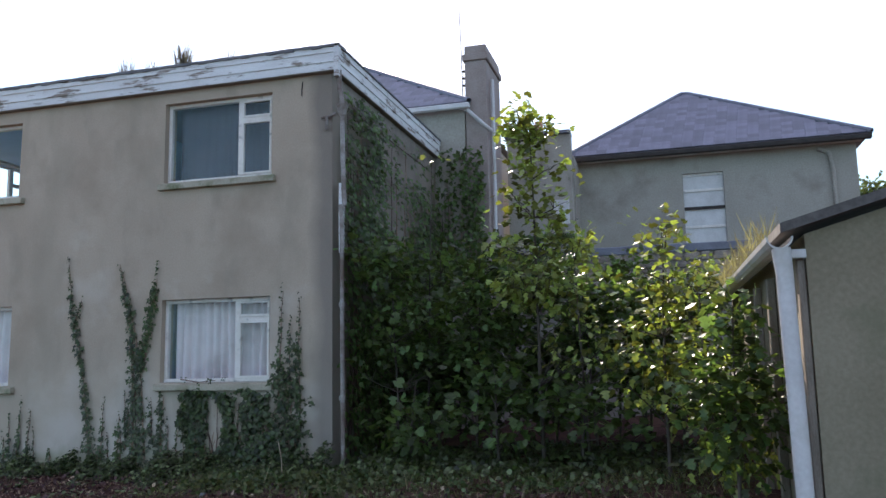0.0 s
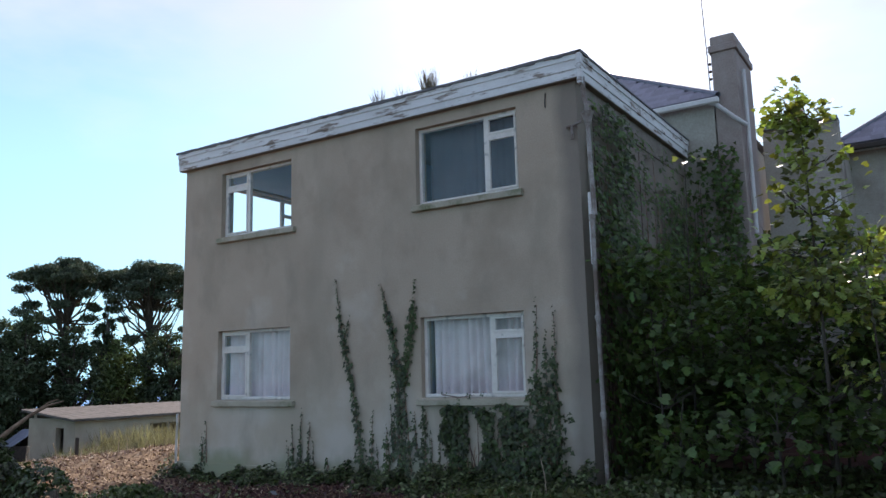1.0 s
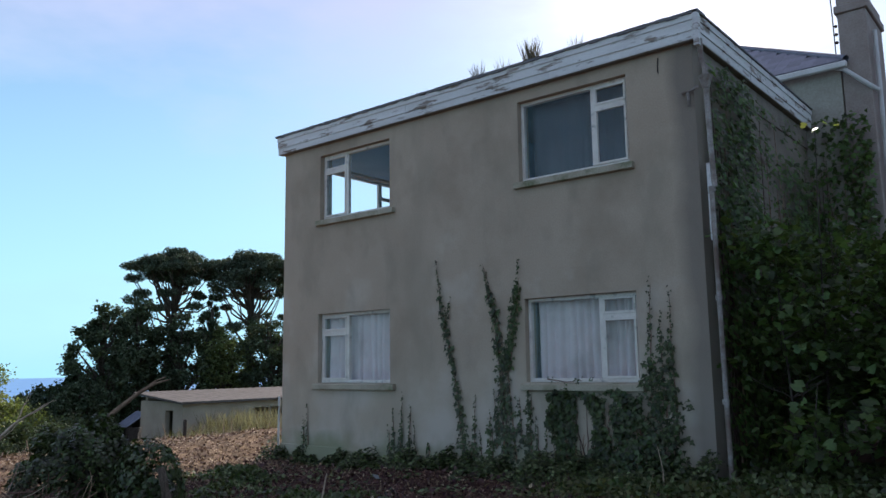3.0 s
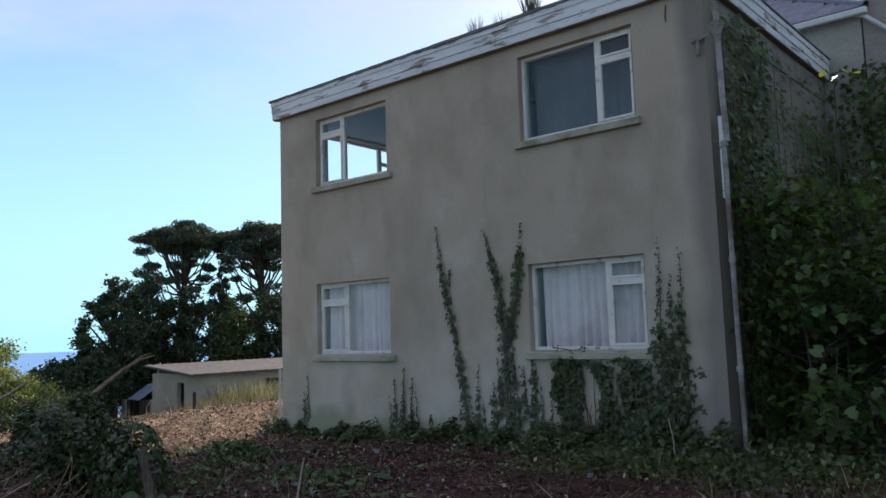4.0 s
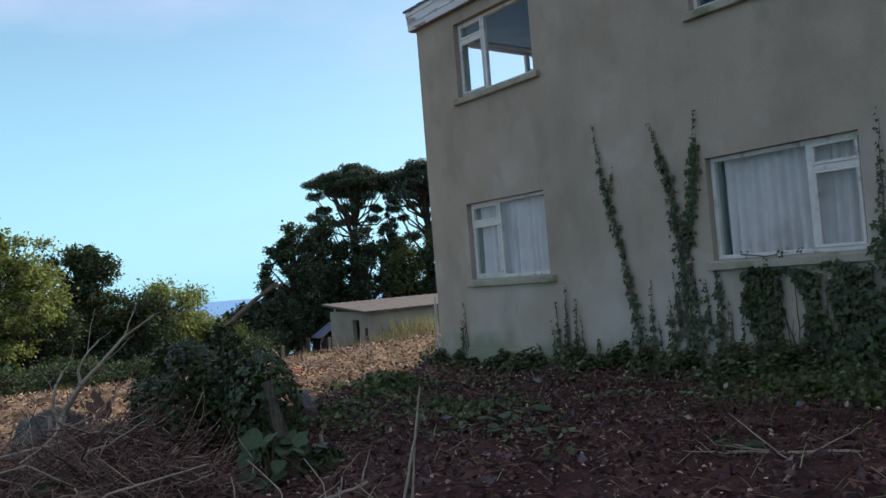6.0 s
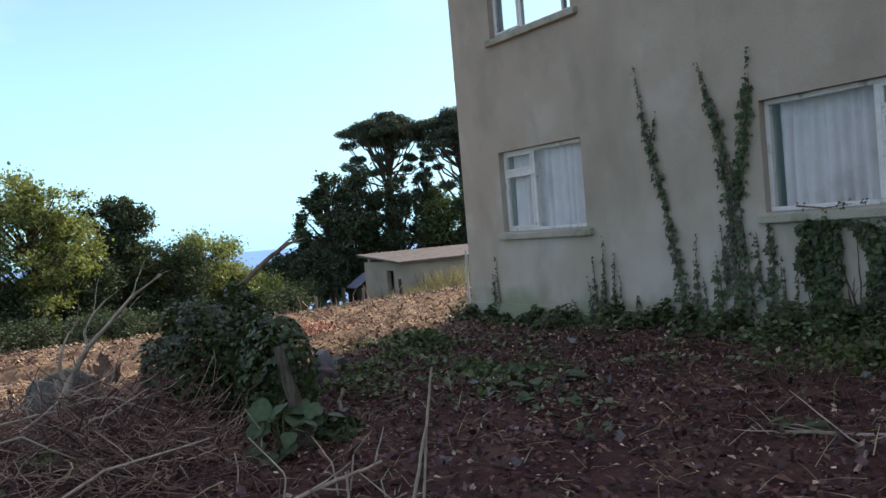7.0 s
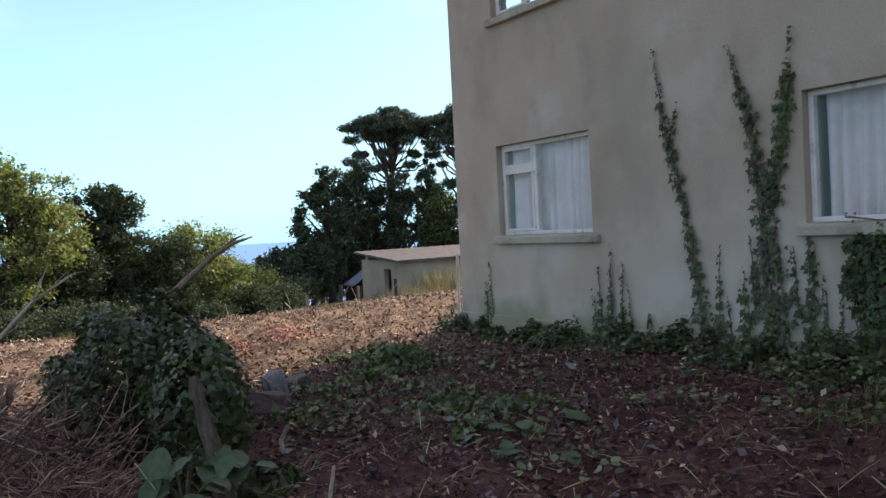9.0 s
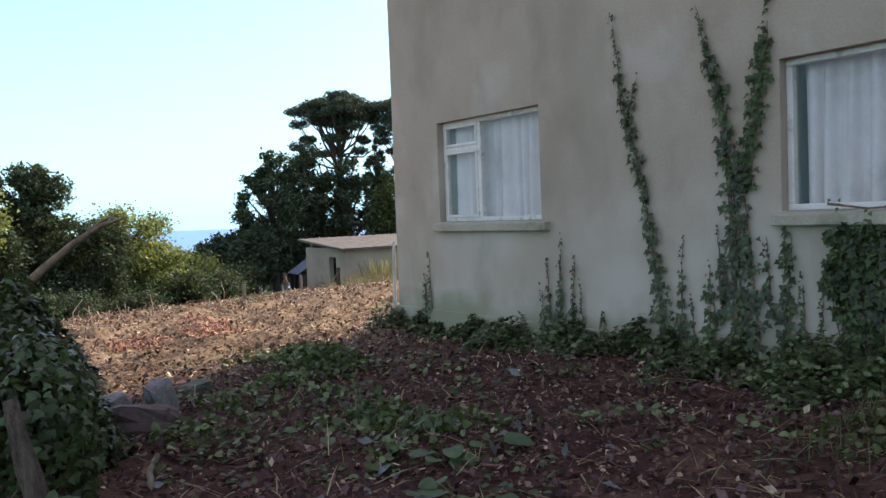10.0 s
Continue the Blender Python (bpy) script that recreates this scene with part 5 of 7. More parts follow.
def creeper():
    ob = thing("wall_creeper", "overgrown creeper on the shaded return wall of the house", "creeper")
    n = 11000
    y = rng.uniform(0.2, 5.0, n)
    z = rng.uniform(0.3, 5.35, n)
    cover = 0.5 + 0.3 * np.sin(1.7 * y + 0.8) + 0.3 * np.sin(2.3 * z + 1.3 * y) + 0.3 * (z < 3.6) - 0.35 * (z > 4.7) - 0.45 * ((y > 2.6) & (z > 3.9)) + 0.7 * np.exp(-((y - 1.25) / 0.45) ** 2)
    keep = rng.random(n) < np.clip(cover, 0.1, 1)
    y, z = y[keep], z[keep]
    n = len(y)
    x = X1 + 0.03 + (0.08 + 0.28 * np.clip(1 - z / 5.5, 0, 1)) * rng.random(n) + 0.12 * np.exp(-((y - 1.2) / 0.7) ** 2) * rng.random(n)
    ax = np.stack([rng.uniform(0, 0.7, n), rng.normal(size=n) * 0.6, -rng.uniform(0.2, 1, n)], 1)
    nr = np.stack([np.ones(n), -0.3 + rng.normal(size=n) * 0.4, rng.uniform(0, 1, n)], 1)
    scatter("foliage", IVY, np.stack([x, y, z], 1), ax, nr, rng.uniform(0.06, 0.11, n), M_SHRUB, ob)
    paths = []
    for k in range(40):
        y0 = rng.uniform(0.25, 4.8)
        paths.append((wavy((X1 + 0.05, y0, 0.3), (X1 + 0.06, max(0.3, y0 + rng.normal() * 0.4), rng.uniform(2.5, 5.3)), 12, 0.008), np.linspace(0.016, 0.004, 12)))
    tubes("stem", paths, M_TWIG, ob, "bare brown climbing stems", sides=5)["kind"] = "stuff"
    ob2 = thing("wall_creeper", "dull creeper on the old house wall and chimney foot", "creeper")
    n = 3500
    x = rng.uniform(0.1, 2.6, n)
    z = rng.uniform(2.6, 5.6, n)
    keep = rng.random(n) < np.clip(1.3 - (z - 2.6) / 3.2 + 0.4 * np.sin(3 * x + z), 0, 1)
    x, z = x[keep], z[keep]
    n = len(x)
    y = np.where(x < 1.03, BY - 0.03, SW_Y - 0.1) - rng.uniform(0.0, 0.35, n)
    scatter("foliage", IVY, np.stack([x, y, np.where(x > 1.03, np.minimum(z, 3.9), z)], 1), rand_dirs(n) + (0, 0, -0.6), rand_dirs(n) * 0.5 + (0, -1, 0.4), rng.uniform(0.07, 0.12, n), M_SHRUB, ob2)
    paths = [(wavy((x0, BY - 0.05, 2.6), (x0 + rng.normal() * 0.15, BY - 0.05, rng.uniform(4.2, 5.5)), 10, 0.01), np.linspace(0.015, 0.004, 10)) for x0 in rng.uniform(0.1, 0.62, 9)]
    tubes("stem", paths, M_TWIG, ob2, "bare brown climbing stems", sides=5)["kind"] = "stuff"


creeper()


def branchy(base, top, spread, levels, r0, lean=0.12):
    """Paths of a small trunk with side branches; also the outer points for leaves."""
    base, top = np.array(base, float), np.array(top, float)
    main = wavy(base, top, 10, lean * 0.12)
    paths = [(main, np.linspace(r0, r0 * 0.22, 10))]
    tips = []
    for k in range(levels):
        i = rng.integers(2, 9)
        a = rng.uniform(0, 2 * np.pi)
        ln = spread * rng.uniform(0.55, 1.0) * (1.15 - 0.07 * i)
        end = main[i] + np.array([math.cos(a) * ln, math.sin(a) * ln, ln * rng.uniform(0.2, 0.9)])
        p = wavy(main[i], end, 6, 0.03)
        paths.append((p, np.linspace(r0 * 0.4, r0 * 0.1, 6)))
        tips.append(p[2:])
        for m in range(2):
            j = rng.integers(2, 5)
            e2 = p[j] + rand_dirs(1)[0] * ln * 0.45 + (0, 0, 0.1)
            q = wavy(p[j], e2, 4, 0.02)
            paths.append((q, np.linspace(r0 * 0.18, r0 * 0.06, 4)))
            tips.append(q[1:])
    tips.append(main[6:])
    return paths, np.concatenate(tips)


def shrub(name, label, x, y, top, spread, n, size, material, shape, levels=16, r0=0.035, clump=0.16, low=0.0, category="shrub", droop=0.4):
    ob = thing(name, label, category)
    b = (x, y, float(gz(x, y)) - 0.05)
    paths, tips = branchy(b, (x + rng.normal() * 0.1, y + rng.normal() * 0.1, top - 0.15), spread, levels, r0)
    tubes("branch", paths, M_BARK, ob, "dark thin branches", sides=5)["kind"] = "stuff"
    c = tips[rng.integers(0, len(tips), n)]
    p = c + rng.normal(size=(n, 3)) * clump
    p = p[(p[:, 2] > b[2] + low) & (p[:, 2] < top + 0.05)]
    m = len(p)
    out = p - np.array([x, y, (b[2] + top) / 2])
    ax = unit(out) * 0.6 + rand_dirs(m) * 0.8 + (0, 0, -droop)
    nr = rand_dirs(m) * 0.55 + (0, 0, 1)
    scatter("foliage", shape, p, ax, nr, rng.uniform(*size, m), material, ob)
    return ob


DARKS = "dense dark green shrub in the shaded yard corner"
# the three 5200-leaf low shrubs are added to fill the dark, shaded void
for sx, sy, top, sp, n in ((0.75, 0.5, 3.3, 0.8, 1700), (0.9, 1.9, 3.3, 0.9, 1700), (1.7, 1.0, 3.2, 0.9, 1900), (1.6, 2.9, 3.2, 1.0, 1700), (2.5, 1.7, 3.0, 1.0, 1900), (3.3, 1.2, 2.7, 0.9, 1700),
                           (3.5, 2.8, 3.2, 1.1, 1700), (4.4, 1.6, 2.6, 0.9, 1500), (4.6, 3.2, 3.0, 1.0, 1300), (1.3, 1.7, 1.7, 0.9, 5200), (2.6, 2.3, 1.8, 0.9, 5200), (3.9, 2.1, 1.8, 0.9, 5200), (1.1, -0.1, 1.5, 0.6, 1000), (2.2, 0.0, 1.6, 0.8, 1300), (3.2, 0.0, 1.5, 0.8, 1200), (4.0, 0.2, 1.6, 0.8, 1200)):
    low = top < 2
    bare = 1.35 if (sy < 1.3 and not low) else 0.0
    shrub("shrub", DARKS, sx, sy, top, sp, int(n * (0.2 if low else 0.7)), (0.08, 0.16) if low else (0.06, 0.14), M_SHRUB, MAPLE, 9 if low else 20, 0.022, 0.14, bare)
shrub("shrub", DARKS, 4.72, -2.9, 2.1, 0.35, 900, (0.055, 0.11), M_SHRUB, MAPLE, 16, 0.02, 0.14)
YOUNG = "young maple sapling with sunlit yellow-green leaves"
shrub("sapling", YOUNG, 2.74, 0.1, 5.05, 0.72, 1350, (0.065, 0.13), M_MAPLE, MAPLE, 34, 0.028, 0.11, 1.9, "tree", 0.7)
shrub("sapling", YOUNG, 4.2, -0.9, 3.15, 0.62, 560, (0.06, 0.12), M_MAPLE, MAPLE, 22, 0.025, 0.14, 0.8, "tree", 0.7)
shrub("sapling", YOUNG, 4.62, -1.3, 2.6, 0.5, 400, (0.06, 0.12), M_MAPLE, MAPLE, 20, 0.025, 0.15, 0.2, "tree", 0.7)
shrub("sapling", YOUNG, 3.3, 0.1, 3.2, 0.6, 420, (0.06, 0.11), M_MAPLE, MAPLE, 14, 0.022, 0.12, 1.2, "tree", 0.7)
shrub("sapling", YOUNG, 0.95, 1.2, 4.6, 0.32, 190, (0.08, 0.12), M_MAPLE, MAPLE, 8, 0.02, 0.09, 3.9, "tree", 0.7)
shrub("sapling", "spindly maple sapling with a few broad green leaves", 4.75, -2.2, 1.5, 0.4, 60, (0.09, 0.14), M_MAPLE, MAPLE, 8, 0.012, 0.1, 0.1, "tree", 0.7)
# moss and dead leaves in the outhouse gutter
n = 500
gy = rng.uniform(-3.4, 1.5, n)
tagged(scatter("gutter_moss", BLADE, np.stack([rng.uniform(4.86, 5.05, n), gy, 2.40 + rng.uniform(0, 0.05, n)], 1), rand_dirs(n) * 0.6 + (0, 0, 1.0), rand_dirs(n), rng.uniform(0.08, 0.24, n), M_STRAW),
       "dry grass and moss growing along the eave", "moss", kind="stuff")

# ---- grass tufts on the roof edge ----


def tuft(name, label, x, y, z, n, h, spread, material, group="", category="grass"):
    ob = tagged(new(name), label, category, group)
    a = rng.uniform(0, 2 * np.pi, n)
    r = spread * rng.random(n) ** 0.7
    p = np.stack([x + r * np.cos(a), y + 0.5 * r * np.sin(a), np.full(n, z)], 1)
    ax = np.stack([np.cos(a) * r * 0.9, np.sin(a) * r * 0.9, np.full(n, h)], 1) + rand_dirs(n) * 0.22 * h
    scatter("foliage", BLADE, p, ax, rand_dirs(n), rng.uniform(0.5, 1.0, n) * h, material, ob)
    return ob


for tx, th, tn in ((-3.3, 0.26, 60), (-2.83, 0.2, 40), (-2.33, 0.36, 110), (-1.58, 0.22, 34), (-4.6, 0.10, 40), (-4.35, 0.10, 24), (-3.9, 0.08, 20)):
    tuft("grass_tuft", "dry grass tuft growing on the roof edge", tx, -0.02, 5.85, int(tn * 1.3), th * 1.1, 0.11, M_DRYGRASS, "roof grass")

# ---- ivy-covered stump and the brush heap ----
SCX, SCY = -4.72, -5.06


def ivy_stump():
    ob = thing("ivy_stump", "broken tree stump smothered in glossy dark ivy", "stump")
    g = float(gz(SCX, SCY))
    paths = [(wavy((SCX + 0.1, SCY, g - 0.1), (SCX, SCY, g + 0.85), 6, 0.01), np.linspace(0.22, 0.16, 6)),
             (np.array([(-3.04, -5.03, g - 0.1), (-3.055, -5.065, 0.05), (-3.07, -5.09, 0.16), (-3.075, -5.105, 0.28), (-3.09, -5.12, 0.40), (-3.10, -5.14, 0.50), (-3.115, -5.155, 0.59), (-3.14, -5.165, 0.68)]), [0.085, 0.060, 0.053, 0.048, 0.043, 0.039, 0.034, 0.026])]
    tubes("trunk", paths[:1], M_BARK, ob, sides=14, rough=0.1)
    tubes("leaning_trunk", paths[1:], M_STUMP, ob, "grey-brown weathered leaning trunk", sides=14, rough=0.2)
    b = np.array([(-4.97, -4.98, 0.82), (-4.89, -4.88, 0.96), (-4.79, -4.72, 1.14), (-4.69, -4.55, 1.30), (-4.60, -4.40, 1.405), (-4.51, -4.27, 1.45)])
    tubes("broken_branch", [(b, [0.034, 0.031, 0.028, 0.023, 0.016, 0.004]), (np.array([(-4.65, -4.49, 1.35), (-4.60, -4.40, 1.435), (-4.54, -4.31, 1.475)]), [0.014, 0.009, 0.003])], M_SNAG, ob, "snapped brown branch", sides=8, rough=0.13)
    n = 13500
    d = rand_dirs(n)
    d[:, 2] = np.abs(d[:, 2])
    d = d / ((np.abs(d) ** 2.8).sum(1, keepdims=True) ** (1 / 2.8))
    lump = 1 + 0.10 * np.sin(5 * d[:, 0] + 2) * np.sin(4 * d[:, 1]) + 0.08 * np.sin(9 * d[:, 1] + 6 * d[:, 2])
    rx = np.array([0.66, 0.64, 1.01])
    p = np.array([SCX, SCY, g]) + d * rx * lump[:, None] * rng.uniform(0.86, 1.03, n)[:, None]
    # the skirt of leaves hangs straight down and thins out to the side of the brush heap
    flare = np.clip(1 - (p[:, 2] - g) / 0.75, 0, 1)
    p[:, 0] -= 0.10 * flare
    keep = rng.random(n) > 0.75 * flare * (d[:, 1] < 0.3)
    p, d = p[keep], d[keep]
    m = len(p)
    ax = np.stack([d[:, 0], d[:, 1], -np.ones(m) * 0.6], 1) + rng.normal(size=(m, 3)) * 0.6
    nr = d + (0, 0, 0.5) + rng.normal(size=(m, 3)) * 0.4
    scatter("foliage", IVY, p, ax, nr, rng.uniform(0.03, 0.066, m), M_IVY, ob)
    m = 2000
    d = unit(rand_dirs(m))
    q = np.array([-3.68, -5.0, 0.40]) + d * (0.52, 0.30, 0.52) * rng.uniform(0.85, 1.0, (m, 1))
    q[:, 2] = np.maximum(q[:, 2], g + 0.02)
    scatter("foliage", IVY, q, rand_dirs(m) + (0, 0, -0.8), d, rng.uniform(0.03, 0.066, m), M_IVY, ob)
    m = 900
    d = rand_dirs(m)
    d[:, 2] = np.abs(d[:, 2]) * 0.6
    p = np.array([-3.2, -4.85, g]) + d * (0.3, 0.3, 0.22)
    scatter("foliage", IVY, p, rand_dirs(m), d + (0, 0, 1), rng.uniform(0.04, 0.08, m), M_IVY, ob)
    stems = []
    for k in range(52):
        a = rng.uniform(math.pi * 1.0, math.pi * 1.95)
        r = rng.uniform(0.55, 0.75)
        p0 = (SCX + 0.60 * math.cos(a), SCY + 0.62 * math.sin(a), g + rng.uniform(0.25, 0.7))
        b = a + rng.normal() * 0.35
        p1 = (SCX + (r + rng.uniform(0.05, 0.4)) * math.cos(b), SCY + (r + rng.uniform(0.05, 0.4)) * math.sin(b), g + rng.uniform(0, 0.15))
        q = rng.uniform(0.002, 0.008)
        stems.append((wavy(p0, p1, 8, 0.05), np.linspace(q, q * 0.6, 8)))
    tubes("stem", stems, M_TWIG, ob, "tangle of brown hanging stems", sides=5)["kind"] = "stuff"


ivy_stump()


def sticks(name, label, cx, cy, rx, ry, n, ln, rad, z0, zh, material, category="brushwood"):
    ps = []
    for k in range(n):
        x, y = cx + rx * rng.normal() * 0.6, cy + ry * rng.normal() * 0.6
        g = float(gz(x, y))
        a = rng.uniform(0, 2 * np.pi)
        el = rng.normal() * 0.5
        L = rng.uniform(*ln)
        h = g + z0 + zh * rng.random() * max(0.0, 1 - ((x - cx) / (1.8 * rx)) ** 2 - ((y - cy) / (1.8 * ry)) ** 2)
        d = np.array([math.cos(a), math.sin(a), el]) * L / 2
        c = np.array([x, y, h])
        p = wavy(c - d, c + d, 7, 0.095 * L)
        p[:, 2] = np.maximum(p[:, 2], g + 0.004)
        r = rng.uniform(*rad)
        ps.append((p, np.linspace(r, r * 0.4, 7)))
    return tagged(tubes(name, ps, material, sides=5), label, category, kind="stuff")


sticks("brush_heap", "heap of tangled dry brown twigs and roots", -4.3, -6.2, 1.4, 0.65, 1200, (0.2, 0.9), (0.0015, 0.0065), 0.02, 0.36, M_TWIG)
sticks("brush_heap", "heap of tangled dry brown twigs and roots", -3.3, -5.9, 0.9, 0.45, 420, (0.2, 0.7), (0.0015, 0.005), 0.02, 0.16, M_TWIG)
sticks("pale_sticks", "scattered bleached thin sticks on the brush heap", -4.4, -6.2, 1.4, 0.6, 24, (0.5, 1.3), (0.004, 0.009), 0.1, 0.4, M_DEAD)


def limb(name, label, pts, rad, material=M_DEAD, twigs=0, category="branch"):
    ob = thing(name, label, category)
    pts = np.array(pts, float)
    t = np.linspace(0, 1, 14)
    k = np.linspace(0, 1, len(pts))
    p = np.stack([np.interp(t, k, pts[:, i]) for i in range(3)], 1) + rng.normal(size=(14, 3)) * min(0.008, rad[1] * 0.25)
    tubes("wood", [(p, np.interp(t, [0, 1], rad))], material, ob, sides=7, rough=0.08)
    for m in range(twigs):
        i = rng.integers(4, 13)
        e = p[i] + unit(rand_dirs(1)[0] + unit(p[-1] - p[0]) * 0.9) * rng.uniform(0.2, 0.5)
        tubes("twig", [(wavy(p[i], e, 6, 0.02), np.linspace(rad[1] * 0.9, rad[1] * 0.3, 6))], material, ob, sides=5)
    return ob


limb("dead_branch", "bleached dead branch standing up from the brush", [(-5.03, -6.36, 0.0), (-5.0, -6.35, 0.2), (-4.96, -6.31, 0.4), (-4.93, -6.2, 0.58), (-4.85, -6.12, 0.72), (-4.79, -5.96, 0.88), (-4.73, -5.78, 1.08), (-4.57, -5.57, 1.24)], (0.042, 0.006), twigs=9)
limb("dead_branch", "forked grey dead branch leaning in the brush", [(-4.96, -6.31, 0.38), (-4.99, -6.36, 0.52), (-4.97, -6.33, 0.68), (-4.98, -6.27, 0.80), (-4.93, -6.17, 0.93)], (0.020, 0.004), twigs=2)
limb("dead_branch", "forked grey dead branch leaning in the brush", [(-4.88, -6.14, 0.66), (-4.86, -6.16, 0.82), (-4.84, -6.09, 0.95), (-4.78, -5.98, 1.08)], (0.016, 0.004), twigs=2)
limb("dead_branch", "torn stub of bleached wood among the brush", [(-5.06, -6.42, 0.0), (-5.03, -6.38, 0.22), (-5.02, -6.37, 0.44)], (0.050, 0.014), twigs=0)
limb("dead_branch", "bare dark branch lying over the brush", [(-4.86, -6.34, 0.14), (-4.72, -6.12, 0.26), (-4.64, -6.0, 0.34), (-4.52, -5.84, 0.29)], (0.016, 0.007), M_TWIG, twigs=2)
sticks("root_tangle", "brown dead stems hanging over the ivy stump", -4.45, -5.62, 0.42, 0.14, 60, (0.35, 0.85), (0.003, 0.008), 0.12, 0.42, M_TWIG)
hang = thing("dead_leaves", "curled brown dead leaves hanging from the torn branch", "dead leaves")
for k in range(16):
    q = np.array([[-4.72 + rng.normal() * 0.05, -6.05 + rng.normal() * 0.06, rng.uniform(0.42, 0.66)]])
    scatter("leaf", SIMPLE, q, np.array([[rng.normal() * 0.3, rng.normal() * 0.3, -1.0]]), rand_dirs(1), np.array([rng.uniform(0.07, 0.14)]), M_TWIG, hang)
limb("dead_branch", "long bleached bough lying on the brush heap", [(-4.38, -7.0, 0.25), (-4.45, -6.45, 0.28), (-4.58, -6.12, 0.31), (-4.35, -5.95, 0.28)], (0.012, 0.007), twigs=2)
limb("dead_branch", "long bleached bough lying on the brush heap", [(-2.40, -6.76, 0.15), (-2.66, -6.46, 0.20), (-2.65, -6.16, 0.22), (-2.66, -5.83, 0.25)], (0.010, 0.006), twigs=2)
limb("dead_branch", "pale bough lying on the dark litter", [(-1.55, -6.0, 0.06), (-1.68, -5.55, 0.10), (-1.74, -5.15, 0.12)], (0.014, 0.009), twigs=3)
limb("stalk", "pale cut stalk standing in the litter", [(-1.25, -5.62, 0.0), (-1.26, -5.61, 0.14), (-1.29, -5.6, 0.27)], (0.009, 0.006), category="stalk")
limb("dead_branch", "dark forked stick above the brush heap", [(-5.6, -5.6, 0.1), (-5.4, -5.45, 0.32), (-5.2, -5.3, 0.42), (-5.0, -5.1, 0.3)], (0.014, 0.008), M_BARK, 3)
limb("dead_branch", "short forked dead branches lying on the litter", [(0.42, -2.85, 0.13), (0.22, -3.02, 0.15), (-0.05, -3.18, 0.14), (-0.42, -3.28, 0.12)], (0.018, 0.008), twigs=6)
limb("dead_branch", "short forked dead branches lying on the litter", [(0.22, -3.68, 0.11), (0.12, -3.4, 0.13), (-0.02, -3.1, 0.12)], (0.014, 0.007), twigs=5)
limb("stalk", "pale dead stalk standing in the litter", [(-0.60, -5.69, 0.05), (-0.55, -5.65, 0.35), (-0.485, -5.61, 0.62), (-0.44, -5.585, 0.88)], (0.009, 0.005), category="stalk")
limb("stalk", "pale dead stalk standing in the litter", [(-0.54, -5.62, 0.05), (-0.525, -5.62, 0.35), (-0.49, -5.605, 0.62)], (0.008, 0.005), category="stalk")
limb("stalk", "pale cut stalk standing in the litter", [(-3.70, -4.46, -0.05), (-3.69, -4.45, 0.08), (-3.66, -4.42, 0.16)], (0.02, 0.016), category="stalk")
limb("stalk", "thin pale stalk before the ivy", [(-0.32, -0.72, 0.15), (-0.33, -0.72, 0.4), (-0.37, -0.73, 0.62)], (0.008, 0.005), category="stalk")
for k in range(14):
    x, y = rng.uniform(-3.0, -0.2), rng.uniform(-6.4, -5.2)
    h = rng.uniform(0.12, 0.42)
    limb("stalk", "thin dry stalk standing in the litter", [(x, y, 0.02), (x + rng.normal() * 0.05, y + rng.normal() * 0.05, 0.05 + h * 0.5), (x + rng.normal() * 0.12, y + rng.normal() * 0.12, 0.05 + h)], (0.006, 0.003), category="stalk")
for k in range(34):
    x, y = rng.uniform(-24, -14), rng.uniform(-2.5, 8.0)
    g = float(ground_at(x, y))
    h = rng.uniform(0.25, 0.6)
    limb("stubble", "short cut stem standing in the clearing", [(x, y, g - 0.03), (x + rng.normal() * 0.05, y, g + h * 0.5), (x + rng.normal() * 0.12, y + rng.normal() * 0.1, g + h)], (0.016, 0.008), category="stalk")

# lumps beside the stump: log pieces and a boulder


def lump(name, label, x, y, z, size, material, category, seed):
    bm = bmesh.new()
    bmesh.ops.create_icosphere(bm, subdivisions=4, radius=1)
    for v in bm.verts:
        k = 1 + 0.30 * noise.noise(v.co * 1.3 + Vector((seed, 0, 0))) + 0.14 * noise.noise(v.co * 4 + Vector((0, seed, 0))) + 0.06 * noise.noise(v.co * 11 + Vector((0, 0, seed)))
        v.co = Vector((v.co.x * size[0] * k, v.co.y * size[1] * k, v.co.z * size[2] * k))
    ob = part(name, bm, material, None, "", True)
    ob.location = (x, y, z)
    return tagged(ob, label, category)


lump("boulder", "grey lichened boulder half sunk in the earth", -5.75, -6.25, 0.1, (0.26, 0.34, 0.30), M_ROCK, "boulder", 3.1)


def broken_block(label, x, y, z, size, turn, tilt, material):
    """A broken slab: a box with chipped, uneven corners, lying askew."""
    bm = bmesh.new()
    bmesh.ops.create_cube(bm, size=1)
    bmesh.ops.subdivide_edges(bm, edges=list(bm.edges), cuts=4, use_grid_fill=True)
    for v in bm.verts:
        q = v.co.copy()
        k = 1 - 0.16 * max(0.0, q.length - 0.6) / 0.26
        v.co = q * k + Vector((noise.noise(q * 3 + Vector((x, 0, 0))), noise.noise(q * 3 + Vector((0, y, 5))), noise.noise(q * 3 + Vector((9, 0, x))))) * 0.11
        v.co += Vector(rng.normal(size=3) * 0.012)
        v.co = Vector((v.co.x * size[0], v.co.y * size[1], v.co.z * size[2]))
    ob = part("broken_block", bm, material, None)
    ob.matrix_basis = Matrix.Translation((x, y, z)) @ Matrix.Rotation(radians(turn), 4, "Z") @ Matrix.Rotation(radians(tilt), 4, "X")
    return tagged(ob, label, "rubble", "rubble beside the stump")


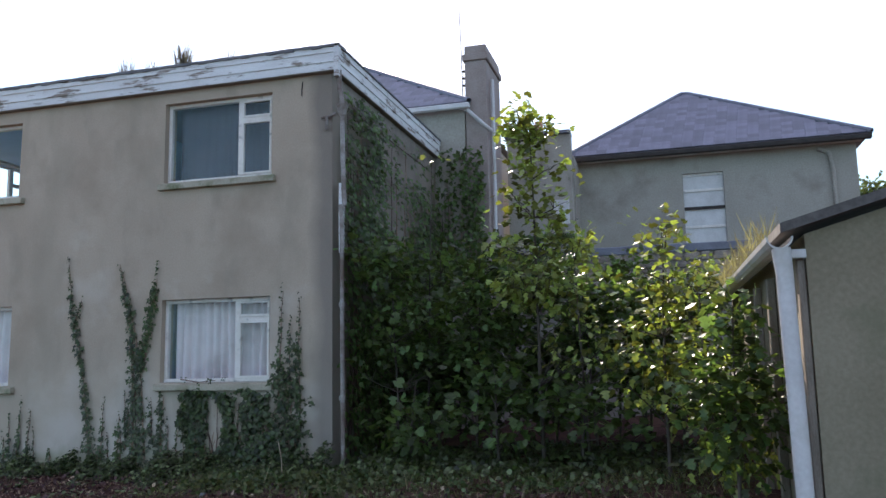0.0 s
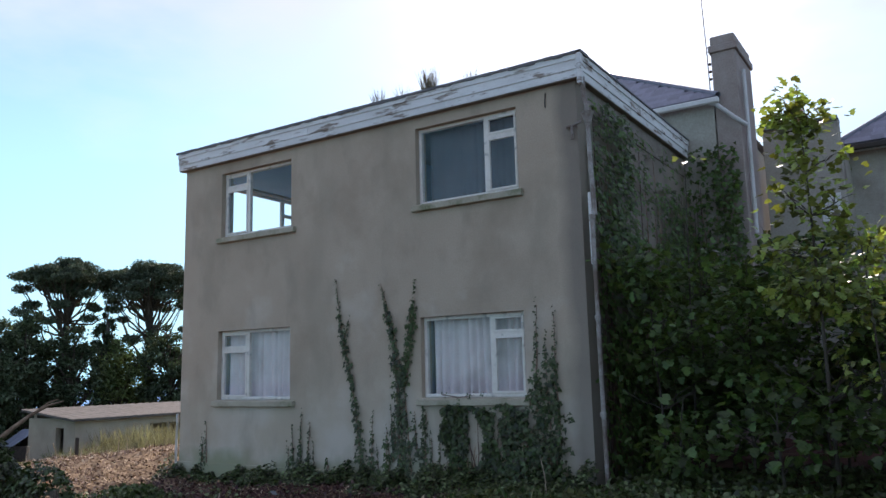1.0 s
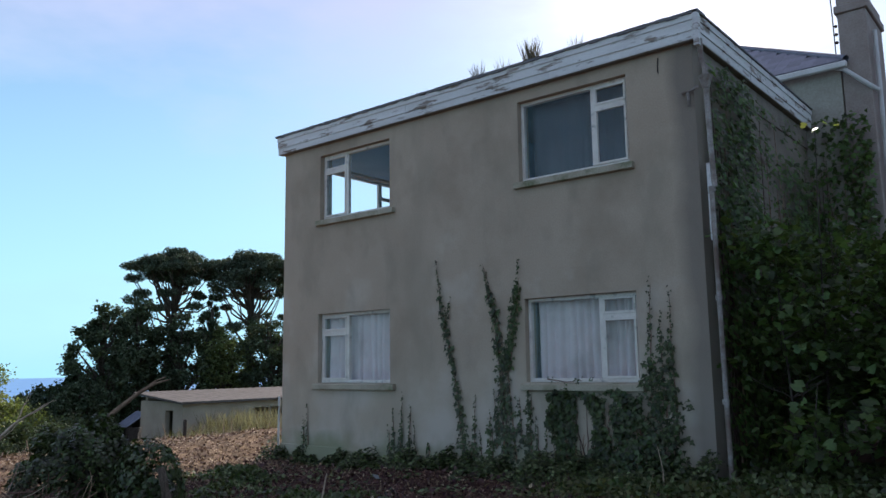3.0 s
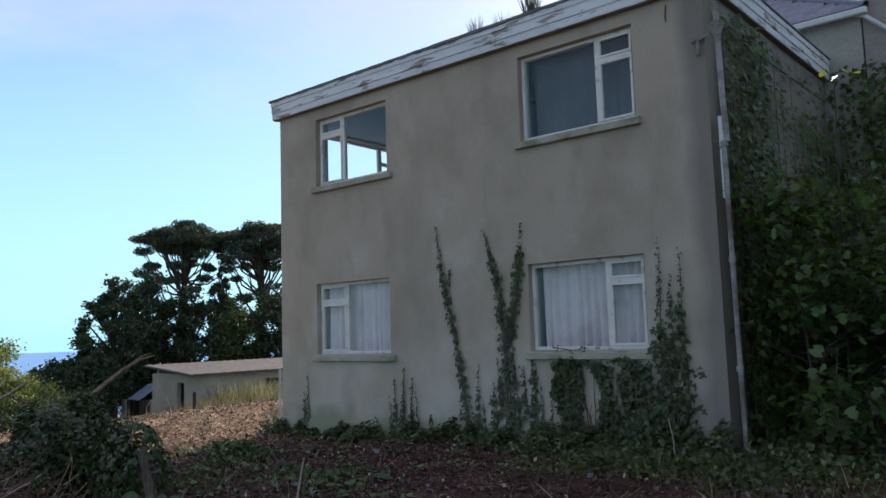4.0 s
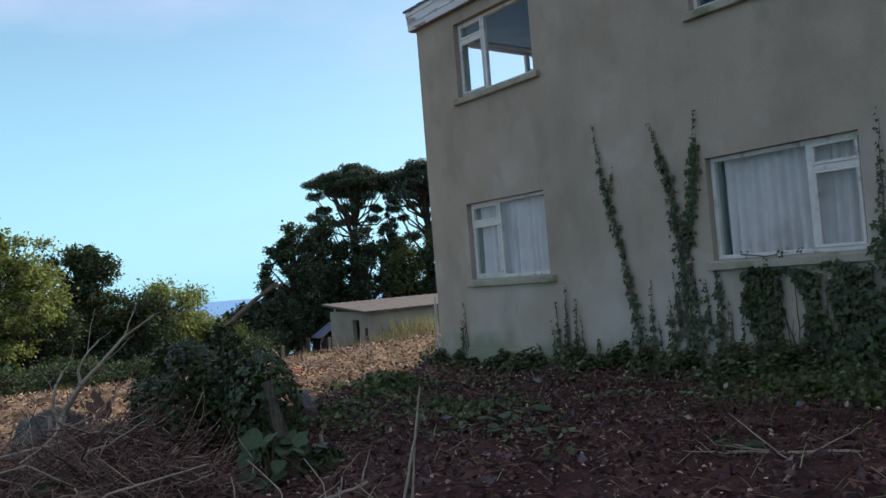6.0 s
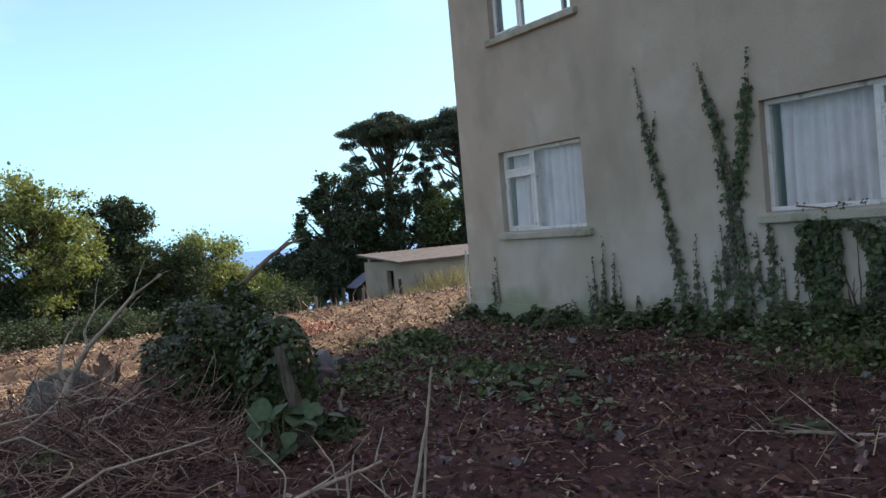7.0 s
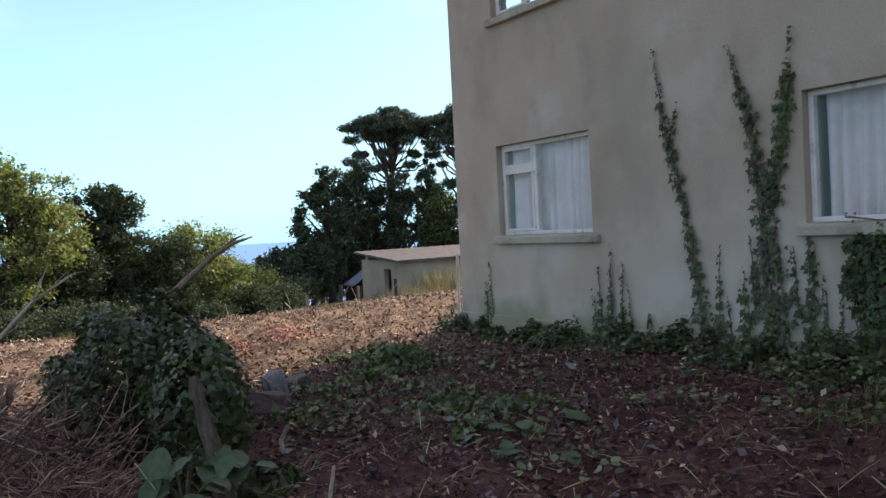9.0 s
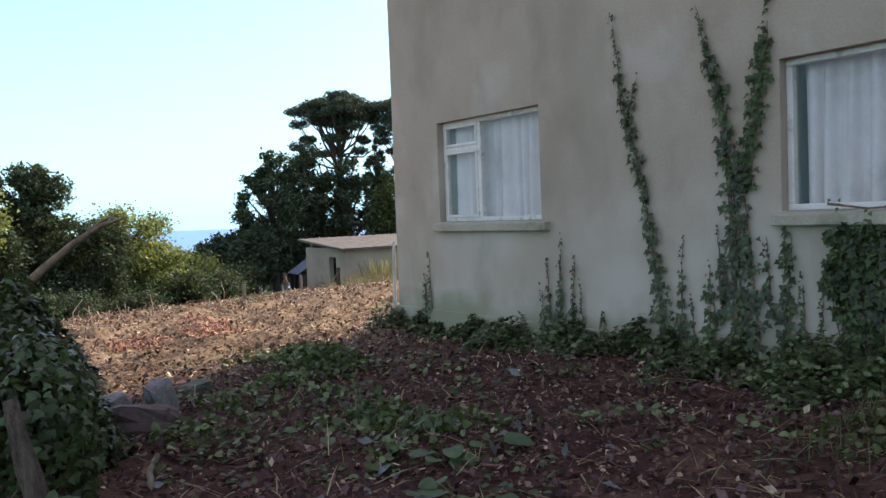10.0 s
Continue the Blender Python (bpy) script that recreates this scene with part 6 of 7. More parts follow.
broken_block("pale grey slab standing askew beside the stump", -4.98, -3.98, 0.13, (0.12, 0.24, 0.34), 35, 14, M_PALEROCK)
broken_block("dark red-brown lump of rubble lying beside the stump", -4.84, -4.2, 0.05, (0.52, 0.30, 0.26), 60, -8, M_RUST)
broken_block("small pale block lying beside the stump", -5.3, -4.2, 0.06, (0.16, 0.2, 0.24), 10, 20, M_PALEROCK)
broken_block("small grey block on the cleared earth", -6.0, -3.37, -0.03, (0.20, 0.24, 0.13), 15, 6, M_ROCK)
limb("log", "short grey bark-covered log lying beside the stump", [(-5.0, -4.62, 0.02), (-4.75, -4.5, 0.02), (-4.4, -4.37, -0.01)], (0.085, 0.07), M_STUMP, 0, "log")
# large soft leaves


def big_leaf_plant(name, label, x, y, n, size, r, hgt, category="plant"):
    ob = thing(name, label, category)
    g = float(ground_at(x, y))
    a = rng.uniform(0, 2 * np.pi, n)
    rr = r * np.sqrt(rng.random(n))
    p = np.stack([x + rr * np.cos(a), y + rr * np.sin(a), g + hgt * rng.uniform(0.35, 1, n)], 1)
    ax = np.stack([np.cos(a), np.sin(a), rng.uniform(-0.5, 0.1, n)], 1) + rng.normal(size=(n, 3)) * 0.25
    nr = np.stack([np.cos(a) * 0.3, np.sin(a) * 0.3, np.ones(n)], 1) + rng.normal(size=(n, 3)) * 0.2
    s = rng.uniform(*size, n)
    for k in range(n):
        scatter("leaf", ROUND, p[k:k + 1], ax[k:k + 1], nr[k:k + 1], s[k:k + 1], M_DOCK, ob)
    tubes("stem", [(wavy((x + 0.3 * (q[0] - x), y + 0.3 * (q[1] - y), g - 0.01), q, 5, 0.008), [0.007, 0.006, 0.006, 0.005, 0.004]) for q in p], M_GRASS, ob, sides=5)["kind"] = "stuff"
    return ob



def dock_plant(label, root, leaves):
    """Big soft round leaves on arching stalks; leaves are (x, y, z of the blade's foot, length, turn, droop)."""
    ob = thing("broad_leaf_plant", label, "plant")
    stalks = []
    for x, y, z, ln, turn, droop in leaves:
        ax = np.array([[math.cos(radians(turn)), math.sin(radians(turn)), -droop]])
        nr = np.array([[0.45, -0.3, 0.8]]) + rng.normal(size=(1, 3)) * 0.35
        scatter("leaf", DOCK, np.array([[x, y, z]]), ax, nr, np.array([ln * 0.78]), M_DOCK, ob)
        mid = (0.5 * (root[0] + x), 0.5 * (root[1] + y), 0.55 * z + 0.45 * root[2] + 0.06)
        stalks.append((np.array([root, mid, (x, y, z)]), [0.010, 0.008, 0.005]))
    tubes("stem", stalks, M_GRASS, ob, sides=6)["kind"] = "stuff"
    return ob


dock_plant("plant with broad soft grey-green leaves beside the stump", (-2.72, -5.36, -0.03),
           ((-2.70, -5.42, 0.36, 0.25, 240, 0.35), (-2.68, -5.34, 0.36, 0.21, 300, 0.4), (-2.70, -5.44, 0.24, 0.18, 250, 0.5), (-2.62, -5.22, 0.26, 0.17, 60, -0.9),
            (-2.72, -5.47, 0.25, 0.23, 230, 0.6), (-2.70, -5.48, 0.12, 0.25, 250, 0.5), (-2.66, -5.44, 0.06, 0.22, 290, 0.3), (-2.60, -5.22, 0.10, 0.22, 20, 0.5),
            (-2.66, -5.32, 0.17, 0.17, 320, 0.6), (-2.62, -5.30, 0.10, 0.17, 270, 0.4), (-2.62, -5.24, 0.24, 0.15, 30, 0.3), (-2.76, -5.30, 0.30, 0.18, 150, 0.3),
            (-2.74, -5.26, 0.16, 0.19, 110, 0.4), (-2.58, -5.40, 0.05, 0.20, 300, 0.25)))
big_leaf_plant("broad_leaf_plant", "plant with broad soft grey-green leaves beside the stump", -3.15, -5.05, 9, (0.10, 0.2), 0.25, 0.3)
big_leaf_plant("broad_leaf_plant", "low plant with broad grey-green leaves in the litter", -2.9, -3.05, 9, (0.09, 0.18), 0.35, 0.1)
big_leaf_plant("broad_leaf_plant", "low plant with broad grey-green leaves in the litter", -2.3, -3.4, 6, (0.08, 0.16), 0.3, 0.08)
big_leaf_plant("broad_leaf_plant", "low plant with broad grey-green leaves in the litter", -3.9, -3.3, 7, (0.07, 0.15), 0.35, 0.1)
big_leaf_plant("broad_leaf_plant", "small leafy seedling in the litter", -0.35, -3.2, 8, (0.06, 0.11), 0.1, 0.14)

# ---- weeds, litter and chips ----


def weeds(cx, cy, rx, ry, n, h, material=M_WEED, size=(0.022, 0.062)):
    n = int(n * 1.2)
    knots = rng.normal(size=(9, 2)) * (0.5 * rx, 0.5 * ry) + (cx, cy)
    kk = knots[rng.integers(0, 9, n)] + rng.normal(size=(n, 2)) * (0.2 * rx + 0.05, 0.2 * ry + 0.05)
    x, y = kk[:, 0], kk[:, 1]
    fall = np.exp(-((x - cx) / rx) ** 2 - ((y - cy) / ry) ** 2)
    z = ground_at(x, y) + 0.01 + h * fall * rng.random(n)
    q, ax, nr, sz = np.stack([x, y, z], 1), rand_dirs(n) * (1, 1, 0.8), rand_dirs(n) * 0.9 + (0, 0, 1), rng.uniform(*size, n)
    tagged(scatter("weed_patch", MAPLE, q[n // 2:], ax[n // 2:], nr[n // 2:], sz[n // 2:] * 1.15, M_IVYL), "patch of low green weeds on the dark litter", "weeds", kind="stuff")
    ob = scatter("weed_patch", ROUND, q[:n // 2], ax[:n // 2], nr[:n // 2], sz[:n // 2], material)
    return tagged(ob, "patch of low green weeds on the dark litter", "weeds", kind="stuff")


for cx, cy, rx, ry, n, h in ((-6.2, -2.2, 0.8, 0.45, 1700, 0.2), (-5.4, -2.8, 0.6, 0.4, 500, 0.14), (-4.1, -2.85, 0.5, 0.3, 700, 0.18), (-5.0, -3.5, 0.8, 0.45, 300, 0.1), (-3.3, -2.7, 0.4, 0.3, 260, 0.1),
                              (-3.0, -3.2, 0.5, 0.4, 260, 0.08), (-4.3, -4.0, 0.5, 0.35, 300, 0.12), (-0.6, -0.9, 1.0, 0.35, 1100, 0.14), (0.8, -0.8, 1.2, 0.5, 1500, 0.2), (2.5, -1.2, 1.4, 0.6, 1600, 0.22), (-3.9, -6.5, 0.5, 0.3, 300, 0.2)):
    weeds(cx, cy, rx, ry, int(n * 0.66), h)

for shape, leaf in ((ROUND, M_WEED), (MAPLE, M_IVYL), (SIMPLE, M_DOCK)):
    m = 320
    root = np.stack([rng.uniform(-7.6, -1.2, 24), rng.uniform(-4.6, -0.9, 24)], 1)[rng.integers(0, 24, m)]
    a, r = rng.uniform(0, 2 * np.pi, m), rng.uniform(0.02, 0.14, m)
    x, y = root[:, 0] + r * np.cos(a), root[:, 1] + r * np.sin(a)
    q = np.stack([x, y, ground_at(x, y) + rng.uniform(0.02, 0.10, m)], 1)
    ob = scatter("seedlings", shape, q, np.stack([np.cos(a), np.sin(a), rng.uniform(-0.3, 0.5, m)], 1), rand_dirs(m) * 0.5 + (0, -0.2, 1), rng.uniform(0.028, 0.065, m), leaf)
    tagged(ob, "small green seedlings growing through the dark litter", "weeds", kind="stuff")
weeds(-0.7, -1.35, 0.9, 0.4, 900, 0.16, M_GRASS)
weeds(0.5, -1.2, 0.9, 0.4, 800, 0.16, M_GRASS)
n = 4200
x, y = rng.uniform(-1.6, 5.0, n), -0.6 - np.abs(rng.normal(size=n)) * 0.8
tagged(scatter("rough_grass", BLADE, np.stack([x, y, ground_at(x, y)], 1), rand_dirs(n) * 0.5 + (0, 0, 1), rand_dirs(n), rng.uniform(0.07, 0.2, n), M_GRASS), "rough short grass along the house front", "grass", kind="stuff")


def litter(name, label, n, x0, x1, y0, y1, size, material, shape, up=0.02, tilt=0.35):
    x, y = rng.uniform(x0, x1, n), rng.uniform(y0, y1, n)
    ok = ~((y > -0.02) & (x > X0 - 0.05))
    if material is M_CHIP and shape is CHIP:
        ok &= rng.random(n) < np.where(np.sin(1.1 * x + 2 * np.sin(0.7 * y)) * np.sin(1.3 * y + 0.5 * x) > -0.15, 1.0, 0.3)
    x, y = x[ok], y[ok]
    m = len(x)
    z = ground_at(x, y) + 0.006 + up * rng.random(m)
    ax = rand_dirs(m) * (1, 1, tilt)
    return tagged(scatter(name, shape, np.stack([x, y, z], 1), ax, rand_dirs(m) * tilt + (0, 0, 1), rng.uniform(*size, m), material), label, "litter", kind="stuff")


# dark ivy added to stand for the shade on the ground under the shrubs
n = 5200
x, y = rng.uniform(0.3, 5.0, n), rng.uniform(-0.7, 1.2, n)
tagged(scatter("ground_cover", IVY, np.stack([x, y, ground_at(x, y) + rng.uniform(0.01, 0.16, n)], 1), rand_dirs(n) * (1, 1, 0.6), rand_dirs(n) * 0.6 + (0, -0.3, 1), rng.uniform(0.05, 0.1, n), M_IVY), "dark ivy added as shade on the ground under the shrubs", "ivy", kind="stuff")
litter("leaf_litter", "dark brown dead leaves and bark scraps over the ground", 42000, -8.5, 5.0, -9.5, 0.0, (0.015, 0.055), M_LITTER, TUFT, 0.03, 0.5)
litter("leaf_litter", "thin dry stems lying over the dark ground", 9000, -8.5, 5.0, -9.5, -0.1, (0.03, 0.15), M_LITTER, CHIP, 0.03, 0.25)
litter("pale_litter", "scattered pale chips and dry leaves on the dark ground", 3600, -8.0, 5.0, -9.0, -0.3, (0.012, 0.045), M_CHIP, TUFT, 0.03, 0.4)
litter("dry_stems", "thin straw-coloured stems lying on the dark ground", 5000, -8.0, 5.0, -9.0, -0.3, (0.08, 0.3), M_STRAW, BLADE, 0.05, 0.3)
litter("curled_leaves", "curled purplish-brown dead leaves on the dark ground", 5200, -7.5, 4.0, -8.0, -0.3, (0.035, 0.085), M_PURPLE, SIMPLE, 0.04, 0.9)
litter("curled_leaves", "curled ochre dead leaves on the dark ground", 1300, -7.5, 4.0, -8.0, -0.3, (0.03, 0.07), M_CHIP, SIMPLE, 0.04, 0.9)
litter("wood_chips", "pale chips and straw scattered through the dark litter", 800, -6.5, -2.0, -3.6, -0.6, (0.015, 0.055), M_CHIP, CHIP, 0.04, 0.6)
litter("curled_leaves", "curled brown dead leaves on the dark ground", 1300, -6.8, -1.5, -4.2, -0.8, (0.03, 0.06), M_TWIG, SIMPLE, 0.04, 0.9)
litter("grey_leaves", "large limp grey dead leaves lying in the litter", 20, -3.5, -1.9, -3.7, -2.6, (0.05, 0.11), M_GREYLEAF, SIMPLE, 0.03, 0.7)
litter("grey_leaves", "large limp grey dead leaves lying in the litter", 40, -5.5, 1.5, -5.0, -1.5, (0.06, 0.12), M_GREYLEAF, SIMPLE, 0.04, 0.7)
litter("clods", "dark crumbled clods over the cleared earth", 9000, -23.0, -6.8, -8.0, 7.0, (0.03, 0.09), M_SOILBIT, TUFT, 0.06, 0.9)
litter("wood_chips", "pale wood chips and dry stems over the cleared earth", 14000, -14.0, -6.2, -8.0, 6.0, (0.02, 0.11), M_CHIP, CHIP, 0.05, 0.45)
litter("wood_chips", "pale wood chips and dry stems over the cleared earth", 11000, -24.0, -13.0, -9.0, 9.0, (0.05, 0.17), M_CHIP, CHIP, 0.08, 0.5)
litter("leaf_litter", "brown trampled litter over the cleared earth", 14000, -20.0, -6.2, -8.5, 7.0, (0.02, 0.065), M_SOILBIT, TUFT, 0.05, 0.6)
for cx, cy in ((-10.2, -2.7), (-9.9, -1.7), (-11.6, -1.2)):
    litter("red_chips", "patch of reddish splintered wood on the cleared earth", 420, cx - 0.55, cx + 0.55, cy - 0.35, cy + 0.35, (0.03, 0.13), M_REDCHIP, CHIP, 0.07, 0.6)
for k in range(26):
    x, y = rng.uniform(-20, -7.5), rng.uniform(-6.5, 6.0)
    if y > -0.8 and x > -9:
        continue
    if k % 3 == 0:
        tuft("grass_tuft", "tuft of pale grass in the clearing", x, y, float(ground_at(x, y)), 90, rng.uniform(0.15, 0.35), 0.25, M_GRASS, "clearing grass")
    else:
        sticks("twig_clump", "small clump of cut twigs on the cleared earth", x, y, 0.5, 0.4, 26, (0.15, 0.5), (0.004, 0.01), 0.0, 0.12, M_TWIG)
# tall grass and posts in front of the shed
n = 6500
x, y = rng.uniform(-31.7, -26.7, n), rng.uniform(11.5, 20.0, n)
ok = rng.random(n) < np.clip(0.55 + 0.5 * np.sin(2.1 * y + x) * np.sin(1.7 * x), 0.12, 1)
x, y = x[ok], y[ok]
tagged(scatter("tall_grass", BLADE, np.stack([x, y, gz(x, y) - 0.03], 1), rand_dirs(len(x)) * 0.5 + (0, 0, 1), rand_dirs(len(x)), rng.uniform(0.35, 1.15, len(x)) * (0.75 + 0.45 * np.sin(1.9 * y)), M_PALEGRASS), "tall pale dry grass before the shed", "grass", kind="stuff")
for k in range(10):
    x, y = rng.uniform(-31.9, -26.5), rng.uniform(11.2, 19.5)
    tuft("tall_grass", "tall yellowing grass before the shed", x, y, float(gz(x, y)) - 0.05, 120, rng.uniform(0.5, 1.4), 1.2, M_PALEGRASS if k % 2 else M_GRASS, "grass before the shed")
for x, y, h in ((-23.8, 8.15, 0.75), (-29.8, 9.7, 0.7), (-24.3, 4.8, 0.55)):
    g = float(gz(x, y))
    bm = bmesh.new()
    box(bm, x - 0.05, x + 0.05, y - 0.05, y + 0.05, g - 0.2, g + h, 0.01)
    tagged(part("fence_post", bm, M_DARK if h > 0.72 else M_POST), "weathered timber post standing in the rough grass", "post", "posts")
limb("fallen_log", "fallen log lying at the edge of the clearing", [(-24.5, -1.2, -1.12), (-25.3, 0.4, -1.12), (-26.0, 2.0, -1.2)], (0.12, 0.08), M_BARK, 4, "log")

# ---- trees ----


def tree(label, x, y, top, width, crown_low, n, size, material, trunk=0.2, clumps=26, flat=0.55, name="tree", seedling=0.0, hollow=0.55, shape=TUFT):
    """A tapered trunk with limbs that end in leafy clumps; crown between crown_low and top, width across."""
    ob = thing(name, label, "tree", "trees round the clearing")
    g = float(gz(x, y)) - 0.2
    R = width / 2
    clumps = int(clumps * 1.9)
    zc, H = (top + crown_low) / 2, (top - crown_low) / 2
    d = rand_dirs(clumps)
    rad = rng.uniform(hollow * 0.55, 1.0, clumps) ** 0.7
    c = np.array([x, y, zc]) + d * rad[:, None] * np.array([R, R, H]) * 0.82
    main = wavy((x, y, g), (x + rng.normal() * 0.3, y, zc + 0.55 * H), 9, 0.05)
    paths = [(main, np.linspace(trunk, trunk * 0.3, 9))]
    for q in c:
        i = int(np.clip(np.searchsorted(main[:, 2], q[2] - 0.6 * H), 2, 7))
        paths.append((wavy(main[i], q, 6, 0.06), np.linspace(trunk * 0.4, trunk * 0.08, 6)))
    tubes("trunk", paths, M_BARK, ob, "dark trunk and limbs", sides=6)
    n = int(n * 2.5)
    size = (size[0] * 0.55, size[1] * 0.72)
    w = rng.uniform(0.5, 1.3, clumps)
    k = rng.choice(clumps, n, p=w / w.sum())
    cr = (width / math.sqrt(clumps)) * 1.15 * w[k]
    p = c[k] + np.clip(rng.normal(size=(n, 3)), -2.6, 2.6) * (0.36 * cr * np.where(rng.random(n) < 0.14, 1.4, 1.0))[:, None] * (1, 1, flat)
    ax = rand_dirs(n) + unit(p - (x, y, zc)) * 0.6
    scatter("crown", shape, p, ax, rand_dirs(n) * 0.7 + (0, 0, 1), rng.uniform(*size, n), material, ob)
    return ob


def pine(x, y, top, width, depth, lean):
    """A tall stone pine: forked stem clad in ivy below, a lumpy dome of flat needle pads on bare radiating limbs."""
    ob = thing("pine_tree", "tall dark umbrella pine with an ivy-clad trunk", "tree", "pines")
    g = float(gz(x, y)) - 0.3
    R = width / 2
    main = wavy((x, y, g), (x + lean, y, top - depth * 0.62), 12, 0.05)
    paths = [(main, np.linspace(0.36, 0.17, 12))]
    pads = []
    # rounded outer dome, a looser middle tier and a few drooping low boughs
    for count, r0, r1, h0, h1 in ((26, 0.05, 0.86, 0.0, 0.10), (17, 0.62, 0.98, 0.20, 0.50), (17, 0.15, 0.75, 0.24, 0.52), (10, 0.45, 1.0, 0.58, 0.92), (3, 0.4, 0.8, 0.95, 1.3)):
        for k in range(count):
            a = 2 * np.pi * (k + rng.uniform(0, 0.9)) / count
            r = R * rng.uniform(r0, r1)
            drop = depth * rng.uniform(h0, h1) + 0.35 * depth * (r / R) ** 2 * (h1 < 0.2)
            c = np.array([x + lean + r * math.cos(a), y + r * math.sin(a), top - 0.35 - drop])
            pads.append((c, rng.uniform(0.55, 0.95) * width / 6.3 * (0.8 if h0 > 0.55 else 1.0)))
            start = main[int(rng.integers(8, 12))] if h0 < 0.55 else main[int(rng.integers(6, 10))]
            mid = start * 0.45 + c * 0.55 + np.array([0, 0, -0.25 - 0.1 * r])
            paths.append((np.concatenate([wavy(start, mid, 5, 0.10), wavy(mid, c + (0, 0, -0.15), 5, 0.08)[1:]]), np.linspace(0.10, 0.025, 9)))
    tubes("trunk", paths, M_BARK, ob, "bare forked limbs", sides=6)
    per = 760
    ps = []
    for c, rad in pads:
        d = rand_dirs(per)
        q = d * (rng.random((per, 1)) ** 0.45) * rad * np.array([1.0, 1.0, 0.42])
        q[:, 2] += 0.14 * rad * np.sin(5 * q[:, 0] / rad) * np.sin(4 * q[:, 1] / rad)
        ps.append(c + q)
    p = np.concatenate(ps)
    n = len(p)
    scatter("crown", TUFT, p, rand_dirs(n) + (0, 0, 0.5), rand_dirs(n) + (0, 0, 0.5), rng.uniform(0.08, 0.19, n), M_PINE, ob)
    n = 5600
    t = rng.uniform(0.05, 0.9, n)
    i = t * 11 * 0.86
    cx = np.interp(i, np.arange(12), main[:, 0])
    cy = np.interp(i, np.arange(12), main[:, 1])
    cz = np.interp(i, np.arange(12), main[:, 2])
    rr = (0.75 - 0.48 * t) * (1 + 0.35 * np.sin(9 * t + x)) * rng.uniform(0.4, 1.15, n)
    d = rand_dirs(n) * (1, 1, 0.3)
    scatter("trunk_ivy", TUFT, np.stack([cx, cy, cz], 1) + d * rr[:, None], rand_dirs(n), d, rng.uniform(0.12, 0.24, n), M_OAK, ob)
    return ob


pine(-52.83, 24.90, 11.05, 7.1, 4.4, 0.4)
pine(-49.36, 29.95, 11.15, 7.4, 4.8, 0.3)
tree("tall ivy-smothered dead trunk between the pines", -50.50, 26.97, 8.27, 2.4, -1.5, 4200, (0.2, 0.38), M_OAK, 0.3, 34, 1.1, hollow=0.1)
tree("dark evergreen tree beyond the clearing", -44.94, 31.69, 7.08, 5.0, -2.5, 5200, (0.22, 0.42), M_OAK, 0.3, 40, 0.8)
EVER = "dark evergreen tree beyond the clearing"
tree(EVER, -47.25, 16.72, 6.51, 5.6, -2.5, 7500, (0.22, 0.42), M_OAK, 0.3, 52, 0.7)
tree(EVER, -49.60, 20.26, 7.29, 6.0, -2.5, 6000, (0.22, 0.42), M_OAK, 0.3, 44, 0.7)
tree(EVER, -47.67, 22.73, 6.10, 5.6, -3.0, 5000, (0.22, 0.42), M_OAK, 0.3, 36, 0.8)
tree(EVER, -43.49, 27.87, 6.30, 6.0, -3.0, 5000, (0.22, 0.42), M_OAK, 0.3, 36, 0.8)
tree(EVER, -46.52, 25.71, 5.29, 5.4, -3.0, 4500, (0.22, 0.42), M_MID, 0.3, 30, 0.8)
tree(EVER, -40.47, 29.62, 6.20, 5.0, -3.0, 4500, (0.22, 0.42), M_OAK, 0.3, 30, 0.8)
tree(EVER, -49.19, 13.95, 0.91, 4.2, -3.0, 4500, (0.22, 0.42), M_OAK, 0.25, 30, 0.8)
tree(EVER, -45.48, 14.50, 1.33, 3.6, -3.0, 3500, (0.2, 0.36), M_OAK, 0.2, 26, 0.8)
SUNNY = "sunlit yellow-green broadleaf tree at the clearing edge"
GREEN = "mid-green broadleaf tree at the clearing edge"
tree(SUNNY, -29.75, -3.75, 5.3, 5.8, -1.4, 9500, (0.13, 0.26), M_LIME, 0.16, 56, 0.65)
tree(GREEN, -33.30, -0.05, 4.6, 4.2, -1.2, 7500, (0.13, 0.25), M_OAK, 0.14, 60, 0.7, hollow=0.3)
tree(SUNNY, -34.43, 3.9, 2.35, 5.8, -1.9, 8000, (0.13, 0.25), M_LIME, 0.15, 46, 0.7)
tree(SUNNY, -33.88, -6.4, 4.1, 4.2, -1.6, 4800, (0.14, 0.26), M_MID, 0.15, 34, 0.7)
tree(GREEN, -29.50, -7.54, 1.63, 4.0, -2.0, 3600, (0.14, 0.26), M_MID, 0.14, 30, 0.8)
tree(GREEN, -33.04, -9.99, 2.82, 5.0, -2.0, 4200, (0.14, 0.26), M_MID, 0.16, 34, 0.8)
tree(GREEN, -37.37, 1.58, 2.3, 4.8, -2.2, 4200, (0.15, 0.28), M_MID, 0.15, 32, 0.8)
tree(GREEN, -31.42, -2.11, 2.0, 4.0, -2.0, 5000, (0.13, 0.24), M_OAK, 0.12, 30, 0.9)
tree(GREEN, -32.46, 2.01, 1.75, 4.0, -2.2, 4800, (0.13, 0.24), M_OAK, 0.12, 28, 0.9)
tree(GREEN, -28.97, -5.45, 1.3, 3.6, -2.0, 4200, (0.13, 0.24), M_OAK, 0.12, 28, 0.9)
tree(GREEN, -41.83, 4.64, 1.26, 4.2, -2.4, 3600, (0.16, 0.3), M_MID, 0.15, 30, 0.8)
tree(GREEN, -40.28, 8.22, -0.04, 4.0, -2.4, 3400, (0.16, 0.3), M_MID, 0.14, 28, 0.8)
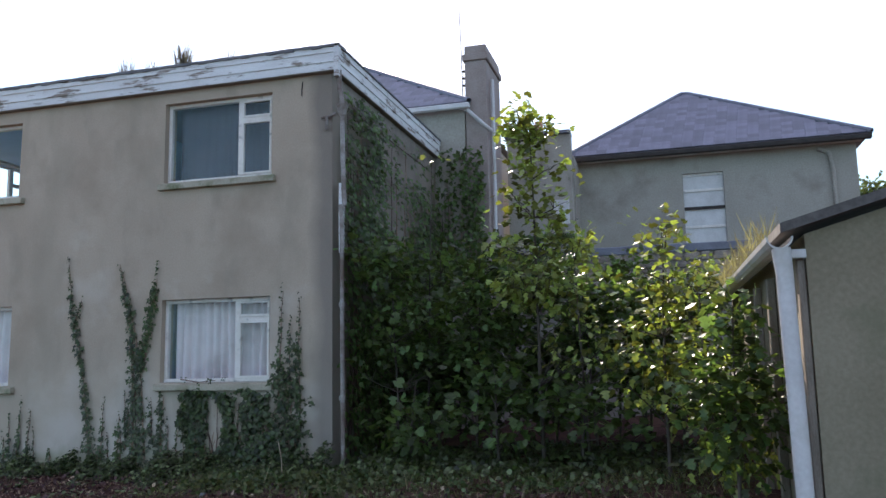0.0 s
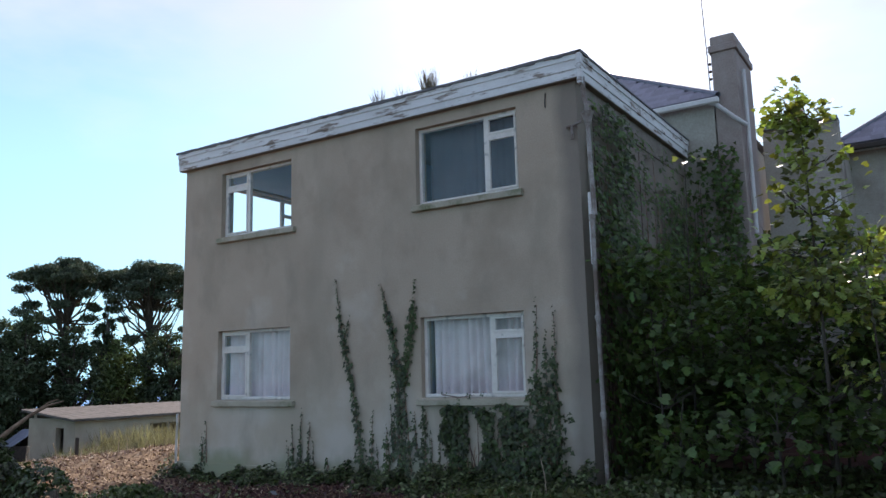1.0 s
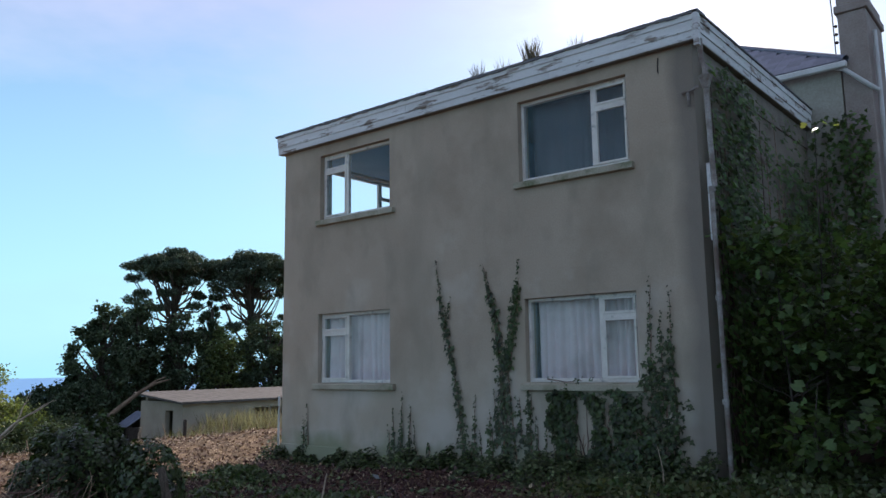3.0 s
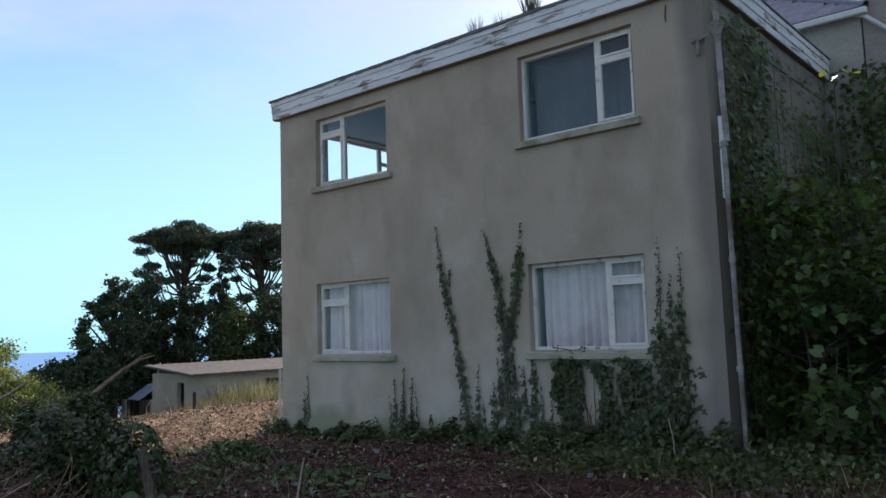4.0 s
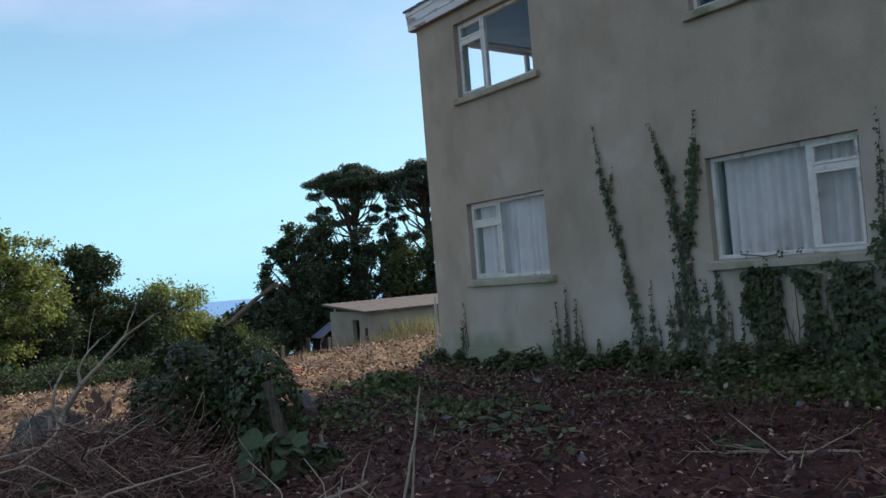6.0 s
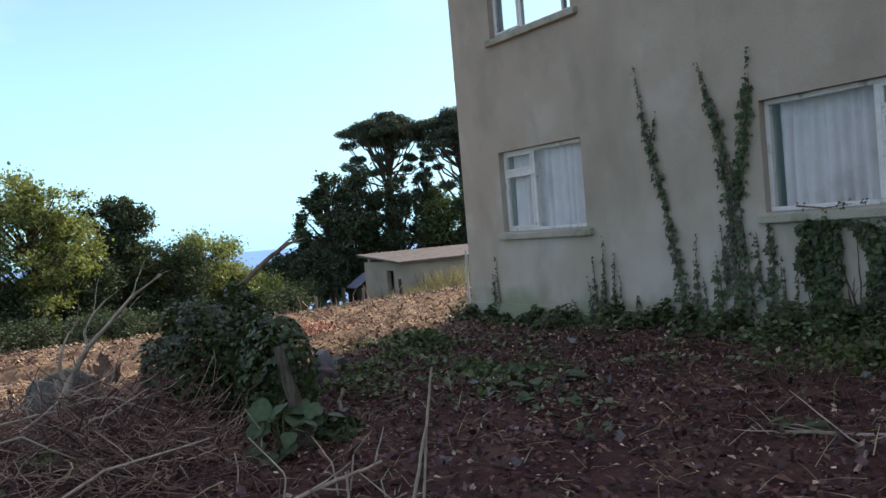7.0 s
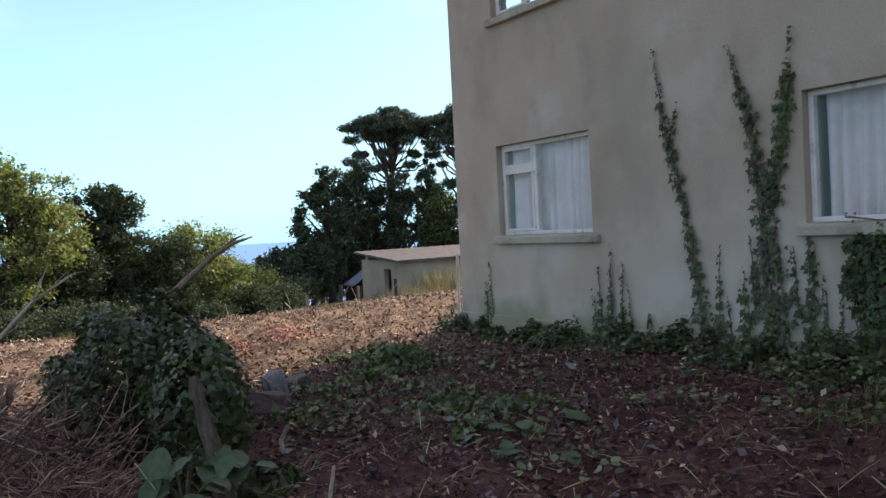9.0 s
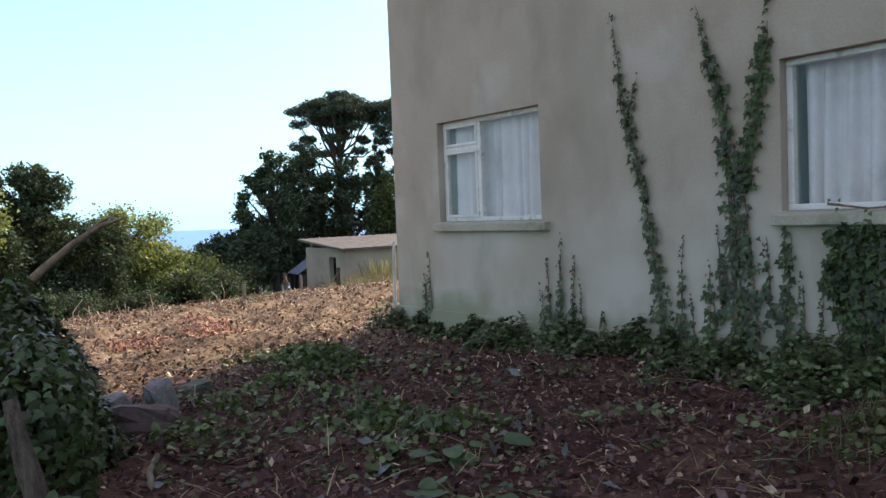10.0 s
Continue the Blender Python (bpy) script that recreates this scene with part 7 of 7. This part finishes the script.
tree(GREEN, -44.75, 10.18, -0.26, 4.6, -2.6, 3400, (0.16, 0.3), M_OAK, 0.14, 28, 0.8)
tree("green tree showing over the outhouse roof", 11.0, 17.5, 7.4, 4.5, 3.0, 3000, (0.15, 0.3), M_MID, 0.2, 26, 0.7)
for bx, by, bt, bw in ((-40.02, -8.89, 1.58, 5.5), (-38.97, -4.90, 1.38, 5.5), (-39.41, -0.89, 1.48, 5.5), (-42.36, 2.15, 0.96, 5.5), (-30.99, -6.72, -0.37, 4.2), (-30.54, -3.12, -0.47, 4.0), (-31.49, 0.09, -0.58, 4.0), (-33.25, 2.72, -0.69, 4.2), (-35.31, 5.95, -0.81, 4.2), (-37.77, 8.78, -1.13, 4.4), (-41.24, 10.83, -1.05, 4.6)):
    tree("dark undergrowth along the clearing edge", bx, by, bt, bw, -2.6, 2600, (0.15, 0.3), M_OAK, 0.08, 26, 0.85, hollow=0.2)
for bx, by in ((-49.5, 17.8), (-50.5, 20.4), (-48.5, 15.2)):
    tree("dark undergrowth along the clearing edge", bx, by, 0.2, 4.8, -3.4, 2600, (0.17, 0.32), M_OAK, 0.08, 26, 0.85, hollow=0.2)
for bx, by, bt, bw in ((-21.6, -9.4, 0.35, 3.0), (-21.9, -7.0, 0.15, 2.8), (-22.3, -4.8, -0.1, 2.8), (-22.6, -2.8, -0.15, 2.6), (-22.8, -0.9, -0.45, 2.4), (-23.4, 0.9, -0.6, 2.2)):
    tree("low brambles at the clearing edge", bx, by, bt, bw, -1.3, 1700, (0.08, 0.16), M_OAK, 0.05, 24, 0.8, hollow=0.2)
tree("low brambles at the clearing edge", -26.49, -6.78, -0.45, 4.0, -1.5, 2600, (0.1, 0.2), M_OAK, 0.06, 26, 0.6)
tree("low brambles at the clearing edge", -26.92, -2.07, -0.66, 3.6, -1.5, 2200, (0.1, 0.2), M_OAK, 0.06, 24, 0.6)

# ---- single stones of the yard wall ----


def stones():
    core = [o for o in yard.children if o.name.startswith("core")][0]
    meshes = []
    for k in range(8):
        bm = bmesh.new()
        bmesh.ops.create_cube(bm, size=1)
        bmesh.ops.bevel(bm, geom=list(bm.edges), offset=0.16, segments=1, affect="EDGES")
        for v in bm.verts:
            v.co += Vector(rng.normal(size=3) * 0.045)
        me = bpy.data.meshes.new("stone")
        bm.to_mesh(me)
        bm.free()
        me.materials.append(M_STONE)
        meshes.append(me)
    count = 0
    z = 2.35
    while z < 3.42 and count < 280:
        h = rng.uniform(0.12, 0.2)
        x = 1.1
        while x < 7.4:
            w = rng.uniform(0.16, 0.42)
            ob = new("stone", meshes[rng.integers(0, 8)])
            ob.parent = core
            ob.matrix_basis = Matrix.Translation((x + w / 2, SW_Y + 0.02, min(z + h / 2, 3.42))) @ Matrix.Rotation(rng.normal() * 0.05, 4, "Y") @ Matrix.Diagonal((w * 0.93, 0.14, h * 0.9, 1))
            count += 1
            x += w
        z += h


stones()
